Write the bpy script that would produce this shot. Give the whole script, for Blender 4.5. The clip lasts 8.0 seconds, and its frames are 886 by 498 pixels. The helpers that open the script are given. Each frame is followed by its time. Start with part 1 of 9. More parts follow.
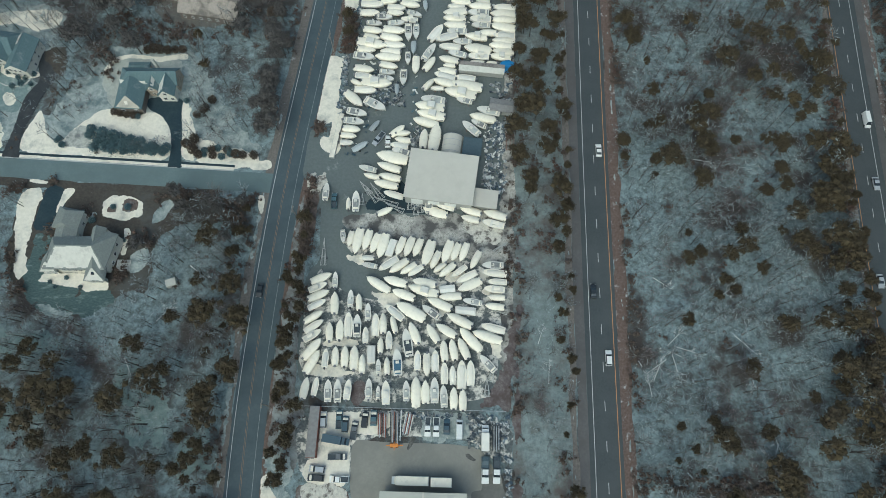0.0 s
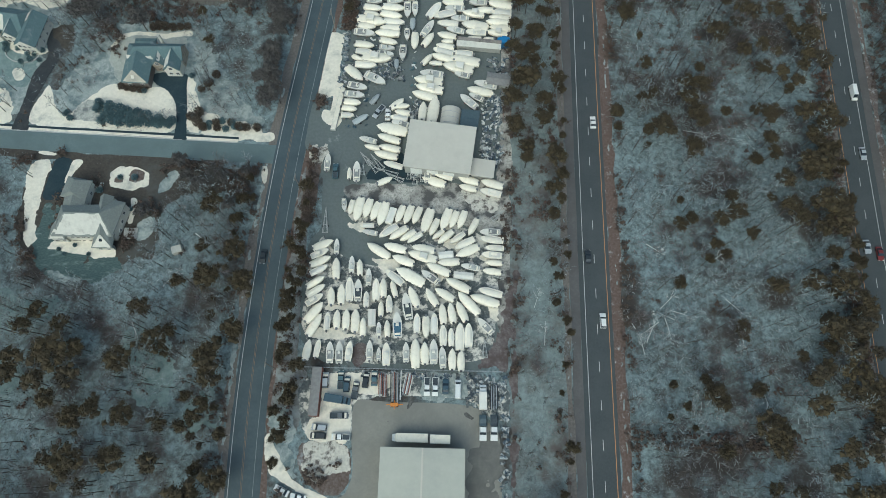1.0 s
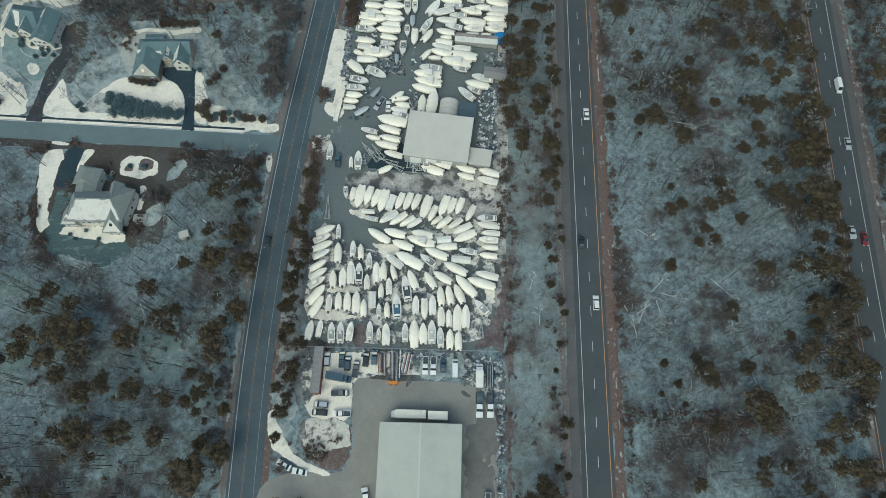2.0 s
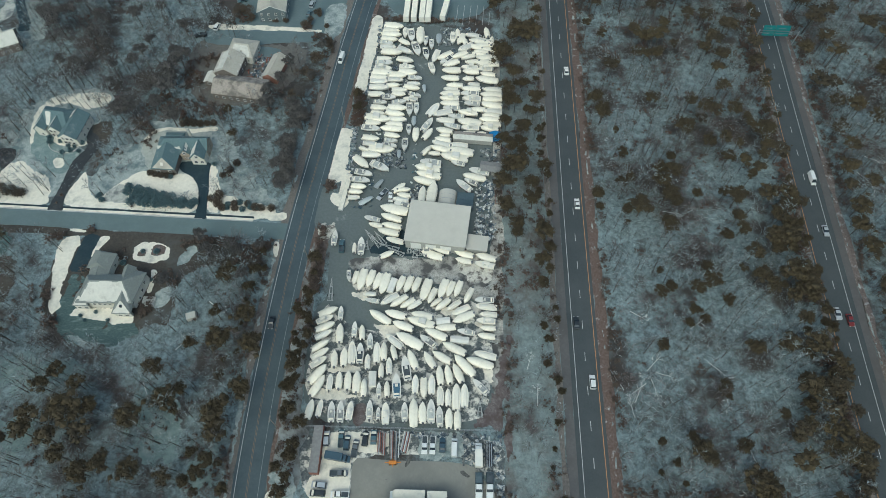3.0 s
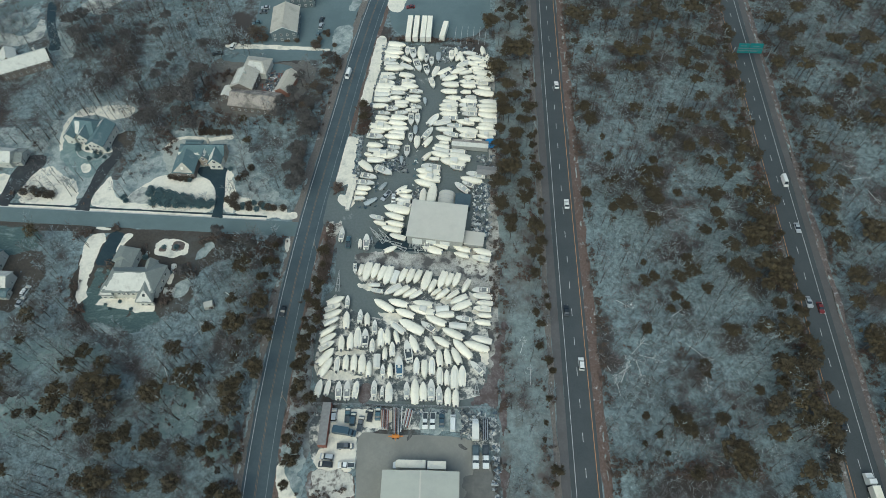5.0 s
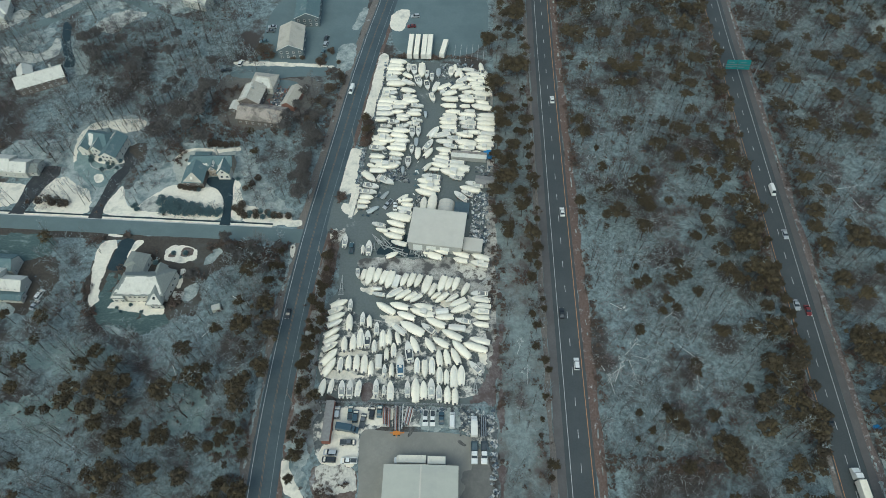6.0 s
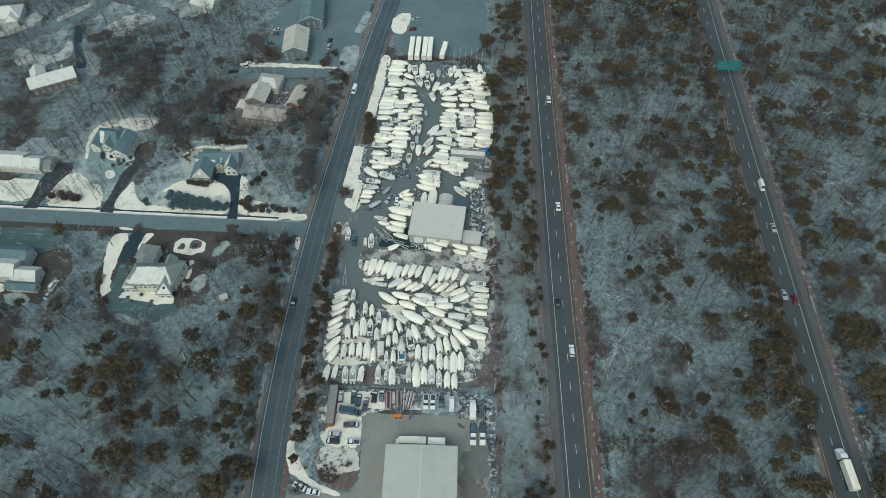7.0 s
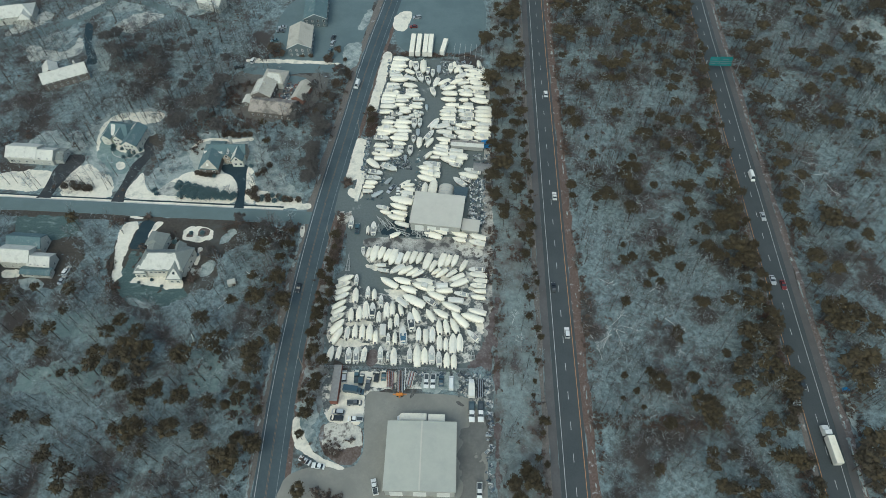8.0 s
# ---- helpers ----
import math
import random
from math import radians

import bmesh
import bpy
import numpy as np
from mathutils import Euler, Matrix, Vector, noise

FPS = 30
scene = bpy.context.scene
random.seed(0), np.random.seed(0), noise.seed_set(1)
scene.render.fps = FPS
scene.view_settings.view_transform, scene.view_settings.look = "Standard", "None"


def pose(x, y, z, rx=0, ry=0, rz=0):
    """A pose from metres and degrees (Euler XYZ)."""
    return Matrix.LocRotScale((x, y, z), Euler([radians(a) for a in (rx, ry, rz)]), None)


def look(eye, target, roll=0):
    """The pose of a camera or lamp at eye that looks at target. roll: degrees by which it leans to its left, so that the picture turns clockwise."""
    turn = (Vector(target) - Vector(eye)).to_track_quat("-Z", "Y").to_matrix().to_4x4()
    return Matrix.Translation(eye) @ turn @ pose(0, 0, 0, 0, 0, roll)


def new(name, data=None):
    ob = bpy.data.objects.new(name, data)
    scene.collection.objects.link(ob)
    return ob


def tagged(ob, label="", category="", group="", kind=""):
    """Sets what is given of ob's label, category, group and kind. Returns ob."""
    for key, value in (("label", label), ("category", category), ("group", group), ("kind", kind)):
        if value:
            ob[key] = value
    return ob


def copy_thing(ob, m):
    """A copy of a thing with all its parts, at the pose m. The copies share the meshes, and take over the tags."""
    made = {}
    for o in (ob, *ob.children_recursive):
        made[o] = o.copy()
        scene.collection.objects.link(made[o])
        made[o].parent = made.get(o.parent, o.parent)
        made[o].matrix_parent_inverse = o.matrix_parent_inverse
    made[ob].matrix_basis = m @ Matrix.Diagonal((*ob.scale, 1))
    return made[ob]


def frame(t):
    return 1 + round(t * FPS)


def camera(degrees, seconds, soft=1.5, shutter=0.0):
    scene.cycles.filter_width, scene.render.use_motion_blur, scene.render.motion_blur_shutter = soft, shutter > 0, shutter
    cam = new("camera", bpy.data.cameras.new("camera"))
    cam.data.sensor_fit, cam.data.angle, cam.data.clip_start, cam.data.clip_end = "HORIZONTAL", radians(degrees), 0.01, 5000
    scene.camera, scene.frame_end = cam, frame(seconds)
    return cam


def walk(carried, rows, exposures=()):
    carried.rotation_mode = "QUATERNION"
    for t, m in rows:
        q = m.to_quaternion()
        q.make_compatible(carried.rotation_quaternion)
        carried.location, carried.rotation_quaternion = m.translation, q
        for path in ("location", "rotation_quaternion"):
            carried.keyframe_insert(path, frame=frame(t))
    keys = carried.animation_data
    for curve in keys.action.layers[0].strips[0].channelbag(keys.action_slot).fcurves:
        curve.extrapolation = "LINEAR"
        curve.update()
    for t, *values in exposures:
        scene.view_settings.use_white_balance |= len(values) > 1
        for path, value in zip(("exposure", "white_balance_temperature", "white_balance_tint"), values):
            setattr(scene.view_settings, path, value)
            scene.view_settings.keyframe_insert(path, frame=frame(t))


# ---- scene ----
cam = camera(68.3, 8.0, soft=0.62)
PATH = [
    (0, (-0.910, 1.111, 201.291), (-1.130, 7.242, 182.251), -0.50),
    (0.5, (-1.027, -5.708, 201.989), (-1.197, 0.502, 182.979), -0.10),
    (1, (-0.346, -12.169, 202.972), (-0.546, -5.909, 183.982), -0.40),
    (2.3, (1.436, -27.511, 207.770), (1.146, -20.331, 189.110), -0.80),
    (2.5, (1.399, -30.139, 208.541), (1.109, -22.239, 190.171), -0.60),
    (2.9, (1.377, -34.940, 210.119), (1.077, -25.520, 192.479), -0.30),
    (3, (1.345, -36.199, 210.346), (1.046, -26.429, 192.886), -0.30),
    (3.5, (1.498, -42.098, 212.270), (1.188, -31.678, 195.200), -0.30),
    (4, (1.985, -47.434, 214.507), (1.645, -37.024, 197.427), -0.40),
    (4.5, (2.197, -52.779, 216.698), (1.867, -42.359, 199.628), -0.40),
    (6, (3.071, -69.214, 222.679), (2.701, -57.964, 206.149), -0.50),
    (6.5, (3.334, -74.617, 224.580), (2.954, -63.367, 208.050), -0.50),
    (7, (3.488, -80.009, 226.548), (3.108, -68.549, 210.168), -0.50),
    (7.5, (3.813, -85.679, 228.286), (3.423, -74.109, 211.976), -0.60),
    (8, (4.205, -91.329, 230.054), (3.795, -79.759, 213.744), -0.60),
]
walk(cam, [(t, look(eye, target, roll)) for t, eye, target, roll in PATH],
     exposures=[(0.0, 0.0, 5900, -8.0), (8.0, 0.0, 5900, -8.0)])

# ---- world and light: an even winter overcast ----
SUN_ELEVATION, SUN_AZIMUTH = radians(52), radians(200)
world = bpy.data.worlds.new("overcast_sky")
scene.world = world
world.use_nodes = True
wn = world.node_tree.nodes
sky = wn.new("ShaderNodeTexSky")
sky.sky_type = 'NISHITA'
sky.sun_disc = False
sky.sun_elevation = SUN_ELEVATION
sky.sun_rotation = SUN_AZIMUTH
sky.dust_density = 4.0
sky.air_density = 1.2
wn["Background"].inputs["Strength"].default_value = 0.15
world.node_tree.links.new(sky.outputs[0], wn["Background"].inputs["Color"])
sun_data = bpy.data.lights.new("sun", 'SUN')
sun_data.energy = 0.9
sun_data.angle = radians(70)
sun_data.color = (1.0, 0.96, 0.9)
sun = new("sun", sun_data)
sun_dir = Vector((math.sin(SUN_AZIMUTH) * math.cos(SUN_ELEVATION), math.cos(SUN_AZIMUTH) * math.cos(SUN_ELEVATION), math.sin(SUN_ELEVATION)))
sun.matrix_world = look(sun_dir * 300, (0, 0, 0))


# ---- materials ----
def surface(name, a, b=None, size=1.0, c=None, patch=20.0, patch_at=0.5, patch_soft=0.08, rough=0.85, metal=0.0,
            bump=0.0, bump_size=0.3, vary=0.0, island=0.0, where="Object", stretch=(1, 1, 1), grain=0.6):
    """Base colour a mixed with b by a fine grain of the given size in metres, and with c in larger patches."""
    m = bpy.data.materials.new(name)
    m.use_nodes = True
    n, l = m.node_tree.nodes, m.node_tree.links
    p = n["Principled BSDF"]
    p.inputs["Roughness"].default_value = rough
    p.inputs["Metallic"].default_value = metal
    tc = n.new("ShaderNodeTexCoord")
    mp = n.new("ShaderNodeMapping")
    mp.inputs["Scale"].default_value = stretch
    l.new(tc.outputs[where], mp.inputs["Vector"])

    def noisy(period, detail=6.0, rough_=0.6):
        t = n.new("ShaderNodeTexNoise")
        t.inputs["Scale"].default_value = 1.0 / period
        t.inputs["Detail"].default_value = detail
        t.inputs["Roughness"].default_value = rough_
        l.new(mp.outputs[0], t.inputs["Vector"])
        return t

    def mix(fac, x, y):
        k = n.new("ShaderNodeMix")
        k.data_type = 'RGBA'
        l.new(fac, k.inputs["Factor"])
        for socket, v in ((k.inputs[6], x), (k.inputs[7], y)):
            if isinstance(v, tuple):
                socket.default_value = (*v, 1)
            else:
                l.new(v, socket)
        return k.outputs[2]

    def ramp(fac, at, soft):
        r = n.new("ShaderNodeMapRange")
        r.inputs["From Min"].default_value, r.inputs["From Max"].default_value = at - soft, at + soft
        r.interpolation_type = 'SMOOTHSTEP'
        l.new(fac, r.inputs["Value"])
        return r.outputs[0]

    col = mix(ramp(noisy(size, 9.0 if grain > 0.6 else 6.0, grain).outputs[0], 0.5, 0.2 if grain <= 0.6 else 0.14), a, b if b else tuple(v * 0.85 for v in a))
    if c:
        col = mix(ramp(noisy(patch, 9.0, 0.68).outputs[0], patch_at, patch_soft), col, c)
    if vary or island:
        src = n.new("ShaderNodeObjectInfo").outputs["Random"] if vary else n.new("ShaderNodeNewGeometry").outputs["Random Per Island"]
        r = n.new("ShaderNodeMapRange")
        r.inputs["To Min"].default_value, r.inputs["To Max"].default_value = 1 - (vary or island), 1 + (vary or island)
        l.new(src, r.inputs["Value"])
        k = n.new("ShaderNodeVectorMath")
        k.operation = 'SCALE'
        l.new(col, k.inputs[0])
        l.new(r.outputs[0], k.inputs["Scale"])
        col = k.outputs[0]
    l.new(col, p.inputs["Base Color"])
    if bump:
        b_ = n.new("ShaderNodeBump")
        b_.inputs["Strength"].default_value = bump
        b_.inputs["Distance"].default_value = 0.05
        l.new(noisy(bump_size).outputs[0], b_.inputs["Height"])
        l.new(b_.outputs[0], p.inputs["Normal"])
    return m


M = {}
M["woods_floor"] = surface("woods_floor", (0.068, 0.08, 0.08), (0.25, 0.32, 0.328), 2.6, (0.054, 0.046, 0.041), 25, 0.53, 0.07, 0.95, bump=0.6, bump_size=0.8, grain=0.85)
M["litter"] = surface("leaf_litter", (0.085, 0.06, 0.048), (0.15, 0.12, 0.105), 0.9, (0.3, 0.31, 0.31), 9, 0.62, 0.07, 0.95, bump=0.5)
M["brush_floor"] = surface("frosted_grass", (0.135, 0.165, 0.162), (0.235, 0.28, 0.272), 2.0, (0.105, 0.092, 0.083), 12, 0.55, 0.12, 0.95, bump=0.5, grain=0.82)
M["asphalt"] = surface("asphalt", (0.043, 0.052, 0.055), (0.054, 0.063, 0.066), 0.6, (0.062, 0.07, 0.072), 14, 0.55, 0.15, 0.8, bump=0.15, bump_size=0.1)
M["old_asphalt"] = surface("worn_wet_asphalt", (0.057, 0.08, 0.09), (0.07, 0.094, 0.103), 0.8, (0.046, 0.066, 0.076), 11, 0.5, 0.15, 0.75, bump=0.15, bump_size=0.1)
M["side_asphalt"] = surface("pale_side_road_asphalt", (0.116, 0.158, 0.158), (0.135, 0.178, 0.178), 0.7, (0.104, 0.14, 0.141), 13, 0.5, 0.15, 0.8, bump=0.12, bump_size=0.1)
M["drive_asphalt"] = surface("dark_drive_asphalt", (0.01, 0.026, 0.036), (0.016, 0.035, 0.045), 0.6, (0.026, 0.045, 0.052), 6, 0.6, 0.12, 0.85)
M["brown_drive"] = surface("brown_grey_drive", (0.026, 0.031, 0.035), (0.036, 0.04, 0.043), 0.8, (0.06, 0.06, 0.06), 5, 0.58, 0.12, 0.9)
M["shoulder"] = surface("sandy_shoulder", (0.12, 0.105, 0.092), (0.18, 0.16, 0.145), 0.7, (0.42, 0.42, 0.4), 6, 0.66, 0.06, 0.95, bump=0.4)
M["grey_shoulder"] = surface("worn_shoulder_asphalt", (0.092, 0.09, 0.089), (0.115, 0.111, 0.108), 0.8, (0.09, 0.085, 0.082), 9, 0.5, 0.12, 0.9, bump=0.2)
M["red_verge"] = surface("rusty_grass_verge", (0.095, 0.062, 0.05), (0.15, 0.11, 0.092), 0.7, (0.4, 0.4, 0.39), 3, 0.63, 0.06, 0.95, bump=0.4)
M["snowy_verge"] = surface("snowy_rusty_verge", (0.105, 0.08, 0.07), (0.165, 0.135, 0.125), 0.7, (0.34, 0.335, 0.335), 2.2, 0.6, 0.09, 0.95, bump=0.4)
M["gravel"] = surface("yard_gravel", (0.107, 0.125, 0.122), (0.129, 0.147, 0.143), 0.9, (0.4, 0.41, 0.39), 13, 0.66, 0.07, 0.9, bump=0.3)
M["yard_snow"] = surface("trodden_snow_gravel", (0.062, 0.073, 0.076), (0.125, 0.14, 0.14), 0.7, (0.62, 0.59, 0.52), 4.0, 0.53, 0.06, 0.9, bump=0.3)
M["frosted_rough"] = surface("frosted_rough_ground", (0.11, 0.1, 0.094), (0.185, 0.19, 0.183), 1.6, (0.27, 0.295, 0.285), 6, 0.54, 0.1, 0.95, bump=0.5, grain=0.8)
M["purple_weeds"] = surface("dull_purple_brown_weeds", (0.105, 0.083, 0.08), (0.19, 0.17, 0.163), 0.8, (0.085, 0.064, 0.06), 3.5, 0.5, 0.12, 0.95, bump=0.5, grain=0.85)
M["yard_weeds"] = surface("snowy_weeds", (0.2, 0.195, 0.18), (0.58, 0.555, 0.49), 1.5, (0.085, 0.082, 0.078), 6, 0.52, 0.06, 0.95, bump=0.5, grain=0.85)
M["lot"] = surface("tan_grey_lot", (0.225, 0.218, 0.19), (0.25, 0.242, 0.21), 0.8, (0.2, 0.194, 0.17), 12, 0.52, 0.12, 0.85, bump=0.1)
M["oil"] = surface("oil_soaked_paving", (0.07, 0.068, 0.06), (0.15, 0.146, 0.13), 0.4, (0.05, 0.05, 0.047), 1.2, 0.5, 0.12, 0.7)
M["lot_worn"] = surface("worn_brown_grey_paving", (0.14, 0.137, 0.125), (0.165, 0.16, 0.145), 0.8, (0.115, 0.114, 0.105), 7, 0.52, 0.12, 0.85, bump=0.1)
M["north_lot"] = surface("blue_grey_lot", (0.112, 0.152, 0.158), (0.13, 0.172, 0.178), 0.8, (0.098, 0.136, 0.143), 16, 0.52, 0.12, 0.85)
M["snow"] = surface("lying_snow", (0.66, 0.612, 0.51), (0.76, 0.705, 0.59), 1.1, (0.42, 0.405, 0.35), 6, 0.6, 0.12, 0.8, bump=0.5, bump_size=0.6)
M["broken_snow"] = surface("thin_snow_broken_by_grass", (0.34, 0.35, 0.32), (0.5, 0.49, 0.43), 1.2, (0.15, 0.165, 0.165), 4, 0.54, 0.09, 0.9, bump=0.4, grain=0.8)
M["speckled_snow"] = surface("snow_broken_by_brown_stalks", (0.6, 0.57, 0.49), (0.42, 0.4, 0.35), 0.8, (0.11, 0.095, 0.085), 2.6, 0.56, 0.07, 0.9, bump=0.5, grain=0.8)
M["thin_snow"] = surface("thin_snow_on_grass", (0.235, 0.275, 0.268), (0.39, 0.415, 0.385), 1.6, (0.125, 0.165, 0.168), 6, 0.53, 0.1, 0.9, bump=0.4, grain=0.8)
M["dead_lawn"] = surface("dull_winter_lawn", (0.045, 0.039, 0.032), (0.07, 0.06, 0.049), 1.0, (0.078, 0.08, 0.074), 12, 0.6, 0.12, 0.95, bump=0.3)
M["green_lawn"] = surface("frosted_green_lawn", (0.048, 0.08, 0.078), (0.085, 0.125, 0.12), 0.9, (0.19, 0.235, 0.228), 6, 0.6, 0.08, 0.95, stretch=(1, 2.5, 1))
M["frost_lawn"] = surface("pale_frosted_lawn", (0.18, 0.23, 0.222), (0.28, 0.33, 0.31), 2.0, (0.42, 0.43, 0.4), 7, 0.62, 0.1, 0.95, grain=0.8)
M["pale_lawn"] = surface("thin_dull_snow_lawn", (0.33, 0.345, 0.31), (0.4, 0.41, 0.365), 1.8, (0.26, 0.285, 0.265), 6, 0.56, 0.1, 0.95, grain=0.8)
M["teal_lawn"] = surface("teal_frosted_lawn", (0.14, 0.195, 0.19), (0.2, 0.26, 0.25), 2.0, (0.31, 0.35, 0.33), 5, 0.6, 0.1, 0.95, grain=0.8)
M["frosted_grass_tips"] = surface("grey_grass_through_snow", (0.3, 0.31, 0.29), (0.5, 0.49, 0.43), 0.7, (0.17, 0.18, 0.175), 3, 0.55, 0.08, 0.95, bump=0.5, grain=0.8)
M["pale_twig"] = surface("pale_frosted_branches", (0.36, 0.4, 0.4), (0.48, 0.51, 0.5), 1.0, rough=0.95, island=0.3)
M["grey_yard"] = surface("grey_brown_yard", (0.105, 0.1, 0.09), (0.145, 0.137, 0.122), 1.2, (0.085, 0.065, 0.055), 11, 0.6, 0.12, 0.95, bump=0.3)
M["kerb"] = surface("concrete_kerb", (0.42, 0.43, 0.41), None, 0.5)
M["white_line"] = surface("white_road_paint", (0.62, 0.62, 0.6), (0.36, 0.37, 0.37), 0.5)
M["worn_line"] = surface("worn_white_road_paint", (0.34, 0.36, 0.36), (0.14, 0.16, 0.17), 0.6)
M["yellow_line"] = surface("faded_orange_road_paint", (0.52, 0.27, 0.1), (0.4, 0.21, 0.09), 0.6)
M["wrap"] = surface("white_shrink_wrap", (0.83, 0.77, 0.63), (0.78, 0.72, 0.585), 1.2, (0.62, 0.575, 0.475), 3.0, 0.6, 0.12, 0.5, bump=0.35, bump_size=0.5, vary=0.06)
M["gelcoat"] = surface("pale_gelcoat", (0.7, 0.67, 0.59), (0.62, 0.6, 0.54), 2.0, rough=0.4, vary=0.1)
M["cream_canvas"] = surface("cream_canvas", (0.7, 0.655, 0.55), (0.75, 0.7, 0.595), 0.9, rough=0.9, vary=0.1)
M["pale_canvas"] = surface("pale_grey_canvas", (0.62, 0.595, 0.53), (0.68, 0.65, 0.575), 0.9, rough=0.9, vary=0.12)
M["deck"] = surface("grey_deck", (0.42, 0.43, 0.40), (0.5, 0.5, 0.46), 0.7, (0.26, 0.27, 0.27), 1.4, 0.58, 0.1, 0.7, vary=0.15)
# grey cockpit interior, with the shade of a sunken well put into the colour
M["cockpit"] = surface("cockpit_painted_shade", (0.2, 0.21, 0.21), (0.33, 0.33, 0.31), 0.6, rough=0.7, vary=0.3)
M["dark_cover"] = surface("dark_canvas", (0.045, 0.055, 0.065), (0.07, 0.085, 0.095), 0.7, rough=0.9)
M["blue_cover"] = surface("slate_blue_canvas", (0.05, 0.11, 0.17), (0.07, 0.14, 0.2), 0.7, rough=0.9)
M["antifoul"] = surface("dull_bottom_paint", (0.06, 0.08, 0.12), (0.1, 0.07, 0.07), 2.0, rough=0.8, vary=0.4)
M["grey_boat"] = surface("grey_aluminium", (0.36, 0.39, 0.39), (0.44, 0.46, 0.45), 0.8, rough=0.5, metal=0.2, vary=0.2)
M["outboard"] = surface("outboard_cowl", (0.14, 0.145, 0.15), None, 0.4, rough=0.4, vary=0.6)
M["timber"] = surface("grey_timber", (0.2, 0.17, 0.14), (0.26, 0.23, 0.2), 0.3)
M["slate_steel"] = surface("slate_painted_steel", (0.06, 0.09, 0.105), (0.075, 0.105, 0.12), 0.8, rough=0.5)
M["glass"] = surface("dark_glass", (0.03, 0.04, 0.05), None, 1.0, rough=0.1)
M["tyre"] = surface("tyre_rubber", (0.03, 0.03, 0.03), None, 0.2, rough=0.9)
M["faded_line"] = surface("worn_orange_centre_paint", (0.26, 0.155, 0.09), (0.12, 0.105, 0.09), 0.7)
M["old_roof"] = surface("old_brown_grey_roof", (0.29, 0.255, 0.22), (0.36, 0.315, 0.27), 0.6, (0.14, 0.125, 0.11), 4, 0.52, 0.1, 0.9, bump=0.3)
M["steel"] = surface("galvanised_steel", (0.4, 0.42, 0.43), (0.3, 0.32, 0.33), 0.4, rough=0.45, metal=0.5)
M["hall_roof"] = surface("pale_metal_roof", (0.49, 0.465, 0.405), (0.515, 0.49, 0.425), 2.5, (0.46, 0.437, 0.38), 7, 0.56, 0.12, 0.6)
M["shed_roof"] = surface("green_grey_metal_roof", (0.40, 0.40, 0.345), (0.425, 0.425, 0.365), 2.5, (0.37, 0.37, 0.325), 9, 0.56, 0.12, 0.6)
M["hall_wall"] = surface("beige_metal_wall", (0.36, 0.36, 0.33), None, 1.0, rough=0.6)
M["shingle"] = surface("blue_grey_shingles", (0.088, 0.138, 0.147), (0.11, 0.165, 0.173), 0.5, (0.19, 0.23, 0.23), 4, 0.6, 0.1, 0.9, bump=0.3, bump_size=0.15)
M["grey_shingle"] = surface("grey_shingles", (0.17, 0.187, 0.174), (0.212, 0.228, 0.21), 0.5, (0.25, 0.265, 0.245), 4, 0.6, 0.1, 0.9, bump=0.3, bump_size=0.15)
M["tan_shingle"] = surface("tan_shingles", (0.4, 0.37, 0.31), (0.46, 0.43, 0.365), 0.5, (0.3, 0.29, 0.25), 5, 0.58, 0.12, 0.9, bump=0.3, bump_size=0.15)
M["snow_roof"] = surface("snow_covered_roof", (0.52, 0.51, 0.455), (0.58, 0.565, 0.5), 1.2, (0.42, 0.405, 0.36), 3.2, 0.6, 0.09, 0.85, bump=0.3)
M["siding"] = surface("pale_siding", (0.46, 0.45, 0.4), (0.52, 0.51, 0.455), 0.3, rough=0.8)
M["white_siding"] = surface("white_siding", (0.58, 0.56, 0.49), (0.64, 0.62, 0.54), 0.3, rough=0.8)
M["brown_siding"] = surface("dull_brown_siding", (0.13, 0.11, 0.1), (0.17, 0.15, 0.13), 0.3, rough=0.8)
M["tan_siding"] = surface("tan_brown_siding", (0.33, 0.28, 0.22), (0.4, 0.345, 0.275), 0.4, (0.2, 0.165, 0.13), 1.2, 0.56, 0.1, rough=0.85)
M["teal_siding"] = surface("slate_teal_siding", (0.1, 0.13, 0.14), (0.125, 0.155, 0.165), 0.3, rough=0.8)
M["trim_white"] = surface("white_trim", (0.7, 0.7, 0.66), None, 0.6)
M["brick"] = surface("red_brick", (0.23, 0.11, 0.08), (0.3, 0.16, 0.12), 0.2)
M["bark"] = surface("dark_bark", (0.055, 0.048, 0.042), (0.09, 0.08, 0.07), 0.3, island=0.4)
M["twig"] = surface("frosted_twigs", (0.212, 0.25, 0.257), (0.345, 0.403, 0.41), 3.5, (0.1, 0.08, 0.077), 27, 0.52, 0.09, 0.95, island=0.5)
M["twig_brown"] = surface("reddish_brown_twigs", (0.15, 0.12, 0.122), (0.23, 0.19, 0.19), 3.0, (0.1, 0.07, 0.066), 14, 0.52, 0.1, 0.95, island=0.35)
M["dead_wood"] = surface("bleached_dead_wood", (0.5, 0.52, 0.5), (0.62, 0.63, 0.6), 0.8, rough=0.9)
M["needles"] = surface("brown_olive_needles", (0.053, 0.039, 0.018), (0.069, 0.052, 0.024), 1.6, (0.043, 0.034, 0.021), 15, 0.5, 0.15, 0.95, island=0.2)
M["scrub"] = surface("rust_brown_scrub", (0.075, 0.056, 0.044), (0.105, 0.08, 0.065), 1.4, (0.105, 0.058, 0.045), 9, 0.6, 0.1, 0.95, island=0.22)
M["scrub_dark"] = surface("dark_brown_shrub", (0.078, 0.062, 0.046), (0.115, 0.09, 0.066), 0.8, rough=0.95, island=0.3)
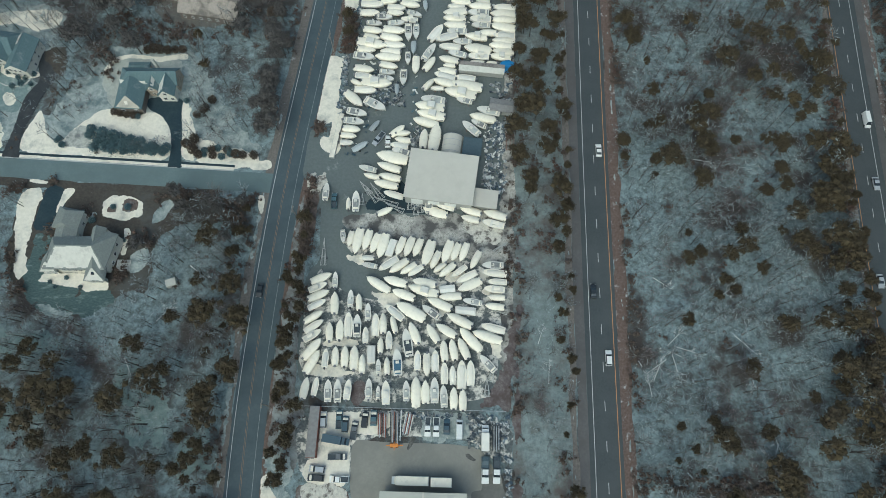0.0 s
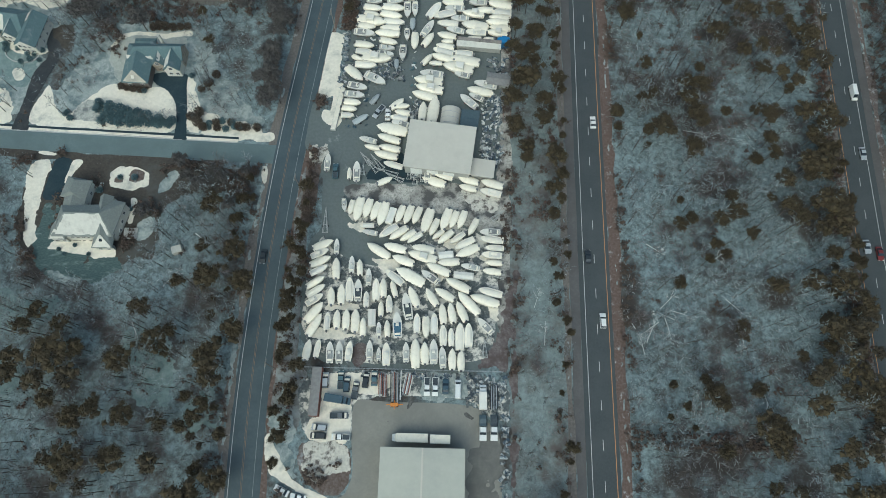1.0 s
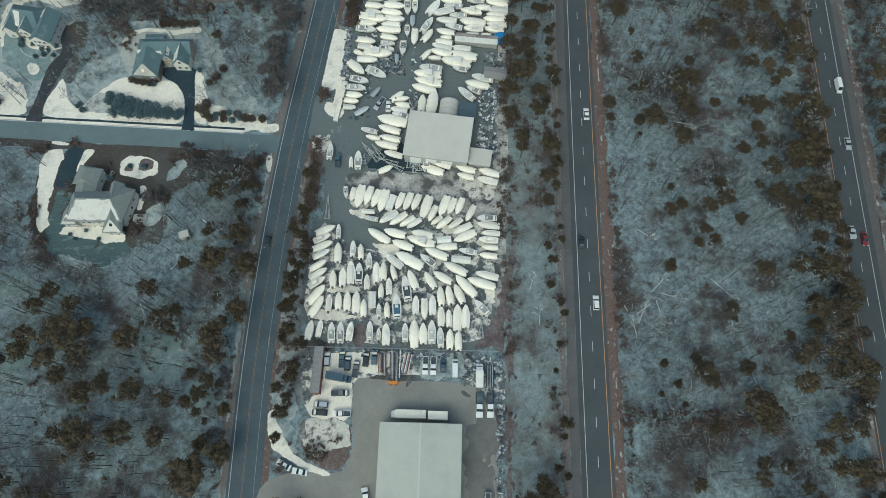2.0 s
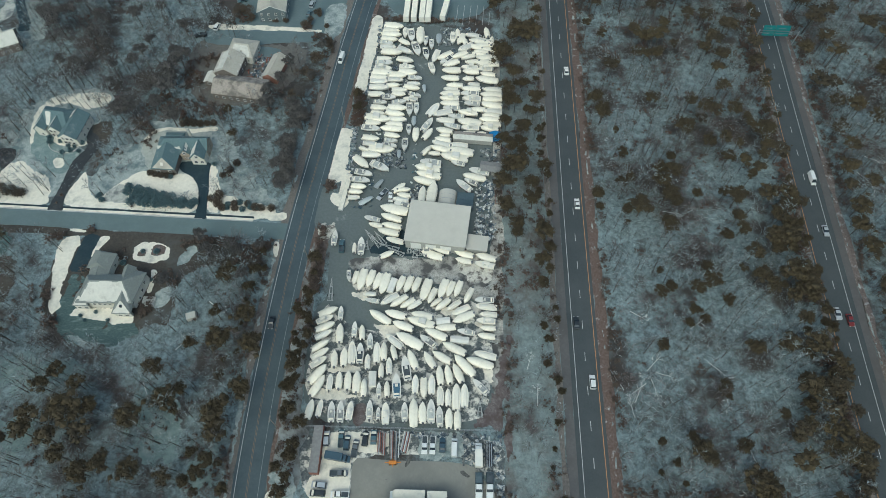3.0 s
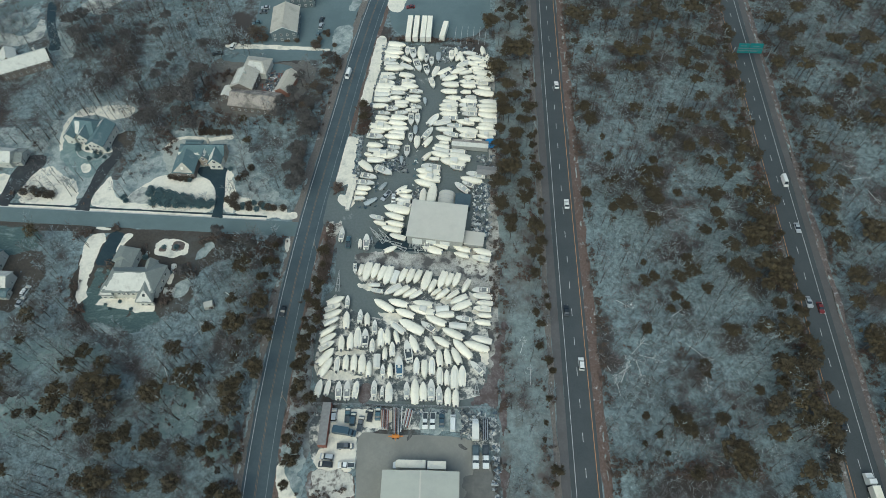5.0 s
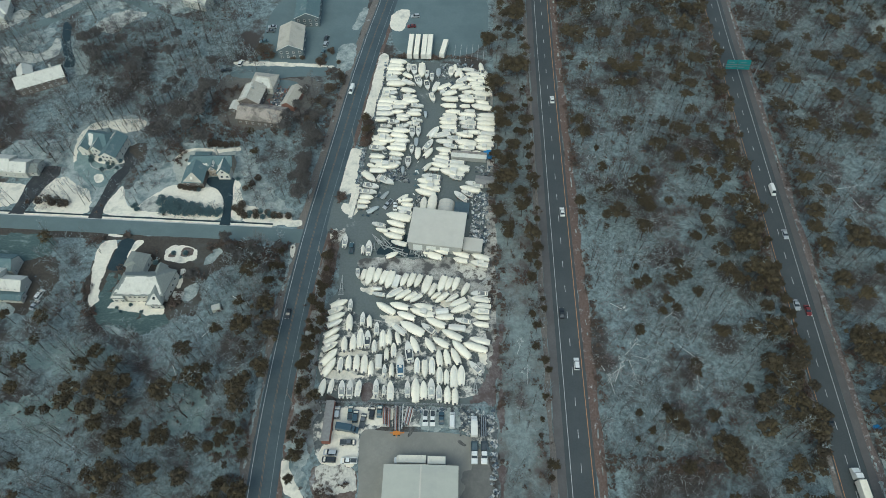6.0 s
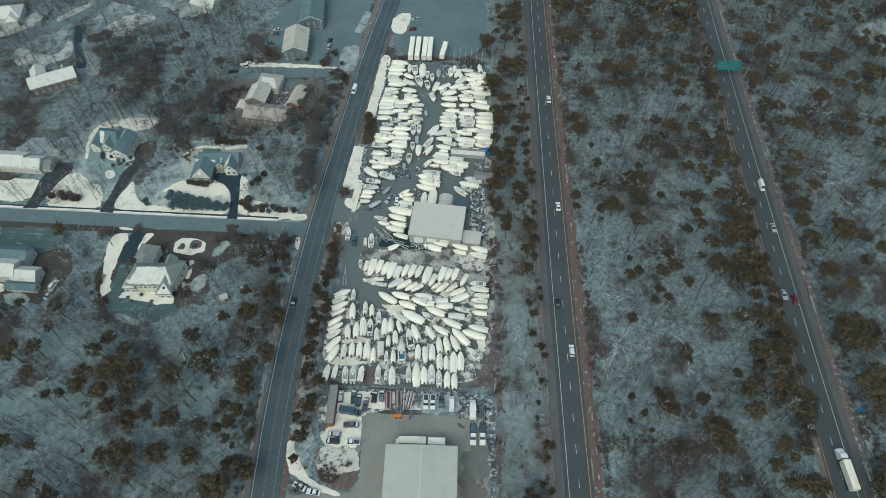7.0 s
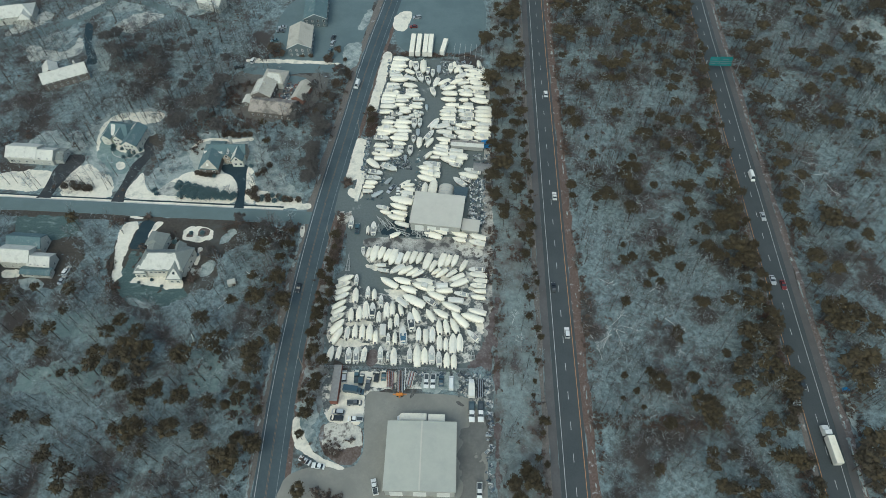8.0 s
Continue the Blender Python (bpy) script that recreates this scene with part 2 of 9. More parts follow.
M["oak_leaves"] = surface("dull_brown_oak_leaves", (0.067, 0.064, 0.06), (0.092, 0.088, 0.083), 1.6, (0.07, 0.06, 0.054), 12, 0.52, 0.12, 0.95, island=0.2)
M["hedge"] = surface("blue_green_hedge", (0.075, 0.125, 0.138), (0.125, 0.19, 0.2), 0.4, rough=0.9, island=0.3)
M["sign_green"] = surface("teal_green_sign", (0.003, 0.115, 0.118), (0.004, 0.135, 0.135), 2.0, rough=0.5)
M["blue_tarp"] = surface("bright_blue_tarp", (0.02, 0.17, 0.4), (0.03, 0.22, 0.48), 0.6, rough=0.5)
M["orange"] = surface("orange_machine_paint", (0.6, 0.22, 0.03), (0.5, 0.18, 0.03), 0.4, rough=0.5)
M["rust"] = surface("rusty_red_steel", (0.24, 0.085, 0.06), (0.16, 0.07, 0.05), 0.6, rough=0.8)
M["junk"] = surface("weathered_scrap", (0.2, 0.225, 0.235), (0.46, 0.45, 0.41), 0.9, (0.05, 0.075, 0.1), 1.3, 0.5, 0.06, 0.8, island=0.6)
M["container"] = surface("grey_container_roof", (0.19, 0.185, 0.18), (0.24, 0.235, 0.225), 0.7, rough=0.7)
for key, colour in {"white": (0.72, 0.72, 0.69), "silver": (0.36, 0.38, 0.4), "black": (0.025, 0.03, 0.035), "navy": (0.045, 0.08, 0.105),
                    "teal": (0.07, 0.125, 0.145), "red": (0.15, 0.02, 0.02), "yellow": (0.55, 0.33, 0.03), "grey": (0.12, 0.13, 0.14)}.items():
    M["car_" + key] = surface("car_paint_" + key, colour, tuple(v * 0.92 for v in colour), 1.0, rough=0.35)


# ---- building blocks ----
def part(name, bm, material, parent, label=""):
    me = bpy.data.meshes.new(name)
    bmesh.ops.recalc_face_normals(bm, faces=bm.faces)
    bm.to_mesh(me)
    bm.free()
    me.materials.append(material)
    ob = new(name, me)
    ob.parent = parent
    return tagged(ob, label)


def root(name, m, label, category, group="", kind=""):
    ob = new(name)
    ob.matrix_basis = m
    return tagged(ob, label, category, group, kind)


def single(name, bm, material, label, category, kind="", group=""):
    ob = part(name, bm, material, None)
    return tagged(ob, label, category, group, kind)


def box(bm, x0, x1, y0, y1, z0, z1, bevel=0.0, turn=None):
    made = bmesh.ops.create_cube(bm, size=1.0)["verts"]
    for v in made:
        v.co = Vector((x0 + (v.co.x + 0.5) * (x1 - x0), y0 + (v.co.y + 0.5) * (y1 - y0), z0 + (v.co.z + 0.5) * (z1 - z0)))
        if turn:
            v.co = turn @ v.co
    if bevel:
        edges = list({e for v in made for e in v.link_edges})
        bmesh.ops.bevel(bm, geom=edges, offset=bevel, segments=1, affect='EDGES')
    return bm


def loft(bm, rings, caps=True, loop=True):
    rows = [[bm.verts.new(c) for c in ring] for ring in rings]
    for a, b in zip(rows, rows[1:]):
        n = len(a)
        for i in range(n if loop else n - 1):
            j = (i + 1) % n
            bm.faces.new((a[i], a[j], b[j], b[i]))
    if caps:
        bm.faces.new(rows[0][::-1])
        bm.faces.new(rows[-1])
    return bm


def prism(bm, outline, z0, z1):
    """A flat slab with the given outline."""
    low, top = [bm.verts.new((x, y, z0)) for x, y in outline], [bm.verts.new((x, y, z1)) for x, y in outline]
    bm.faces.new(top)
    bm.faces.new(low[::-1])
    for i in range(len(top)):
        j = (i + 1) % len(top)
        bm.faces.new((low[i], low[j], top[j], top[i]))
    return bm


def smooth_line(points, step=6.0):
    """Points along a Catmull-Rom curve through the given ones."""
    pts = [Vector((*p, 0)) for p in points]
    pts = [2 * pts[0] - pts[1], *pts, 2 * pts[-1] - pts[-2]]
    out = []
    for a, b, c, d in zip(pts, pts[1:], pts[2:], pts[3:]):
        n = max(1, int((c - b).length / step))
        for i in range(n):
            t = i / n
            out.append(0.5 * (2 * b + (c - a) * t + (2 * a - 5 * b + 4 * c - d) * t * t + (3 * b - a - 3 * c + d) * t ** 3))
    return out + [pts[-2]]


def ribbon(bm, line, left, right, z0, z1, ragged=0.0):
    """A strip along a line, from left to right of it (metres, left positive)."""
    rings = []
    for i, p in enumerate(line):
        d = (line[min(i + 1, len(line) - 1)] - line[max(i - 1, 0)]).normalized()
        side = Vector((-d.y, d.x, 0))
        jl, jr = (random.uniform(-ragged, ragged) for _ in "ab")
        a, b = p + side * (left + jl), p + side * (right + jr)
        rings.append([(a.x, a.y, z0), (b.x, b.y, z0), (b.x, b.y, z1), (a.x, a.y, z1)])
    return loft(bm, rings)


def blob(outline, step=1.4, rough=0.5, seed=0):
    """The closed outline through a few corners, with an uneven edge."""
    pts = [Vector((*p, 0)) for p in outline]
    for _ in range(2):
        pts = [q for a, b in zip(pts, pts[1:] + pts[:1]) for q in (a.lerp(b, 0.2), a.lerp(b, 0.8))]
    line = [a.lerp(b, k / n) for a, b in zip(pts, pts[1:] + pts[:1]) for n in [max(1, int((b - a).length / step))] for k in range(n)]
    out = []
    for i, p in enumerate(line):
        k = noise.noise(Vector((p.x * 0.45, p.y * 0.45, seed * 3.7))) * rough + random.uniform(-0.25, 0.25) * rough
        along = line[(i + 1) % len(line)] - line[i - 1]
        d = Vector((along.y, -along.x, 0)).normalized()
        out.append((p.x + d.x * k, p.y + d.y * k))
    return out


def fbm(x, y, period, seed=0.0, octaves=4):
    """Value noise in several octaves, about -1 to 1, for arrays."""
    out, size, total = np.zeros_like(x), 1.0, 0.0
    for k in range(octaves):
        u, v = x / period + seed * 1.37 + k * 17.3, y / period - seed * 2.11 + k * 9.1
        i, j = np.floor(u), np.floor(v)
        fu, fv = u - i, v - j
        fu, fv = fu * fu * (3 - 2 * fu), fv * fv * (3 - 2 * fv)

        def at(p, q):
            h = np.sin(p * 127.1 + q * 311.7 + seed) * 43758.5453
            return (h - np.floor(h)) * 2 - 1
        out += size * ((at(i, j) * (1 - fu) + at(i + 1, j) * fu) * (1 - fv) + (at(i, j + 1) * (1 - fu) + at(i + 1, j + 1) * fu) * fv)
        total += size
        size, period = size * 0.6, period * 0.48
    return out / total * 1.5


def sheet_mesh(name, xx, yy, f, z, jitter):
    """A sheet over the grid cells where f is above nothing, thinning out at its ragged edge."""
    keep = (f[:-1, :-1] + f[1:, :-1] + f[1:, 1:] + f[:-1, 1:]) > 0
    rnd = np.random.default_rng(xx.size)
    du, dv = np.gradient(f)
    move = np.clip(np.where(f < 0, -f / (du * du + dv * dv + 1e-6), 0), 0, 40)
    mu, mv = np.clip(move * du, -0.75, 0.75), np.clip(move * dv, -0.75, 0.75)
    xu, xv, yu, yv = *np.gradient(xx), *np.gradient(yy)
    xx, yy = xx + mu * xu + mv * xv, yy + mu * yu + mv * yv
    xx, yy = xx + rnd.uniform(-jitter, jitter, xx.shape), yy + rnd.uniform(-jitter, jitter, xx.shape)
    zz = z - 0.035 * np.clip(1 - f / 0.5, 0, 1)
    number = np.arange(xx.size).reshape(xx.shape)
    quads = np.stack([number[:-1, :-1][keep], number[1:, :-1][keep], number[1:, 1:][keep], number[:-1, 1:][keep]], 1)
    used, quads = np.unique(quads, return_inverse=True)
    me = bpy.data.meshes.new(name)
    co = np.stack([xx.ravel()[used], yy.ravel()[used], zz.ravel()[used]], 1)
    me.from_pydata(co.tolist(), [], quads.reshape(-1, 4).tolist())
    return me


FRAYED = {"snow": (0.32, 1.5), "thin_snow": (0.36, 2.2), "dead_lawn": (0.6, 2.0), "grey_yard": (0.6, 2.4), "frost_lawn": (0.5, 2.0), "drive_asphalt": (0.4, 0.6), "brown_drive": (0.4, 0.8), "green_lawn": (0.5, 1.6), "litter": (0.5, 1.4), "yard_weeds": (0.45, 1.2), "lot_worn": (0.5, 2.6), "frosted_rough": (0.5, 1.4), "oil": (0.18, 0.9), "broken_snow": (0.4, 2.0), "purple_weeds": (0.4, 1.3), "pale_lawn": (0.5, 1.6), "teal_lawn": (0.5, 1.8), "frosted_grass_tips": (0.45, 1.4), "speckled_snow": (0.3, 1.3)}


def patch(name, outline, z, material, label, category="", rough=0.5, thick=0.03, kind="structure"):
    count = len(bpy.data.objects)
    z += 0.0012 * (count % 7)
    for key, (cell, fray) in FRAYED.items():
        if material != M[key]:
            continue
        amp = fray * rough
        line = np.array(blob(outline, rough=0.0))
        (x0, y0), (x1, y1) = line.min(0) - amp - 0.5, line.max(0) + amp + 0.5
        xx, yy = np.meshgrid(np.arange(x0, x1, cell), np.arange(y0, y1, cell), indexing="ij")
        near, inside = np.full(xx.shape, 1e9), np.zeros(xx.shape, bool)
        for (ax, ay), (bx, by) in zip(line, np.roll(line, -1, 0)):
            dx, dy = bx - ax, by - ay
            k = np.clip(((xx - ax) * dx + (yy - ay) * dy) / (dx * dx + dy * dy + 1e-9), 0, 1)
            near = np.minimum(near, (xx - ax - k * dx) ** 2 + (yy - ay - k * dy) ** 2)
            if ay != by:
                inside ^= ((ay > yy) != (by > yy)) & (xx < ax + (yy - ay) / (by - ay) * dx)
        far = np.sqrt(near) * np.where(inside, 1, -1)
        f = np.clip(far, -9, 0.25 + amp * 0.75) + amp * fbm(xx, yy, 4.5, count * 0.37)
        me = sheet_mesh(name, xx, yy, f, z, cell * 0.12)
        me.materials.append(material)
        return tagged(new(name, me), label, category or name.split("_")[0], "", kind)
    bm = bmesh.new()
    prism(bm, blob(outline, rough=rough, seed=count), z - thick - 0.02, z)
    bmesh.ops.triangulate(bm, faces=bm.faces)
    return single(name, bm, material, label, category or name.split("_")[0], kind)


# ---- ground, roads, lots ----
bm = bmesh.new()
bmesh.ops.create_grid(bm, x_segments=60, y_segments=60, size=1600)
for v in bm.verts:
    far = max(0.0, v.co.length - 420)
    v.co.z = -0.02 * far ** 0.5 if far else 0.0
single("ground", bm, M["woods_floor"], "snow-dusted woodland floor with brown leaf litter", "ground", "structure")

WEST_ROAD = smooth_line([(-56, -160), (-59.3, -33), (-60.1, 0), (-59.9, 25), (-59.0, 49), (-57.7, 72.4), (-55.8, 96.3), (-53.6, 117), (-50.1, 149), (-46.6, 182), (-41.8, 218.4), (-36.6, 252), (-18, 380)])
MID_ROAD = smooth_line([(46.7, -160), (46.75, -10), (46.8, 67), (47.05, 130), (48.0, 253), (51, 420)])
EAST_ROAD = smooth_line([(132, -160), (135.6, -28), (136.3, 5), (136.9, 40), (138.0, 90), (139.0, 137), (140.4, 193), (141.8, 245), (149, 420)])
SIDE_ROAD = smooth_line([(-320, 98.0), (-204, 93.0), (-126, 89.9), (-66, 87.6), (-56, 87.2)])


def strip(name, line, left, right, z, material, label, category, ragged=0.0, thick=0.05, kind="structure"):
    bm = bmesh.new()
    ribbon(bm, line, left, right, z - thick - 0.02, z, ragged)
    return single(name, bm, material, label, category, kind)


def mark(road, line, off, width, z, material):
    bm = bmesh.new()
    ribbon(bm, line, off + width / 2, off - width / 2, z - 0.012, z)
    return part("edge_line", bm, material, road)


def dashes(road, line, off, z, pitch, start, y_from, y_to):
    """The lane dashes, each a piece of its own on one mesh."""
    bm = bmesh.new()
    box(bm, -0.085, 0.085, -1.55, 1.55, -0.012, 0.0)
    first = part("lane_dash", bm, M["white_line"], road)
    placed = 0
    walked, nxt = 0.0, start
    for a, b in zip(line, line[1:]):
        seg = (b - a).length
        while nxt <= walked + seg:
            p = a.lerp(b, (nxt - walked) / seg)
            d = (b - a).normalized()
            nxt += pitch
            if y_from < p.y < y_to:
                ob = first
                if placed:
                    ob = first.copy()
                    scene.collection.objects.link(ob)
                ob.matrix_basis = pose(p.x - d.y * off, p.y + d.x * off, z, 0, 0, math.degrees(math.atan2(d.y, d.x)) - 90)
                placed += 1
        walked += seg


west = strip("road_west", WEST_ROAD, 4.7, -5.6, 0.10, M["old_asphalt"], "worn blue-grey two-lane road with faded orange centre lines", "road")
mark(west, WEST_ROAD, 3.8, 0.16, 0.125, M["white_line"])
mark(west, WEST_ROAD, -3.5, 0.12, 0.125, M["worn_line"])
mark(west, WEST_ROAD, 0.2, 0.13, 0.125, M["faded_line"])
mark(west, WEST_ROAD, -0.2, 0.13, 0.125, M["faded_line"])
strip("verge_west", WEST_ROAD, 7.6, 4.7, 0.05, M["shoulder"], "sandy verge with brown grass and thin snow", "verge", 0.8)
strip("verge_west_inner", WEST_ROAD, -5.6, -7.4, 0.05, M["red_verge"], "brown grass verge beside the yard", "verge", 0.7)

mid = strip("road_middle", MID_ROAD, 5.2, -4.75, 0.10, M["asphalt"], "dark asphalt highway carriageway with white lane dashes", "road")
mark(mid, MID_ROAD, 3.6, 0.17, 0.125, M["white_line"])
mark(mid, MID_ROAD, -3.6, 0.2, 0.125, M["yellow_line"])
strip("shoulder_middle", MID_ROAD, 8.2, 5.2, 0.08, M["grey_shoulder"], "worn grey paved shoulder of the highway", "shoulder", 0.25)
strip("verge_middle_east", MID_ROAD, -4.75, -8.4, 0.05, M["red_verge"], "rusty brown grass verge with patches of snow", "verge", 0.6)
strip("verge_middle_west", MID_ROAD, 10.4, 8.2, 0.05, M["shoulder"], "sandy grass verge dusted with snow", "verge", 0.7)

east = strip("road_east", EAST_ROAD, 4.8, -5.6, 0.10, M["asphalt"], "dark asphalt highway carriageway with white lane dashes", "road")
mark(east, EAST_ROAD, 4.1, 0.18, 0.125, M["yellow_line"])
mark(east, EAST_ROAD, -3.65, 0.17, 0.125, M["white_line"])
strip("shoulder_east", EAST_ROAD, -5.6, -8.4, 0.08, M["grey_shoulder"], "worn grey paved shoulder of the highway", "shoulder", 0.25)
strip("verge_east_outer", EAST_ROAD, -8.4, -10.8, 0.05, M["snowy_verge"], "rusty verge with a broken line of snow", "verge", 0.8)
strip("verge_east_inner", EAST_ROAD, 6.6, 4.8, 0.05, M["shoulder"], "sandy grass verge dusted with snow", "verge", 0.5)

side = strip("road_side", SIDE_ROAD, 3.6, -3.4, 0.09, M["side_asphalt"], "pale grey residential side road", "road")
strip("kerb_side_north", SIDE_ROAD[:-3], 4.0, 3.6, 0.17, M["kerb"], "pale concrete kerb with snow along it", "kerb")
strip("pavement_side_north", SIDE_ROAD[:-3], 5.9, 5.0, 0.13, M["drive_asphalt"], "dark narrow footpath between strips of snow", "pavement")
strip("snow_verge_north", SIDE_ROAD[:-3], 5.0, 4.0, 0.20, M["snow"], "strip of lying snow between kerb and footpath", "snow", 0.12)
strip("verge_side_south", SIDE_ROAD[:-4], -3.4, -6.5, 0.06, M["dead_lawn"], "brown winter grass along the side road", "verge", 0.6)

# the boatyard and the lots beside it
patch("boatyard_ground", [(-47.5, 55), (-47, 18), (-20, 15), (17, 14), (18, 60), (19.5, 100), (20, 195), (-33, 200), (-37, 150), (-41, 112), (-43, 100), (-48, 92), (-49, 82), (-42, 78), (-42, 62)],
      0.07, M["gravel"], "grey gravel boatyard with thin trodden snow", "yard", 0.3)
patch("snowy_yard", [(-46, 54), (-46.5, 17), (14, 17), (15, 30), (16, 52), (10, 60), (0, 64), (-20, 68), (-36, 70), (-40, 60)], 0.095, M["yard_snow"],
      "trodden snow and dark gravel between wrapped boats", "yard", 0.6)
patch("yard_track", [(-45.5, 84), (-38.5, 84), (-38, 74), (-36.5, 68), (-30, 61), (-18, 60), (-14, 52), (-22, 48), (-33, 50), (-41, 56), (-43.5, 66), (-43.5, 78)], 0.115, M["gravel"],
      "grey gravel track curving through the yard", "track", 0.4)
patch("weed_strip", [(-37.6, 77.5), (-20, 78), (-9, 77), (2, 78.5), (18.5, 77), (18.5, 62), (9, 60.5), (2, 65.5), (-14, 68.5), (-34, 70)], 0.125, M["yard_weeds"],
      "snowy dead weeds on rough ground", "weeds", 0.8)
patch("east_weeds", [(15, 20), (19, 20), (20, 60), (20, 100), (20.5, 190), (17.2, 190), (16.6, 120), (15.5, 90), (16, 60)], 0.13, M["yard_weeds"],
      "snowy dead weeds along the yard's edge", "weeds", 0.7)
patch("paved_lot", [(-28.5, 6.5), (-20, 5.4), (9, 5.4), (12, 0), (16.5, -2), (16.5, -60), (-55, -60), (-56, -27), (-45, -22), (-30, -23), (-27, -16), (-28.5, -5)],
      0.105, M["lot"], "tan-grey paved yard round the big shed", "lot", 0.15)
patch("vehicle_lot", [(-47, 15.2), (19, 14), (19, 0), (11, 2), (8, 7), (-27, 7.6), (-28.2, -7), (-43, -6.5)], 0.085, M["yard_snow"],
      "snowy parking strip full of vehicles", "lot", 0.4)
patch("lot_snow", [(-38.5, 14.2), (-17.5, 14.2), (-17.5, 9.5), (-21, 7.6), (-28.3, 7.4), (-28.6, 3), (-29.0, -7.2), (-37, -7.5), (-42.5, -6), (-42.5, 0), (-38, 1)], 0.11, M["snow"], "trampled snow between parked cars", "snow", 0.7)
patch("lot_snow", [(-9, 14.4), (7, 14.2), (7, 6.6), (-1, 6.2), (-9, 7)], 0.112, M["thin_snow"], "trampled snow between parked pickups", "snow", 0.6)
patch("dark_strip", [(6.0, -10), (10.5, -4), (16.4, 0), (16.4, -45), (6.0, -45)], 0.122, M["lot_worn"], "darker worn paving beside the big shed", "lot", 0.9)
patch("snow_island", [(-43.5, -6.3), (-28.3, -7), (-27.6, -16.5), (-30.5, -21.5), (-36, -21.8), (-41.5, -17.5), (-44, -12)], 0.15, M["litter"], "kerbed island with brown plants under broken snow", "island", 0.3)
patch("island_snow", [(-43.2, -6.0), (-28.6, -6.8), (-28.0, -16.2), (-31.0, -15.0), (-35, -16.2), (-38.5, -18.8), (-42.6, -14)], 0.19, M["speckled_snow"], "broken snow over the planted island", "snow", 0.8)
patch("snow_bank", [(-54.4, -5), (-54.2, -11), (-52.0, -15.6), (-46.5, -19.6), (-40, -22.4), (-33.5, -23.4), (-34, -22.2), (-40, -20.2), (-44.5, -17.4), (-48.5, -13), (-51.0, -8), (-52.2, -4)], 0.19, M["snow"],
      "ploughed bank of snow at the entrance", "snow", 0.45)
patch("bank_fringe", [(-54, -3), (-52.6, -12), (-47, -18), (-44.5, -15), (-46, -8), (-46.6, 2), (-50, 4), (-53, 2)], 0.13, M["thin_snow"], "thin broken snow on rough grass", "snow", 1.0)
patch("brush_belt", [(20, -50), (37.6, -50), (38.4, 60), (38.8, 130), (41, 262), (20.6, 262), (20.5, 120), (19, 40)], 0.03, M["brush_floor"],
      "frosted open scrub between yard and highway", "scrub", 0.8)
patch("road_snow_strip", [(-46.2, 137), (-43, 137.6), (-40.2, 136), (-41.2, 125), (-41.6, 113), (-45, 109.5), (-48.6, 110.5), (-47.9, 118)], 0.17, M["snow"], "strip of clean lying snow beside the road", "snow", 0.4)
patch("road_snow_strip", [(-38.0, 200), (-36.6, 205), (-32.6, 203), (-33.2, 192), (-36.4, 165), (-37.0, 156), (-42.4, 157), (-41.0, 172)], 0.17, M["snow"], "strip of clean lying snow beside the road", "snow", 0.4)
patch("entrance_snow", [(-42.5, 117), (-39.2, 116.5), (-38.8, 101), (-41.4, 97.6), (-46.5, 102.5), (-46, 106), (-42.6, 104)], 0.18, M["snow"], "heap of snow at the yard's entrance", "snow", 0.5)
patch("north_lot", [(-33, 262), (19.5, 262), (18, 203.5), (-25, 203), (-33, 214)], 0.09, M["north_lot"], "wide blue-grey car park with faint bay lines", "lot", 0.15)
patch("lot_island", [(-34.7, 235), (-30, 241), (-23.6, 241), (-26.3, 221.5), (-33.4, 223)], 0.2, M["snow"], "snow-covered planting island in the car park", "island", 0.4)
patch("office_lot", [(-112, 190), (-100, 196.5), (-101, 238), (-88, 262), (-47, 262), (-48, 232), (-52, 205), (-58, 188), (-66, 186)], 0.08, M["north_lot"], "blue-grey asphalt lot round the offices", "lot", 0.2)
patch("office_snow", [(-113, 197), (-91, 196.6), (-60, 194.6), (-60.5, 192.3), (-90, 193.6), (-112, 193)], 0.17, M["snow"], "bank of snow along the lot", "snow", 0.5)
patch("office_island", [(-60.2, 211), (-50, 213.3), (-50.3, 200), (-52, 189), (-59.5, 189.5)], 0.2, M["thin_snow"], "snowy planting island beside the road", "island", 0.4)
patch("office_island", [(-54.8, 223), (-49.9, 223), (-45.8, 241), (-50, 243)], 0.2, M["thin_snow"], "snowy planting island beside the road", "island", 0.4)
patch("brown_yard", [(-116, 188), (-90, 184), (-64, 186), (-70, 158), (-90, 146), (-112, 152), (-118, 170)], 0.05, M["grey_yard"], "dull grey-brown winter yard round the old house", "lawn", 0.8)
patch("brown_yard_drive", [(-112, 190), (-61, 192.3), (-63, 187), (-89, 184.6), (-90, 178), (-78, 176), (-76, 183), (-112, 184)], 0.075, M["north_lot"], "blue-grey asphalt drive beside the old house", "drive", 0.3)

# house plots
patch("garden_snow", [(-148, 98), (-120, 97), (-97, 96.5), (-68, 95), (-66.5, 100), (-78, 112), (-88, 128), (-92, 139), (-124, 140), (-134, 128), (-142, 112)], 0.035, M["thin_snow"], "thin uneven snow over the front gardens", "lawn", 1.5)
patch("garden_snow", [(-182, 99.5), (-155, 98.5), (-150, 112), (-146, 138), (-144, 156), (-168, 158), (-178, 146), (-186, 124)], 0.035, M["thin_snow"], "thin uneven snow over the front gardens", "lawn", 1.5)
patch("brown_lawn", [(-141, 84), (-100, 84), (-72, 81), (-68, 74), (-92, 71), (-98, 62), (-96, 48), (-140, 46), (-146, 66)], 0.045, M["dead_lawn"], "brown winter lawn with bare beds", "lawn", 0.8)
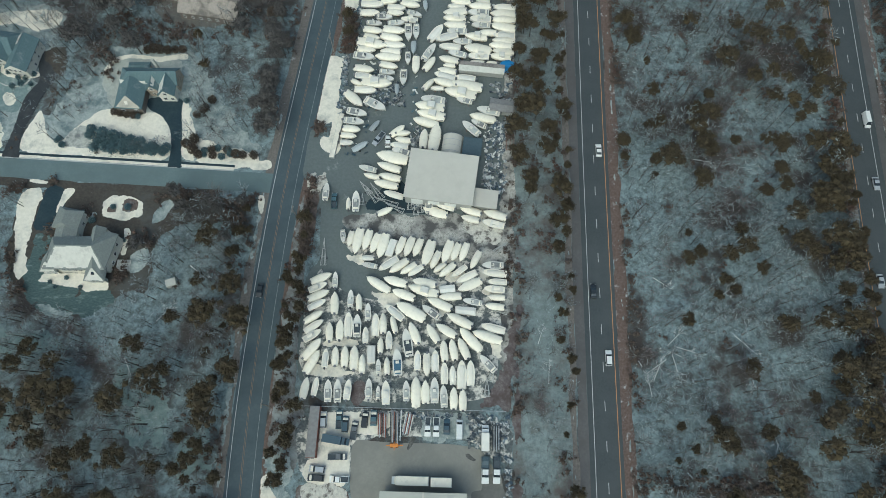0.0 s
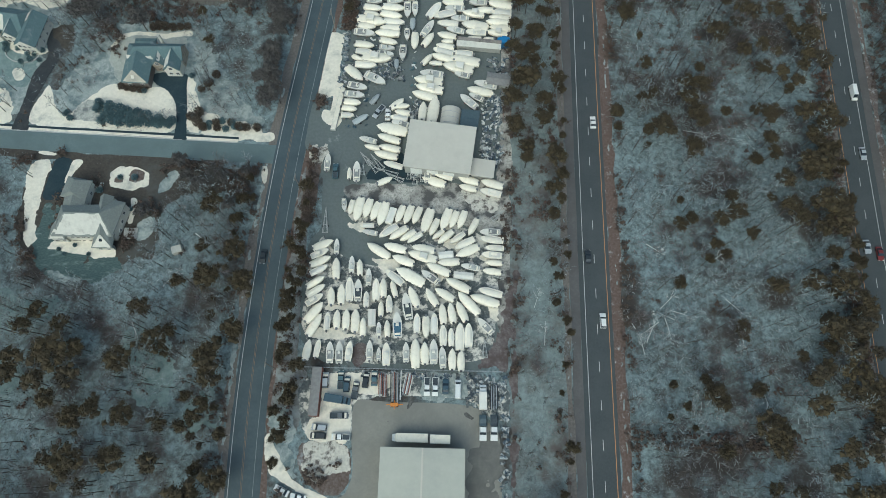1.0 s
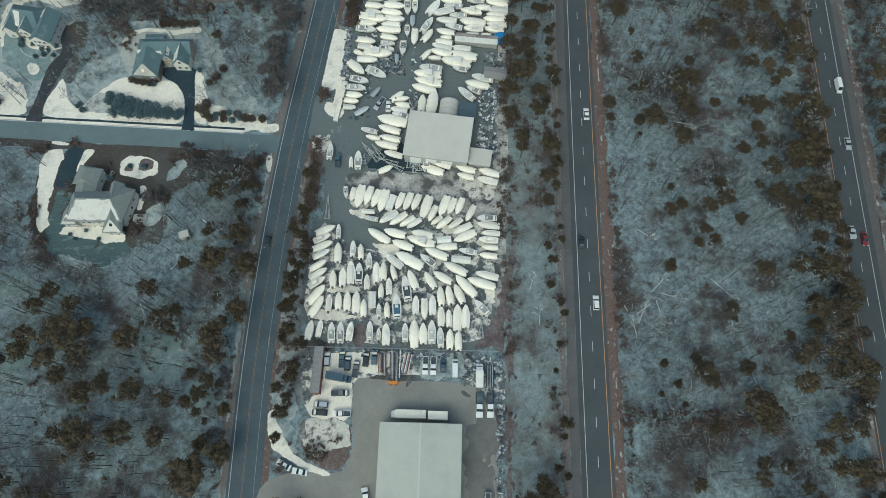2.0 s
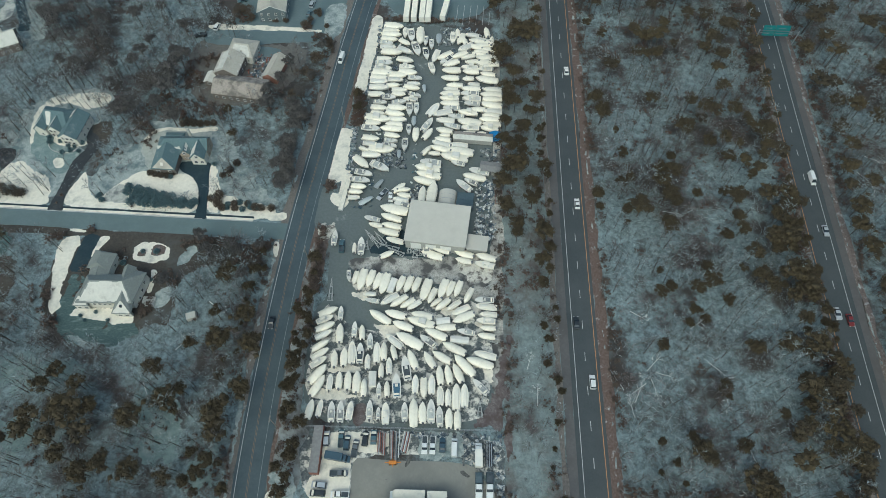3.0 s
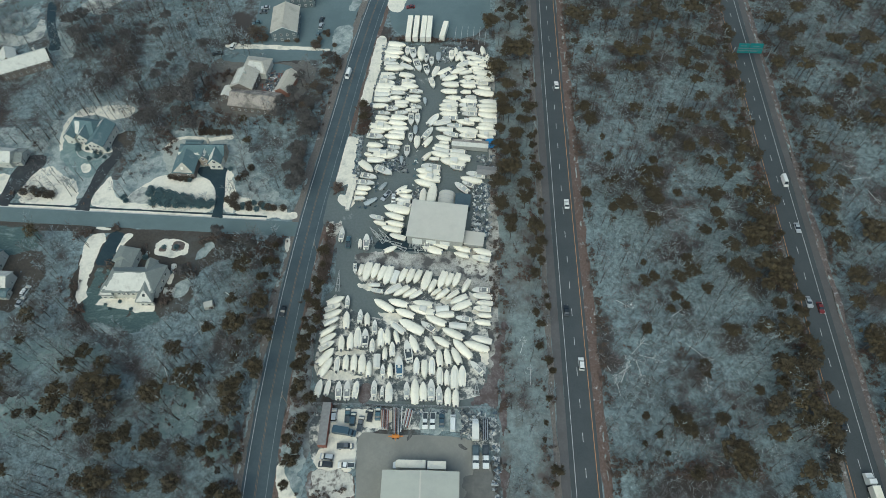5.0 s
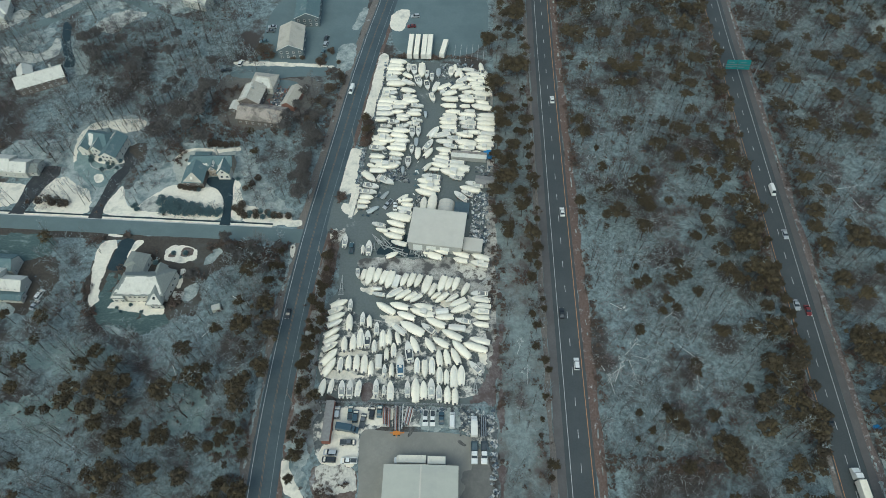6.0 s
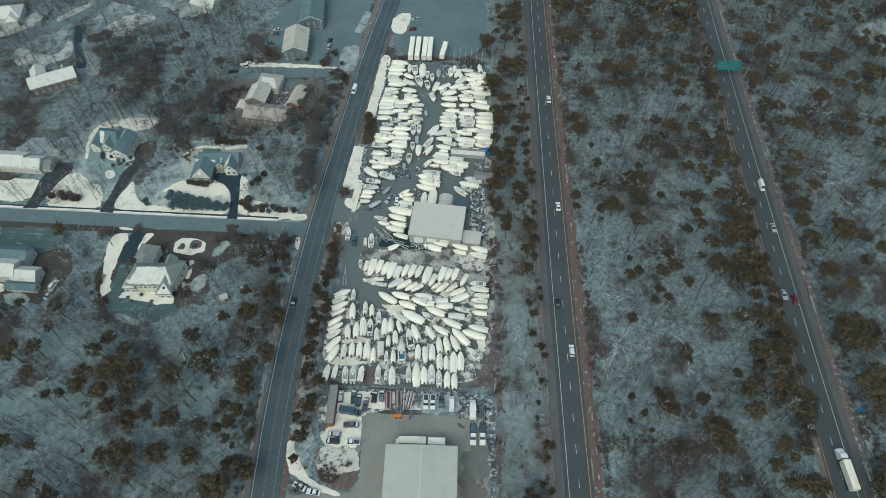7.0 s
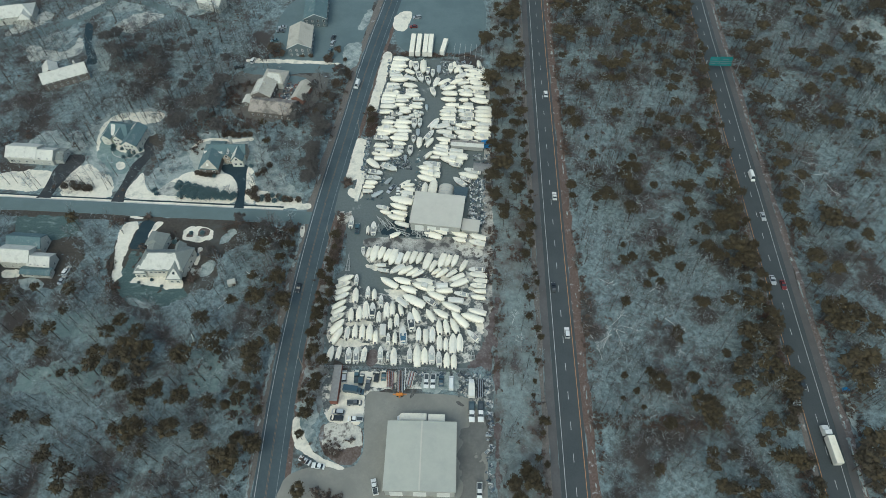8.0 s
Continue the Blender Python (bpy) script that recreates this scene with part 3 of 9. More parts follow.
patch("frosted_lawn", [(-137.6, 68.4), (-129.5, 68.4), (-128.5, 52.5), (-108, 50), (-106, 44), (-116.2, 40), (-132.4, 43), (-137, 51)], 0.06, M["green_lawn"], "frosted green lawn behind the house", "lawn", 0.9)
patch("house_drive", [(-136.2, 85.5), (-129, 84.5), (-128.5, 69), (-138.3, 68.4), (-137.5, 76)], 0.075, M["drive_asphalt"], "dark asphalt driveway", "drive", 0.15)
patch("drive_snow", [(-144.0, 83.2), (-136.6, 84), (-138.2, 72), (-138.6, 66), (-136.7, 54), (-138.8, 50.5), (-142.4, 63.3), (-145, 74)], 0.12, M["snow"], "long bed of snow beside the driveway", "snow", 0.9)
patch("drive_snow", [(-142.9, 87.0), (-136.4, 86.3), (-136.2, 85.2), (-142.8, 85.8)], 0.13, M["snow"], "small strip of snow at the road", "snow", 0.15)
patch("ring_bed", [(-116.6, 74.6), (-116.8, 78.8), (-113.5, 82.0), (-106, 81.8), (-102.6, 79.4), (-102.8, 74.8), (-107, 72.6), (-113.5, 73.4)], 0.13, M["snow"], "round planting bed covered in snow", "bed", 0.5)
patch("ring_bed_soil", [(-110.2, 78.6), (-108, 80.4), (-105, 79.4), (-105.4, 76.4), (-108.4, 75.8)], 0.165, M["litter"], "bare brown soil in the middle of the bed", "bed", 0.9)
patch("ring_bed_soil", [(-114.4, 77.4), (-111.4, 77.8), (-111.2, 76.0), (-114.2, 75.8)], 0.165, M["litter"], "bare brown soil in the middle of the bed", "bed", 0.5)
patch("lawn_end_snow", [(-131, 45.0), (-124, 42.4), (-118, 42.0), (-122, 39.6), (-128, 40)], 0.1, M["thin_snow"], "thin snow at the lawn's end", "snow", 0.8)
patch("patio_snow", [(-131.8, 51.8), (-130.5, 55), (-109.5, 54.5), (-108.3, 48.6), (-115, 48.5), (-125, 50.0), (-132.4, 52)], 0.1, M["snow"], "snow-covered terrace behind the house", "snow", 0.5)
patch("bed_snow", [(-108.2, 70.6), (-105.4, 70.2), (-105.3, 66), (-105.8, 61), (-107.4, 61), (-107.2, 66)], 0.11, M["snow"], "snowy flower bed", "snow", 0.3)
patch("bed_snow", [(-95.5, 80.5), (-92.8, 79.2), (-95.8, 73), (-99.5, 71.5), (-98.8, 76)], 0.11, M["thin_snow"], "snowy curved bed on the lawn's edge", "snow", 0.5)
patch("bed_snow", [(-131.6, 75), (-130.7, 80.5), (-129.6, 84.2), (-126.0, 83.5), (-129, 79), (-130.2, 75)], 0.11, M["snow"], "snowy flower bed", "snow", 0.3)
patch("bed_snow", [(-121.5, 72.5), (-118.5, 75.6), (-117.5, 74.5), (-120.5, 71)], 0.12, M["thin_snow"], "snowy flower bed", "snow", 0.5)
patch("bed_snow", [(-104, 63), (-97.5, 64), (-99, 56), (-104, 55)], 0.1, M["thin_snow"], "snowy flower bed", "snow", 0.5)
patch("front_lawn", [(-148.3, 96.4), (-149.1, 101.9), (-148.1, 106.5), (-146.1, 110.8), (-144.6, 113.6), (-141.7, 107.4), (-139.0, 102.2), (-134.7, 101.0), (-132.5, 105.0), (-129.1, 108.5), (-124.8, 113.5), (-120.1, 114.8), (-116.2, 111.4), (-110.5, 111.1), (-107.9, 113.7), (-104.4, 113.2), (-100.6, 111.1), (-98.0, 107.1), (-95.8, 94.2), (-120, 95.2)], 0.075, M["snow"], "lawn under clean snow in front of the house", "lawn", 0.5)
patch("lawn_grass", [(-134.6, 98.9), (-122.7, 98.7), (-125.2, 102.5), (-127.1, 107.0), (-129.9, 107.7), (-133.4, 104.2)], 0.11, M["frosted_grass_tips"], "rough grey grass showing through the snow", "lawn", 0.6)
patch("front_lawn", [(-92.8, 93.8), (-95.1, 107.2), (-97.0, 113.9), (-95.2, 118.7), (-92.7, 117.6), (-91.8, 110.5), (-89.0, 105.2), (-85.1, 103.0), (-80.0, 100.8), (-70.9, 98.9), (-66.1, 96.9), (-66.8, 92.6)], 0.075, M["snow"], "snowy lawn edge with shrubs", "lawn", 0.7)
patch("corner_snow", [(-70, 95.0), (-62.3, 96.3), (-61.3, 93.4), (-63.5, 91.8), (-69, 92.2)], 0.2, M["snow"], "rounded snow heap at the road corner", "snow", 0.2)
patch("corner_snow", [(-65.3, 83.2), (-62.6, 82.6), (-63.0, 76.5), (-64.3, 76.5)], 0.16, M["snow"], "small snow heap at the road corner", "snow", 0.3)
patch("back_lawn", [(-125.4, 125.3), (-125.2, 130.4), (-123.5, 134.4), (-119.9, 136.0), (-111, 136.0), (-98, 135.6), (-97, 126), (-96.4, 118), (-108, 111.5), (-118, 113.4), (-123, 118)], 0.06, M["pale_lawn"], "lawn under thin dull snow round the house", "lawn", 0.5)
patch("lawn_edge_snow", [(-126, 130.0), (-122.8, 135.3), (-117.7, 136.7), (-110.6, 136.4), (-106.8, 135.4), (-97.0, 137.0), (-96.2, 134.8), (-105.4, 133.4), (-111.4, 134.1), (-118.5, 134.5), (-122.9, 131.8), (-124.4, 127)], 0.09, M["snow"], "line of snow along the lawn's edge", "snow", 0.4)
patch("front_drive", [(-97.0, 92.5), (-97.0, 92.3), (-92.2, 92.1), (-92.2, 92.3), (-92.9, 96), (-94.0, 105.9), (-95.6, 114.3), (-95.4, 119.2), (-108.9, 119.0), (-107.4, 114.2), (-102, 111.8), (-98.2, 106.6), (-96.8, 99)], 0.235, M["drive_asphalt"], "dark curving asphalt driveway", "drive", 0.1)
patch("front_lawn", [(-178, 96.8), (-154.4, 96.2), (-154.4, 101.8), (-156.0, 107.0), (-160.7, 111.6), (-165.4, 113.7), (-172.5, 117.7), (-178.8, 114), (-181, 105)], 0.07, M["snow"], "lawn under clean snow with bare trees", "lawn", 1.0)
patch("lawn_round_snow", [(-159.6, 118.0), (-158.4, 120.0), (-155.3, 119.5), (-153.7, 116.7), (-154.8, 114.2), (-157.6, 114.7)], 0.13, M["snow"], "round patch of snow on the frosted lawn", "snow", 0.5)
patch("front_lawn", [(-171.5, 126.2), (-174.0, 135.0), (-174.6, 142.5), (-172.6, 147.9), (-169.6, 151.4), (-165.4, 153.4), (-157.1, 155.2), (-148.1, 154.5), (-144.0, 151.4), (-147.3, 146.2), (-154.2, 144.3), (-158.7, 146.6), (-165.4, 148.6), (-168.4, 146.0), (-170.6, 142.0), (-170.7, 135.0), (-169.2, 127.7)], 0.06, M["snow"], "curved bed of snow round the house", "snow", 0.6)
patch("front_lawn", [(-172.0, 135.0), (-170.1, 139), (-163.5, 136), (-156, 128), (-150.9, 124.0), (-151.6, 118.2), (-152.4, 111.6), (-159.2, 112.8), (-165.0, 117.2), (-170.6, 123.4)], 0.095, M["teal_lawn"], "frosted green lawn", "lawn", 0.6)
patch("kerbed_bed", [(-162.5, 130.8), (-162.5, 127.9), (-159.1, 125.7), (-153.0, 124.7), (-147.7, 126.2), (-148.3, 128.2), (-151.8, 128.8), (-156.3, 128.6), (-159.4, 129.4)], 0.17, M["snow"], "curved planting bed with snow and shrubs", "bed", 0.15)
patch("front_drive", [(-154.2, 95.0), (-154.2, 94.8), (-147.9, 94.6), (-147.9, 94.8), (-149.2, 101.9), (-148.5, 106.5), (-146.9, 110.8), (-145.8, 116.1), (-143.9, 121.2), (-141.8, 126.1), (-140.5, 131.3), (-141.3, 135.8), (-145.6, 137.8), (-149.3, 135.9), (-149.6, 131.1), (-147.2, 124.8), (-149.6, 121.0), (-151.7, 116.8), (-151.8, 112.6), (-152.1, 107.2), (-153.3, 100.5)], 0.235, M["brown_drive"], "dark brown-grey curving asphalt driveway", "drive", 0.15)
patch("court_litter", [(-148.6, 137), (-140, 139), (-138.4, 131), (-140.4, 126), (-143.4, 130), (-148, 131)], 0.262, M["dead_lawn"], "brown leaf litter over the drive's end", "litter", 0.8)
patch("front_lawn", [(-214, 101), (-187, 99.8), (-184, 112), (-195, 114), (-212, 112)], 0.07, M["snow"], "lawn under clean snow", "lawn", 1.0)
patch("front_lawn", [(-210, 126), (-186, 126), (-178, 133), (-184, 141), (-206, 138)], 0.06, M["thin_snow"], "thin snow behind the house", "lawn", 1.2)
patch("front_drive", [(-189.5, 96.4), (-189.5, 96.2), (-182.2, 95.9), (-182.2, 96.1), (-181.5, 103), (-178.5, 112), (-174, 119), (-176, 124), (-184, 124), (-187.5, 114), (-187.5, 104)], 0.235, M["brown_drive"], "brown-grey asphalt driveway", "drive", 0.5)
patch("front_lawn", [(-196, 88), (-164, 86.5), (-162, 74), (-190, 72)], 0.06, M["green_lawn"], "frosted green lawn beside the road", "lawn", 1.0)
patch("brown_lawn", [(-178, 74), (-158, 76), (-154, 60), (-164, 46), (-190, 46), (-194, 62)], 0.045, M["dead_lawn"], "brown winter lawn", "lawn", 1.0)
patch("patio_snow", [(-188, 56.5), (-180, 57), (-179.5, 53), (-187, 52.4)], 0.09, M["snow"], "snowy terrace", "snow", 0.4)
patch("patio_snow", [(-180, 52.6), (-174, 53), (-166, 51), (-168, 47), (-178, 47)], 0.09, M["thin_snow"], "snowy flower bed", "snow", 0.7)
strip("far_lane", smooth_line([(-300, 170), (-275, 187), (-252, 204.6), (-236.5, 216.5), (-222.6, 225.4), (-209.4, 238), (-200, 254), (-196, 282)]), 2.9, -2.9, 0.07, M["side_asphalt"], "pale grey lane among houses", "road")
strip("far_lane", smooth_line([(-206, 268), (-192, 253), (-178.3, 245.3), (-164.9, 237.1), (-152, 230.2), (-141, 226.5), (-128, 226)]), 2.4, -2.4, 0.072, M["side_asphalt"], "pale grey lane among houses", "road")
patch("front_drive", [(-212, 228), (-206, 225), (-202.5, 210.5), (-193.1, 194), (-193.5, 190), (-199, 190), (-199, 194), (-206.5, 209)], 0.08, M["drive_asphalt"], "dark asphalt driveway", "drive", 0.15)
patch("far_snow", [(-231, 192), (-237, 201.6), (-234.7, 206.8), (-222, 202), (-216, 200.6), (-211, 204.5), (-211.6, 215.5), (-207, 211), (-204.4, 200.6), (-211, 194), (-223, 191.5)], 0.06, M["broken_snow"], "crescent of snow on the lawn round the house", "lawn", 0.5)
patch("far_snow", [(-232, 207), (-216, 203), (-213, 214), (-214, 222), (-224, 219), (-234, 211)], 0.05, M["thin_snow"], "thin snow on a lawn", "lawn", 1.0)
patch("far_snow", [(-251.2, 226), (-235.5, 239.5), (-231, 232), (-238, 222.6), (-246, 216), (-254.4, 213)], 0.06, M["broken_snow"], "snowy lawn along the lane", "lawn", 0.8)
patch("far_snow", [(-226, 231.5), (-217.3, 242), (-208.4, 251), (-203.7, 243.6), (-212, 234), (-219, 229.4)], 0.06, M["broken_snow"], "snowy verge along the lane", "lawn", 0.7)
patch("far_snow", [(-196, 224), (-186.3, 235), (-176.6, 240), (-165, 234), (-173.3, 228), (-182, 215)], 0.06, M["broken_snow"], "snowy lawn along the lane", "lawn", 0.9)
patch("far_snow", [(-205, 240), (-196, 249), (-186, 246), (-180, 241), (-192, 236), (-201, 232)], 0.05, M["thin_snow"], "thin snow between the lanes", "lawn", 1.2)
patch("far_snow", [(-176, 250), (-160, 240), (-148, 233.5), (-143, 240), (-150, 250), (-168, 258)], 0.05, M["thin_snow"], "thin snow beside the lane", "lawn", 1.2)
patch("far_snow", [(-194, 186), (-186, 182), (-184, 190), (-190, 205), (-198, 216), (-200, 208)], 0.05, M["thin_snow"], "thin snow beside the driveway", "lawn", 1.2)
patch("far_snow", [(226, 238), (244, 238), (246, 208), (232, 206), (222, 222)], 0.05, M["thin_snow"], "snowy clearing in the woods", "snow", 1.6)
for outline in ([(-160, 38), (-128, 36), (-122, 30), (-140, 26), (-162, 28)], [(-160, 14), (-134, 16), (-128, 8), (-140, 0), (-162, 2)], [(-100, 26), (-88, 24), (-84, 8), (-90, -2), (-100, 6)], [(-80, 6), (-70, 8), (-70, -6), (-80, -4)]):
    patch("frosted_clearing", outline, 0.03, M["teal_lawn"], "pale frosted clearing in the woods", "clearing", 2.2)
patch("verge_snow", [(148.5, 9), (151.5, 9), (150.5, -6), (148.3, -6)], 0.1, M["thin_snow"], "snow beside the highway", "snow", 0.6)
patch("yard_snow_drift", [(-39.9, 35.3), (-29.0, 35.6), (-28.2, 33.5), (-40.0, 32.5)], 0.15, M["snow"], "smear of snow between rows of boats", "snow", 0.9)
patch("yard_snow_drift", [(-43.5, 26.9), (-26.7, 27.0), (-26.5, 24.2), (-40.7, 23.9), (-44.2, 25.1)], 0.15, M["snow"], "smear of snow between rows of boats", "snow", 0.9)
patch("yard_snow_drift", [(12.3, 37.1), (16.1, 36.3), (15.3, 30.2), (12.0, 31.8)], 0.15, M["snow"], "smear of snow between rows of boats", "snow", 0.9)
patch("yard_snow_drift", [(-26.0, 51.4), (-17.0, 50.7), (-17.7, 47.0), (-21.2, 46.0)], 0.15, M["snow"], "smear of snow between rows of boats", "snow", 0.9)
patch("yard_snow_drift", [(-2.9, 58.9), (5.3, 59.7), (4.4, 55.0), (-1.8, 54.8)], 0.15, M["snow"], "smear of snow between rows of boats", "snow", 0.9)
patch("yard_snow_drift", [(-4.3, 47.4), (-0.4, 46.6), (-2.4, 42.0), (-4.8, 43.7)], 0.15, M["snow"], "smear of snow between rows of boats", "snow", 0.9)
patch("yard_snow_drift", [(-34.9, 63.4), (-28.5, 62.6), (-29.2, 59.7), (-33.0, 61.1)], 0.15, M["snow"], "smear of snow between rows of boats", "snow", 0.9)
patch("yard_snow_drift", [(8.1, 53.2), (16.1, 54.4), (15.2, 50.6), (9.0, 49.6)], 0.15, M["snow"], "smear of snow between rows of boats", "snow", 0.9)
patch("brown_band", [(19.3, -30), (20.6, -30), (21.0, 20), (21.8, 50), (21.6, 74), (20.6, 74), (20.0, 40), (19.8, 10)], 0.115, M["purple_weeds"], "purple-brown weeds along the yard's fence", "weeds", 1.3)
patch("entrance_rubble", [(-48.8, 91.0), (-42.4, 93.0), (-42.2, 88.4), (-46.8, 83.0), (-49.0, 84.2)], 0.16, M["speckled_snow"], "broken snow and rubble at the yard's entrance", "snow", 1.2)
patch("weed_snow", [(2.6, 79.5), (17.1, 79.8), (16.9, 67.1), (7.8, 68.0), (1.7, 73.6)], 0.138, M["speckled_snow"], "snow over rough weeds", "snow", 1.2)
patch("brown_corner", [(10.5, 16.2), (18.2, 15.8), (20.0, 26), (20.2, 44), (18.4, 44), (16.4, 30), (12.0, 22)], 0.142, M["purple_weeds"], "reddish-brown weeds at the yard's corner", "weeds", 1.7)
patch("brown_yard_weeds", [(-29.1, 23.2), (-25.2, 22.0), (-25.1, 17.5), (-28.1, 16.2), (-29.9, 18.1)], 0.142, M["purple_weeds"], "purple-brown weeds between laid-up boats", "weeds", 0.9)
for outline in ([(-11.4, 7.4), (-10.1, 7.1), (-10.6, 5.0), (-11.8, 3.2), (-12.4, 4.0), (-11.6, 5.6)], [(4.9, 2.7), (6.1, 3.0), (7.6, 1.9), (8.5, 1.3), (7.6, 0.7), (5.8, 1.3)], [(-18.2, -0.2), (-17.3, 0.0), (-17.1, -0.6), (-18.0, -0.7)]):
    patch("oil_stain", outline, 0.135, M["oil"], "dark oil stain on the worn lot", "stain", 0.35, 0.005)
patch("entrance_apron", [(-50.9, 101), (-49.6, 109), (-46.5, 104), (-40, 99), (-37, 92), (-38.5, 85), (-45, 90), (-51, 88.5)], 0.118, M["gravel"], "grey asphalt apron between road and boatyard", "apron", 0.3)
patch("frosted_belt", [(-54.2, -5), (-43.5, -6), (-43.5, 14), (-47, 17), (-47.5, 54), (-49, 84), (-51, 84), (-53.5, 50)], 0.055, M["frosted_rough"], "brown rough ground with thin snow between road and yard", "verge", 0.6)
patch("wet_patch", [(-31, 79), (-20, 78.4), (-10, 77.6), (-1, 78), (-1, 80.5), (-15, 83), (-17, 90), (-23, 88)], 0.135, M["drive_asphalt"], "dark wet ground under trailers", "puddle", 0.5)
patch("verge_brown", [(-50.5, 62), (-46.8, 62), (-44.5, 80), (-45.6, 87), (-48.8, 87), (-50, 76)], 0.15, M["litter"], "brown scrub floor between road and yard", "verge", 0.6)


def snow_line(line, off, y0, y1, width, label, gaps=0.0, seed=1.0):
    """A broken line of old snow along a road's edge."""
    along, across = [], np.arange(-1.8, 1.81, 0.3)
    for a, b in zip(line, line[1:]):
        d = (b - a).normalized()
        for k in range(int((b - a).length / 0.3)):
            p = a + d * (0.3 * k)
            if y0 < p.y < y1:
                along.append((p.x, p.y, -d.y, d.x))
    along = np.array(along)
    o = off + across
    xx, yy = along[:, :1] + along[:, 2:3] * o, along[:, 1:2] + along[:, 3:4] * o
    f = width - np.abs(across)[None, :] + 0.8 * fbm(xx, yy, 1.7, seed) + 0.6 * fbm(xx, yy, 19.0, seed + 3) - gaps
    me = sheet_mesh("verge_snow", xx, yy, f, 0.12, 0.1)
    me.materials.append(M["thin_snow"])
    return tagged(new("verge_snow", me), label, "snow", "", "stuff")


snow_line(MID_ROAD, -6.9, -45, 262, 0.1, "broken line of old snow on the highway verge", 0.35, 1.0)
snow_line(EAST_ROAD, -9.2, -45, 262, 0.25, "broken line of old snow on the highway verge", 0.25, 2.0)
snow_line(EAST_ROAD, 6.2, -45, 262, 0.2, "thin line of old snow beside the highway", 0.4, 3.0)
snow_line(WEST_ROAD, 6.6, -45, 84, 0.6, "broken line of old snow beside the road", 0.3, 4.0)
snow_line(WEST_ROAD, 6.6, 100, 188, 0.15, "broken line of old snow beside the road", 0.4, 5.0)
snow_line(MID_ROAD, 9.4, -45, 262, 0.2, "thin line of old snow beside the highway", 0.4, 6.0)


# ---- buildings ----
def gable(bm, x0, x1, y0, y1, eave, ridge, along="x", hip=0.0, over=0.4, thick=0.22):
    """A pitched roof with thickness; hip: how far the ridge is drawn in at both ends."""
    x0, x1, y0, y1 = x0 - over, x1 + over, y0 - over, y1 + over
    if along == "x":
        cy = (y0 + y1) / 2
        base, top = [(x0, y0), (x1, y0), (x1, y1), (x0, y1)], [(x0 + hip, cy), (x1 - hip, cy)]
    else:
        cx = (x0 + x1) / 2
        base, top = [(x1, y0), (x1, y1), (x0, y1), (x0, y0)], [(cx, y0 + hip), (cx, y1 - hip)]
    low = [bm.verts.new((*p, eave - thick)) for p in base]
    mid = [bm.verts.new((*p, eave)) for p in base]
    a, b = (bm.verts.new((*p, ridge)) for p in top)
    for f in ((mid[0], mid[1], b, a), (mid[2], mid[3], a, b), (mid[1], mid[2], b), (mid[3], mid[0], a), low[::-1]):
        bm.faces.new(f)
    for i in range(4):
        j = (i + 1) % 4
        bm.faces.new((low[i], low[j], mid[j], mid[i]))
    return bm


def window_on(thing, x, y, z, w, h, facing):
    """A framed window with its pane, proud of a wall that faces the given degrees."""
    bm = bmesh.new()
    for a in (-1, 1):
        box(bm, a * w / 2 - 0.06, a * w / 2 + 0.06, -0.05, 0.06, -h / 2 - 0.06, h / 2 + 0.06)
        box(bm, -w / 2 + 0.06, w / 2 - 0.06, -0.05, 0.06, a * h / 2 - 0.06, a * h / 2 + 0.06)
    box(bm, -0.025, 0.025, -0.04, 0.05, -h / 2 + 0.06, h / 2 - 0.06)
    fr = part("window", bm, M["trim_white"], thing)
    fr.matrix_basis = pose(x, y, z, 0, 0, facing + 90)
    bm = bmesh.new()
    box(bm, -w / 2 + 0.06, w / 2 - 0.06, 0.0, 0.03, -h / 2 + 0.06, h / 2 - 0.06)
    part("pane", bm, M["glass"], fr)


def block(thing, x0, x1, y0, y1, eave, ridge, along, roof, wall, hip=0.0, over=0.4, windows=True, base=0.0, trim=False):
    if hip == 0:
        gable_wall(thing, x0, x1, y0, y1, eave, ridge, along, wall, over, trim)
    bm = bmesh.new()
    box(bm, x0, x1, y0, y1, base, eave - 0.22)
    part("wall", bm, M[wall], thing)
    bm = bmesh.new()
    gable(bm, x0, x1, y0, y1, eave, ridge, along, hip, over)
    part("roof", bm, M[roof], thing)
    bm = bmesh.new()
    if hip == 0:
        if along == "x":
            box(bm, x0 - over, x1 + over, (y0 + y1) / 2 - 0.12, (y0 + y1) / 2 + 0.12, ridge - 0.04, ridge + 0.05)
        else:
            box(bm, (x0 + x1) / 2 - 0.12, (x0 + x1) / 2 + 0.12, y0 - over, y1 + over, ridge - 0.04, ridge + 0.05)
        part("ridge_cap", bm, M[roof], thing)
    else:
        bm.free()
    if windows:
        for z in ([1.5] if eave < 4 else [1.5, 4.2]):
            for k in range(max(1, int((x1 - x0) / 3))):
                x = x0 + (k + 0.5) * (x1 - x0) / max(1, int((x1 - x0) / 3))
                window_on(thing, x, y0, z, 1.0, 1.3, -90)
            for k in range(max(1, int((y1 - y0) / 3.4))):
                y = y0 + (k + 0.5) * (y1 - y0) / max(1, int((y1 - y0) / 3.4))
                window_on(thing, x1, y, z, 1.0, 1.3, 0)
                window_on(thing, x0, y, z, 1.0, 1.3, 180)


def chimney(thing, x, y, z0, z1, mat="brick"):
    bm = bmesh.new()
    box(bm, x - 0.45, x + 0.45, y - 0.35, y + 0.35, z0, z1)
    box(bm, x - 0.52, x + 0.52, y - 0.42, y + 0.42, z1, z1 + 0.12)
    part("chimney", bm, M[mat], thing)


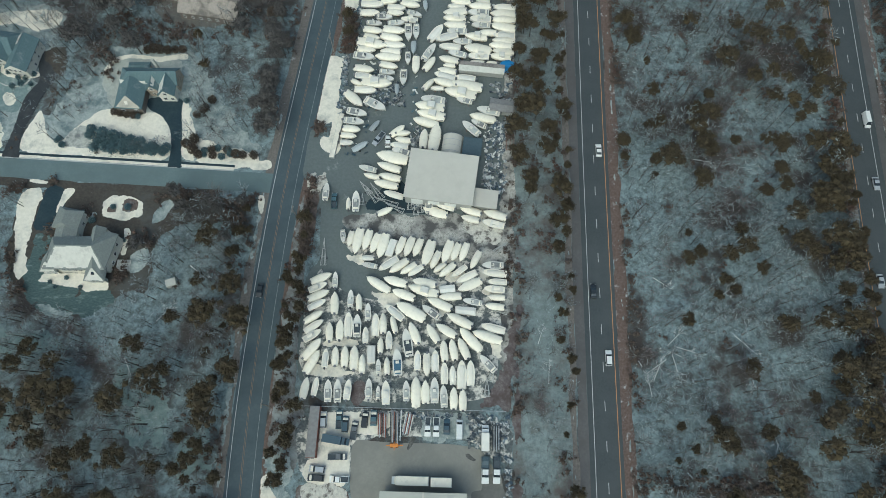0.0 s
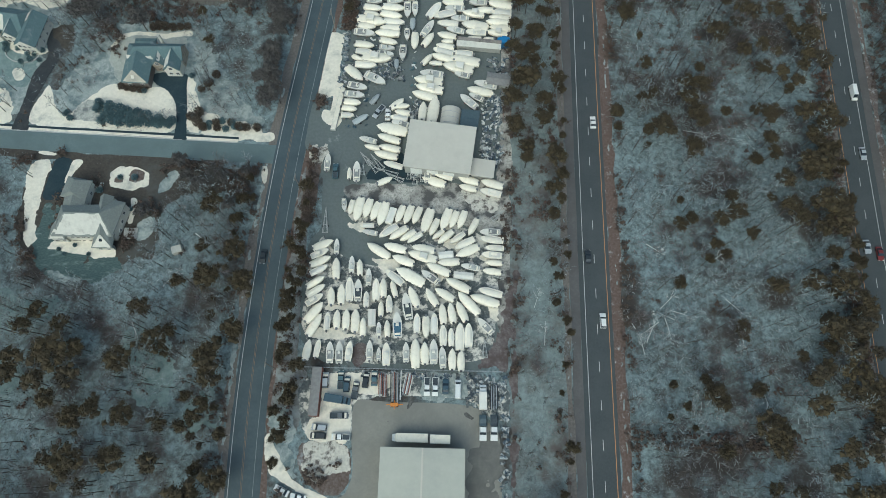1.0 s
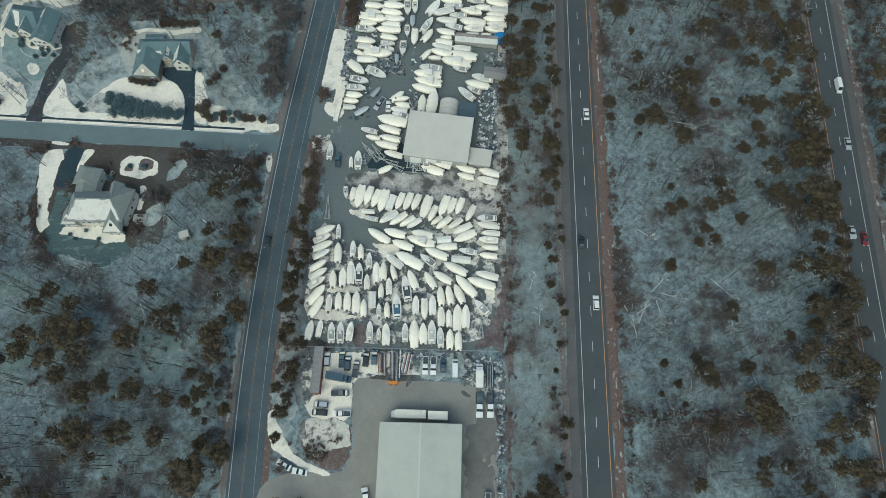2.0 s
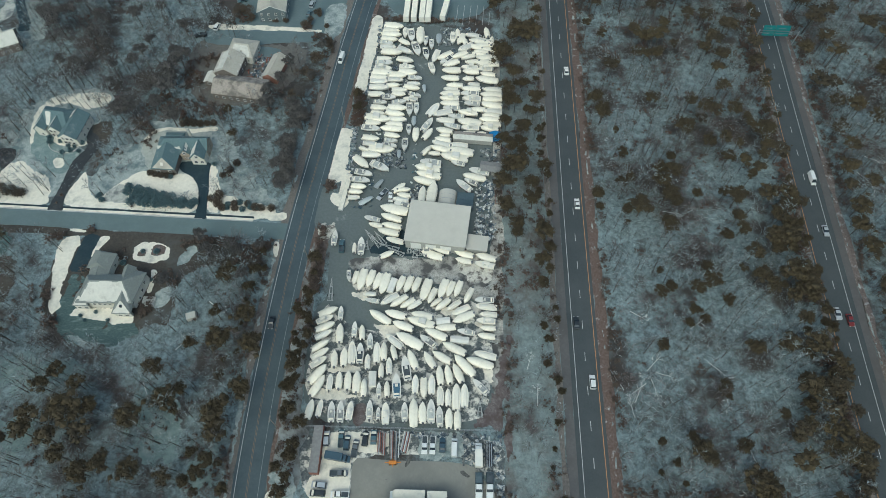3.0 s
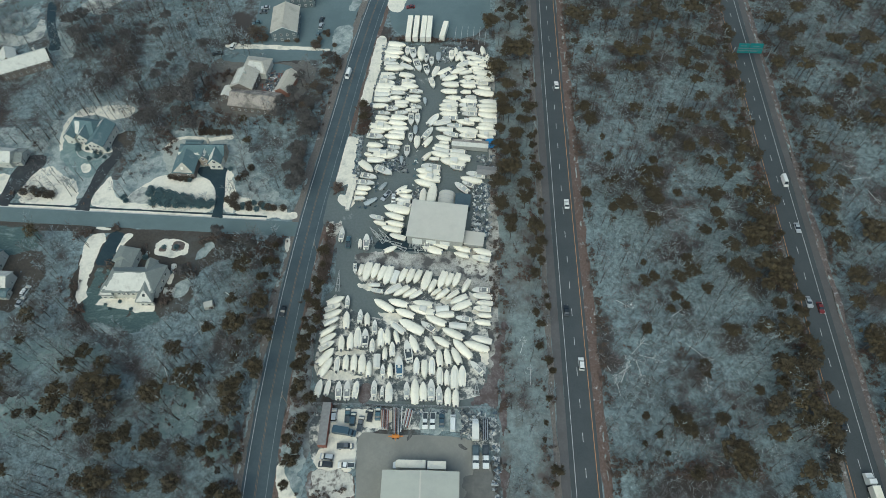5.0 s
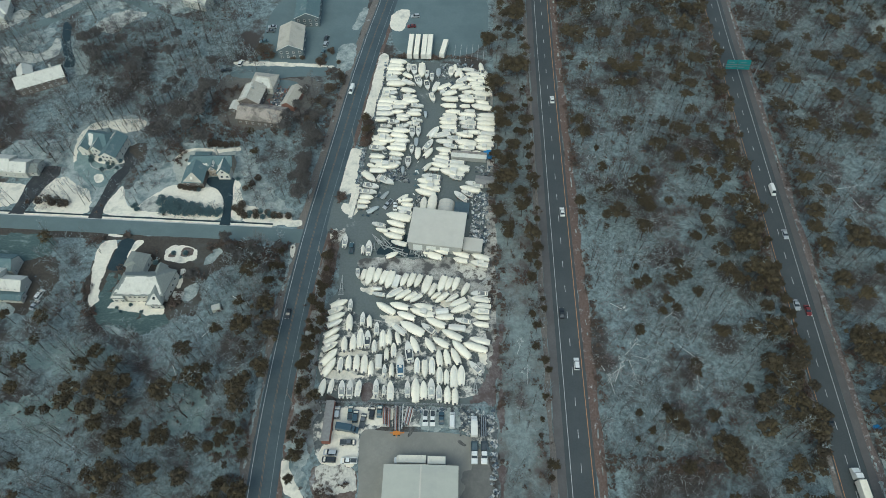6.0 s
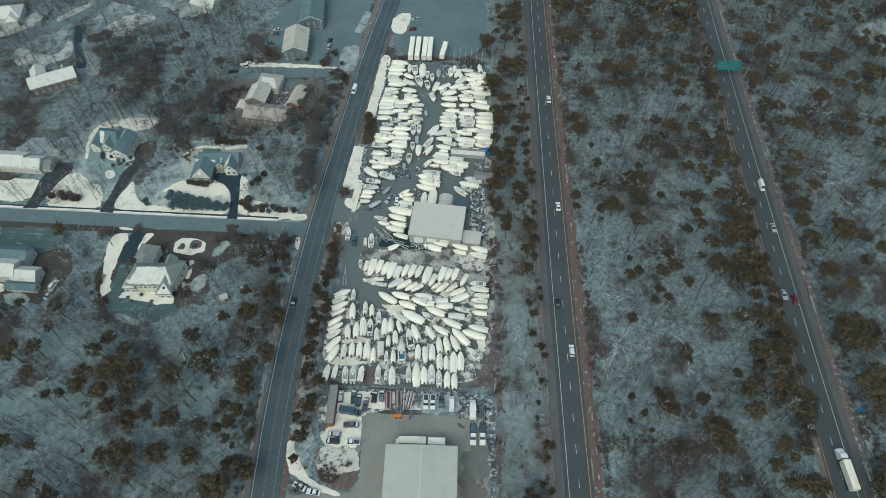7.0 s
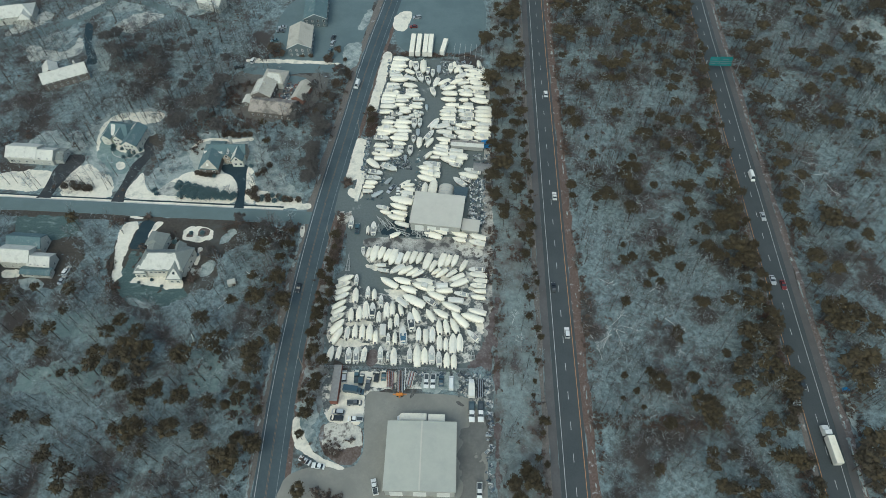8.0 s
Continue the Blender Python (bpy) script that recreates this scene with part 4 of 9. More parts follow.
def gable_wall(thing, x0, x1, y0, y1, eave, ridge, along, wall, over, trim):
    """Closed gable ends under the roof, with pale rake boards where there are some."""
    for end in (0, 1):
        if along == "y":
            y, out, cx = (y0, -1, (x0 + x1) / 2) if end == 0 else (y1, 1, (x0 + x1) / 2)
            tri = [(x0 - over + 0.35, eave - 0.2), (x1 + over - 0.35, eave - 0.2), (cx, ridge - 0.24)]
            ring = [[(p, y + out * d, q) for p, q in tri] for d in (0.0, over + 0.02)]
        else:
            x, out, cy = (x0, -1, (y0 + y1) / 2) if end == 0 else (x1, 1, (y0 + y1) / 2)
            tri = [(y0 - over + 0.35, eave - 0.2), (y1 + over - 0.35, eave - 0.2), (cy, ridge - 0.24)]
            ring = [[(x + out * d, p, q) for p, q in tri] for d in (0.0, over + 0.02)]
        bm = bmesh.new()
        loft(bm, ring)
        part("gable_wall", bm, M[wall], thing)
        if trim:
            for side in (0, 1):
                bm = bmesh.new()
                if along == "y":
                    yy = y + out * (over + 0.03)
                    e = x0 - over if side == 0 else x1 + over
                    loft(bm, [[(p, yy, q), (p, yy + out * 0.05, q), (p, yy + out * 0.05, q - 0.3), (p, yy, q - 0.3)] for p, q in ((e, eave), (cx, ridge))])
                else:
                    xx = x + out * (over + 0.03)
                    e = y0 - over if side == 0 else y1 + over
                    loft(bm, [[(xx, p, q), (xx + out * 0.05, p, q), (xx + out * 0.05, p, q - 0.3), (xx, p, q - 0.3)] for p, q in ((e, eave), (cy, ridge))])
                part("rake_board", bm, M["trim_white"], thing)


def hip_roof(thing, x0, x1, y0, y1, eave, ridge, ry, rx0, rx1, roof, wall):
    """A hip roof with a ridge along x between two given ends, over its walls."""
    bm = bmesh.new()
    low = [bm.verts.new((*p, eave - 0.22)) for p in ((x0, y0), (x1, y0), (x1, y1), (x0, y1))]
    mid = [bm.verts.new((*p, eave)) for p in ((x0, y0), (x1, y0), (x1, y1), (x0, y1))]
    a, b = bm.verts.new((rx0, ry, ridge)), bm.verts.new((rx1, ry, ridge))
    for f in ((mid[0], mid[1], b, a), (mid[2], mid[3], a, b), (mid[1], mid[2], b), (mid[3], mid[0], a), low[::-1]):
        bm.faces.new(f)
    for i in range(4):
        j = (i + 1) % 4
        bm.faces.new((low[i], low[j], mid[j], mid[i]))
    part("roof", bm, M[roof], thing)
    bm = bmesh.new()
    box(bm, x0 + 0.4, x1 - 0.4, y0 + 0.4, y1 - 0.4, 0, eave - 0.22)
    part("wall", bm, M[wall], thing)
    for k in range(5):
        for z in (1.5, 4.0):
            window_on(thing, x0 + 2 + k * (x1 - x0 - 4) / 4, y0 + 0.4, z, 1.1, 1.4, -90)
    for k in range(3):
        for z in (1.5, 4.0):
            window_on(thing, x1 - 0.4, y0 + 2 + k * (y1 - y0 - 4) / 2, z, 1.1, 1.4, 0)


def slope_snow(thing, a, b, c, d, ragged=0.35, label="", seed=1.0, mat="snow_roof"):
    """Snow lying on a roof slope with corners a, b (eave) and c, d (ridge), worn ragged at its edges."""
    n, k = 26, 18
    u, v = np.meshgrid(np.linspace(0, 1, n), np.linspace(0, 1, k), indexing="ij")
    a, b, c, d = (np.array(q, float) for q in (a, b, c, d))
    u3, v3 = u[..., None], v[..., None]
    p = (a * (1 - u3) + b * u3) * (1 - v3) + (d * (1 - u3) + c * u3) * v3
    w, hgt = np.linalg.norm(b - a), np.linalg.norm(d - a)
    edge = np.minimum(np.minimum(u, 1 - u) * w, np.minimum(v, 1 - v) * hgt)
    f = np.clip(edge, 0, 0.8 * ragged + 0.2) - 0.15 + ragged * fbm(p[..., 0], p[..., 1], 2.2, seed)
    me = sheet_mesh("roof_snow", p[..., 0], p[..., 1], f, 0.0, 0.03)
    nrm = np.cross(b - a, d - a)
    for q in me.vertices:
        q.co.z += a[2] - (nrm[0] * (q.co.x - a[0]) + nrm[1] * (q.co.y - a[1])) / nrm[2] + 0.09
    me.materials.append(M[mat])
    ob = new("roof_snow", me)
    ob.parent = thing
    return tagged(ob, label)


def turned(thing, x, y, degrees_, build):
    """Builds parts of a thing round their own origin and turns them into place."""
    had = set(thing.children)
    build()
    for ob in thing.children:
        if ob not in had:
            ob.matrix_basis = pose(x, y, 0, 0, 0, degrees_) @ ob.matrix_basis


def roof_shell(thing, corners, faces, roof, wall="", base=0.0, inset=0.4):
    """A roof of given slopes with thickness; with a wall, the body under its first faces' eaves."""
    bm = bmesh.new()
    top, low = [bm.verts.new(c) for c in corners], [bm.verts.new((x, y, z - 0.25)) for x, y, z in corners]
    edges = {}
    for f in faces:
        bm.faces.new([top[k] for k in f])
        bm.faces.new([low[k] for k in f[::-1]])
        for q in zip(f, f[1:] + f[:1]):
            edges[tuple(sorted(q))] = edges.get(tuple(sorted(q)), 0) + 1
    for (i, j), n in edges.items():
        if n == 1:
            bm.faces.new((top[i], top[j], low[j], low[i]))
    part("roof", bm, M[roof], thing)
    if wall:
        eave = min(c[2] for c in corners)
        ring = [c for c in corners if c[2] < eave + 0.1]
        mx, my = (sum(c[k] for c in ring) / len(ring) for k in (0, 1))
        ring = [(x - math.copysign(inset, x - mx), y - math.copysign(inset, y - my)) for x, y, _ in ring]
        bm = bmesh.new()
        prism(bm, ring, base, eave - 0.15)
        part("wall", bm, M[wall], thing)


# house south of the side road
h = root("house", pose(-117.5, 60, 0), "two-storey house with grey hip roof half under snow", "house")
roof_shell(h, [(-11.1, -5.7, 5.2), (8.6, -5.4, 5.2), (11.0, 6.5, 5.2), (6.6, 7.4, 5.2), (2.8, 5.6, 5.2), (-9.9, 5.1, 5.2), (-6.5, 1.2, 9.0), (5.2, 1.2, 9.0)],
           [(0, 1, 7, 6), (1, 2, 7), (2, 3, 7), (3, 4, 7), (4, 5, 6, 7), (5, 0, 6)], "grey_shingle", "white_siding")
block(h, 2.7, 6.6, 3.0, 8.2, 5.3, 7.6, "y", "grey_shingle", "white_siding", 0.0, 0.3)
slope_snow(h, (-10.0, -5.5, 5.35), (8.2, -5.2, 5.35), (5.0, 1.1, 9.0), (-6.4, 1.1, 9.0), 0.22, "snow lying on the roof slope", 2.0)
block(h, -10.0, -3.4, 4.4, 9.4, 3.9, 5.6, "y", "grey_shingle", "white_siding", 0.0, 0.3)
turned(h, -7.0, 11.5, -10, lambda: block(h, -3.9, 3.9, -3.2, 3.4, 3.9, 6.6, "y", "grey_shingle", "white_siding", 1.6))
for (x0, x1, front, eave), (ax, ay, az), (rx, ry, rz) in (((-12.6, -6.8, -6.3, 3.9), (-9.5, -3.7, 6.7), (-9.2, -0.3, 7.0)), ((1.8, 8.6, -8.8, 3.7), (5.4, -5.4, 6.7), (5.2, -1.0, 7.6))):
    roof_shell(h, [(x0, front, eave), (x1, front, eave), (ax, ay, az), (rx, ry, rz), (x0 + 0.2, -2.0, eave), (x1 - 0.2, -2.0, eave)], [(0, 1, 2), (0, 2, 3, 4), (1, 5, 3, 2)], "grey_shingle", "white_siding")
    slope_snow(h, (x0 + 0.15, front + 0.05, eave + 0.05), (x1 - 0.15, front + 0.05, eave + 0.05), (ax + 0.25, ay, az), (ax - 0.25, ay, az), 0.12, "snow lying on the small hip", 3.0 + x0)
    window_on(h, (x0 + x1) / 2 - 1.2, front + 0.34, 1.6, 1.2, 1.3, -90)
    window_on(h, (x0 + x1) / 2 + 1.2, front + 0.34, 1.6, 1.2, 1.3, -90)
bm = bmesh.new()
box(bm, 5.0, 5.8, -7.2, -6.2, 4.9, 5.9)
part("skylight", bm, M["glass"], h, "dark skylight in the snowy slope")
for k in range(4):
    window_on(h, -5.0 + k * 1.8, -5.34, 3.6, 1.1, 1.2, -90)
for k in range(3):
    window_on(h, 10.2, -2.6 + k * 3.0, 3.6, 1.0, 1.3, -8)
deck = root("garden_deck", pose(-105.6, 57.6, 0), "grey wooden deck beside the house", "deck")
for k in range(9):
    bm = bmesh.new()
    box(bm, -2.2 + k * 0.5, -1.76 + k * 0.5, -2.0, 1.8, 0.45, 0.52)
    part("board", bm, M["deck"], deck)
for x, y in ((-2.1, -1.9), (2.1, -1.9), (-2.1, 1.7), (2.1, 1.7)):
    bm = bmesh.new()
    box(bm, x - 0.06, x + 0.06, y - 0.06, y + 0.06, 0, 1.4)
    part("post", bm, M["timber"], deck)

# house with the curving drive
h = root("house", pose(-106, 121, 0), "house with blue-grey shingle hip roofs and tan walls", "house")
roof_shell(h, [(-10.7, 0.3, 4.5), (9.6, 0.3, 4.5), (9.6, 7.2, 4.5), (-10.7, 6.9, 4.5), (-7.0, 3.4, 7.7), (9.6, 3.9, 7.7)], [(0, 1, 5, 4), (2, 3, 4, 5), (3, 0, 4)], "shingle", "tan_siding")
bm = bmesh.new()
loft(bm, [[(x, 0.6, 4.2), (x, 6.9, 4.2), (x, 3.9, 7.4)] for x in (9.0, 9.35)])
part("gable_wall", bm, M["tan_siding"], h)
roof_shell(h, [(-11.1, -8.7, 3.9), (-1.5, -8.9, 3.9), (-1.3, 1.6, 3.9), (-11.0, 1.6, 3.9), (-6.1, -5.9, 7.2), (-6.1, 2.0, 7.2)], [(0, 1, 4), (1, 2, 5, 4), (0, 4, 5, 3)], "shingle", "brown_siding")
slope_snow(h, (-10.9, -8.6, 3.95), (-1.7, -8.8, 3.95), (-5.8, -6.0, 7.2), (-6.4, -6.0, 7.2), 0.3, "thin tan snow on the wing's end", 4.0, "tan_shingle")
bm = bmesh.new()
loft(bm, [[(x, -7.9, 5.0), (x, -6.6, 5.0), (x, -7.2, 6.1)] for x in (-6.9, -5.9)])
part("dormer", bm, M["white_siding"], h)
block(h, 3.5, 8.8, -3.5, 3.9, 4.4, 7.4, "y", "shingle", "white_siding", 0.0, 0.3, False)
block(h, -1.0, 3.0, -1.4, 3.4, 4.2, 6.8, "y", "shingle", "tan_siding", 0.0, 0.3)
block(h, -8.9, -2.0, 6.5, 9.6, 3.4, 4.2, "x", "shingle", "tan_siding", 0.6)
slope_snow(h, (3.3, -3.4, 4.45), (3.3, 3.6, 4.45), (6.1, 3.6, 7.3), (6.1, -3.4, 7.3), 0.18, "snow on one roof slope", 5.0)
slope_snow(h, (3.1, 3.2, 4.3), (3.1, -1.4, 4.3), (1.0, -1.4, 6.8), (1.0, 3.2, 6.8), 0.22, "snow on one roof slope", 6.0)
slope_snow(h, (-10.3, 0.4, 4.62), (-7.3, 0.4, 4.62), (-7.3, 1.4, 5.65), (-10.3, 1.4, 5.65), 0.16, "", 7.0)
slope_snow(h, (-4.9, 0.4, 4.62), (-1.2, 0.4, 4.62), (-1.2, 1.3, 5.55), (-4.9, 1.3, 5.55), 0.16, "", 7.5)
for x, y, z in ((-8.5, -8.55, 2.2), (-4.0, -8.55, 2.2), (1.0, -1.76, 5.0), (6.3, -3.86, 5.4), (5.2, -3.56, 2.0), (7.6, -3.56, 2.0)):
    window_on(h, x, y, z, 1.2, 1.3, -90)
chimney(h, 1.4, 7.6, 0, 8.6, "siding")

# house with the long drive
h = root("house", pose(-157.8, 134.2, 0, 0, 0, -8) @ Matrix.Scale(0.92, 4), "large house with blue-grey shingle gables and pale walls", "house")
block(h, 1.5, 9.5, -8.0, 6.0, 5.0, 8.0, "y", "shingle", "white_siding", 0.0)
hip_roof(h, -12.0, 3.0, -3.0, 7.5, 5.0, 8.6, 2.8, -8.5, 0.5, "shingle", "white_siding")
block(h, -5.0, 0.6, -5.0, 1.5, 4.8, 7.8, "y", "shingle", "white_siding", 0.0, 0.3)
block(h, -11.4, -6.4, -5.2, 1.5, 4.8, 7.4, "y", "shingle", "white_siding", 0.0, 0.3)
slope_snow(h, (-6.9, -2.9, 5.05), (-5.0, -2.9, 5.05), (-4.6, 2.2, 8.4), (-8.0, 2.2, 8.4), 0.25, "", 8.0)
slope_snow(h, (-5.3, 1.0, 4.9), (-5.3, -5.0, 4.9), (-2.3, -5.0, 7.8), (-2.3, 1.0, 7.8), 0.3, "snow on one roof slope", 9.0)
slope_snow(h, (-11.7, 1.0, 4.9), (-11.7, -5.2, 4.9), (-9.0, -5.2, 7.4), (-9.0, 1.0, 7.4), 0.3, "", 9.5)
slope_snow(h, (1.2, 6.0, 5.05), (1.2, 1.5, 5.05), (4.4, 1.5, 7.5), (4.4, 6.0, 7.5), 0.3, "", 10.0)
for x in (-3.6, -1.6, 3.5, 5.5, 7.5):
    for z in (2.0, 4.6):
        window_on(h, x, -5.36 if x < 0 else -8.46, z, 1.1, 1.3, -90)
bm = bmesh.new()
loft(bm, [[(2.0 + 7.2 * math.cos(a) * r, -8.6 + 4.6 * math.sin(a) * r, zz) for r, zz in ((1.0, 0.05), (1.0, 0.5), (0.93, 0.5), (0.93, 0.05))] for a in (math.pi + math.pi * k / 16 for k in range(17))])
part("bed_wall", bm, M["kerb"], h, "low pale stone wall round the front bed")

# far houses
h = root("house", pose(-204, 178, 0, 0, 0, 27), "long house with snow-covered gable roof", "house")
block(h, -11, 11, -5, 4.6, 4.6, 7.8, "x", "snow_roof", "brown_siding")
block(h, -10, -3, 3, 11, 4.2, 7.0, "y", "snow_roof", "brown_siding")
chimney(h, 6.5, 1, 6, 8.8, "siding")
h = root("house", pose(-252, 231, 0, 0, 0, 12), "far house with snow-covered hip roof", "house")
block(h, -11, 10, -6, 6, 4.6, 8.4, "x", "snow_roof", "siding", 5)
block(h, 3, 9, -9, 0, 4.2, 7, "y", "snow_roof", "siding", 2)
h = root("house", pose(-141, 243, 0, 0, 0, -20), "far house with snow-covered roof behind the lane", "house")
block(h, -7, 7, -4, 4, 4.4, 7.2, "x", "snow_roof", "siding")
h = root("house", pose(-198.5, 121, 0, 0, 0, -3), "low house with snow-covered roof", "house")
block(h, -11.5, 3.0, -3.8, 5.0, 4.4, 7.2, "x", "snow_roof", "siding")
block(h, 3.0, 11.0, -4.0, 3.4, 4.0, 6.6, "x", "snow_roof", "siding")
block(h, 11.0, 15.0, -2.6, 4.4, 3.0, 4.8, "x", "grey_shingle", "siding")
h = root("house", pose(-177.5, 61.5, 0, 0, 0, -3), "house with snow-covered roof and grey rear wing", "house")
block(h, -10.5, 2.5, -4.0, 4.5, 5.0, 8.0, "x", "snow_roof", "siding")
block(h, 2.5, 11.5, -4.6, 1.8, 4.0, 6.6, "x", "snow_roof", "siding", 0.0)
block(h, -10.5, 4.0, 4.0, 11.0, 4.6, 7.4, "x", "shingle", "siding")
block(h, 0, 12.5, -8.0, -4.6, 2.8, 3.6, "x", "shingle", "siding")
for x, y, dg in ((-89, 52, 20),):
    bm = bmesh.new()
    turn = pose(x, y, 0, 0, 0, dg)
    box(bm, -1.6, 1.6, -1.2, 1.2, 0, 2.0, 0.0, turn)
    single("garden_shed", bm, M["siding"], "small pale garden shed", "shed")

# the old brown house and its outbuildings
h = root("house", pose(-92, 166, 0, 0, 0, -8), "old rambling house with tan and brown shingle roofs", "house")
block(h, -9.5, 0.5, -4.5, 7.0, 4.6, 7.6, "y", "tan_shingle", "brown_siding")
block(h, -8.0, 3.5, 7.0, 17.0, 3.8, 6.4, "x", "tan_shingle", "siding", 3.0)
block(h, -7.0, 14.5, -15.0, -4.5, 3.8, 6.8, "x", "old_roof", "brown_siding")
block(h, -13.0, -9.5, -8.5, -3.0, 2.8, 3.6, "y", "snow_roof", "brown_siding", 0.0, 0.3)
slope_snow(h, (-9.6, 6.6, 4.65), (-9.6, -4.0, 4.65), (-5.0, -4.0, 7.4), (-5.0, 6.6, 7.4), 0.6, "thin snow on the roof", 12.0)
slope_snow(h, (-7.6, 6.8, 3.85), (3.0, 6.8, 3.85), (0.4, 11.6, 6.3), (-5.0, 11.6, 6.3), 0.7, "thin snow on the roof", 13.0)
chimney(h, -4, 2, 6, 8.4, "siding")
h = root("barn", pose(-77, 168, 0, 0, 0, -14), "small barn with tan and reddish roof", "barn")
block(h, -3.2, 3.2, -6.5, 6.5, 3.2, 5.4, "y", "tan_shingle", "brick", 0.0, 0.3, False)
h = root("office_building", pose(-83.5, 208, 0, 0, 0, 4), "office building with pale gable roof and slate siding", "building")
block(h, -6.2, 6.4, -9.0, 9.5, 6.0, 9.2, "y", "tan_shingle", "teal_siding", trim=True)
h = root("office_building", pose(-78.5, 234, 0, 0, 0, 4), "office building with blue-grey gable roof", "building")
block(h, -6.2, 6.2, -9.0, 14, 6.0, 9.0, "y", "shingle", "teal_siding", trim=True)


# the boatyard hall
def ribs(thing, x0, x1, y0, y1, za, zb, step, mat, along="y"):
    """Standing seams, each a piece of its own on one mesh, along the slope from za to zb."""
    bm = bmesh.new()
    rise = zb - za
    loft(bm, [[(-0.035, y0, za), (0.035, y0, za), (0.02, y0, za + 0.04), (-0.02, y0, za + 0.04)], [(-0.035, y1, za + rise), (0.035, y1, za + rise), (0.02, y1, za + rise + 0.04), (-0.02, y1, za + rise + 0.04)]])
    first = part("roof_seam", bm, M[mat], thing)
    n = int((x1 - x0) / step)
    for k in range(n + 1):
        ob = first if k == 0 else first.copy()
        if k:
            scene.collection.objects.link(ob)
        ob.location = (x0 + k * (x1 - x0) / n, 0, 0)


h = root("boat_hall", pose(-4.3, 88.8, 0, 0, 0, -6.5), "pale metal-roofed boat repair hall", "hall")
bm = bmesh.new()
box(bm, -10.9, 10.9, -8.3, 8.0, 0, 5.9)
part("wall", bm, M["hall_wall"], h)
bm = bmesh.new()
loft(bm, [[(-11.3, -8.8, 5.9), (11.3, -8.8, 5.9), (11.3, -8.8, 6.15), (-11.3, -8.8, 6.15)], [(-11.3, 8.4, 6.9), (11.3, 8.4, 6.9), (11.3, 8.4, 7.15), (-11.3, 8.4, 7.15)]])
part("roof", bm, M["hall_roof"], h)
ribs(h, -11.2, 11.2, -8.8, 8.4, 6.13, 7.13, 1.6, "hall_roof")
for x in (-7, -1.5, 4):
    bm = bmesh.new()
    box(bm, x - 1.9, x + 1.9, -8.42, -8.3, 0.1, 4.2)
    part("door", bm, M["trim_white"], h)
h = root("hall_annex", pose(10.3, 82.6, 0, 0, 0, -7), "low flat-roofed annex beside the hall", "annex")
bm = bmesh.new()
box(bm, -3.6, 3.6, -2.9, 2.9, 0, 3.3)
part("wall", bm, M["hall_wall"], h)
bm = bmesh.new()
box(bm, -3.9, 3.9, -3.2, 3.2, 3.3, 3.5, 0.04)
part("roof", bm, M["hall_roof"], h)
bm = bmesh.new()
box(bm, -0.04, 0.04, -3.2, 3.2, 3.502, 3.56)
part("roof_seam", bm, M["hall_roof"], h)
h = root("arched_shelter", pose(-1.2, 101.5, 0, 0, 0, -6), "arched pale fabric shelter behind the hall", "shelter")
bm = bmesh.new()
loft(bm, [[(3.5 * math.cos(a), y, 1.0 + 3.2 * math.sin(a)) if 0 < i < 12 else (3.5 * math.cos(a), y, 0) for i, a in enumerate(math.pi * k / 12 for k in range(13))] for y in (-4.2, -2.1, 0, 2.1, 4.2)])
part("shell", bm, M["hall_roof"], h)
for y in (-4.2, -2.1, 0, 2.1, 4.2):
    bm = bmesh.new()
    loft(bm, [[(r * math.cos(a), yy, 1.0 + (r - 0.3) * math.sin(a)) for r, yy in ((3.5, y - 0.05), (3.56, y - 0.05), (3.56, y + 0.05), (3.5, y + 0.05))] for a in (math.pi * k / 12 for k in range(13))])
    part("hoop", bm, M["steel"], h)
h = root("storage_box", pose(5.6, 101.4, 0, 0, 0, -6), "dark teal storage container behind the hall", "container")
bm = bmesh.new()
box(bm, -3.2, 3.2, -3.2, 3.4, 0, 3.0, 0.05)
part("body", bm, M["slate_steel"], h)
bm = bmesh.new()
box(bm, -3.25, 3.25, -0.05, 0.05, 3.0, 3.06)
part("seam", bm, M["car_navy"], h)

h = root("site_trailer", pose(10.2, 132.0, 0, 0, 0, -5), "long low site trailer with pale weathered roof", "trailer")
bm = bmesh.new()
box(bm, -9.5, 6.2, -1.9, 1.7, 0.5, 3.0)
part("wall", bm, M["hall_wall"], h)
bm = bmesh.new()
loft(bm, [[(x, -2.05, 3.0), (x, -2.05, 3.12), (x, -0.1, 3.7), (x, -0.1, 3.55)] for x in (-9.65, 6.35)])
part("roof_slope", bm, M["snow_roof"], h, "snow-covered roof slope")
bm = bmesh.new()
loft(bm, [[(x, 1.85, 3.0), (x, 1.85, 3.12), (x, -0.09, 3.7), (x, -0.09, 3.55)] for x in (-9.65, 6.35)])
part("roof_slope", bm, M["old_roof"], h, "dark weathered roof slope")
for x in (-8, -3, 2, 5):
    bm = bmesh.new()
    box(bm, x - 0.3, x + 0.3, -1.6, 1.4, 0, 0.5)
    part("pier", bm, M["timber"], h)
bm = bmesh.new()
for k in range(40):
    a = 6.283 * k / 40
    bm.verts.new((17.6 + 3.0 * math.cos(a) * random.uniform(0.8, 1.1), 134.0 + 2.0 * math.sin(a) * random.uniform(0.8, 1.1), 0.1))
    bm.verts.new((17.6 + 2.7 * math.cos(a) * random.uniform(0.7, 1.1), 134.0 + 1.75 * math.sin(a) * random.uniform(0.7, 1.1), random.uniform(2.0, 2.8)))
bmesh.ops.convex_hull(bm, input=bm.verts)
single("tarpaulin", bm, M["blue_tarp"], "bright blue tarpaulin over a covered boat", "tarpaulin")
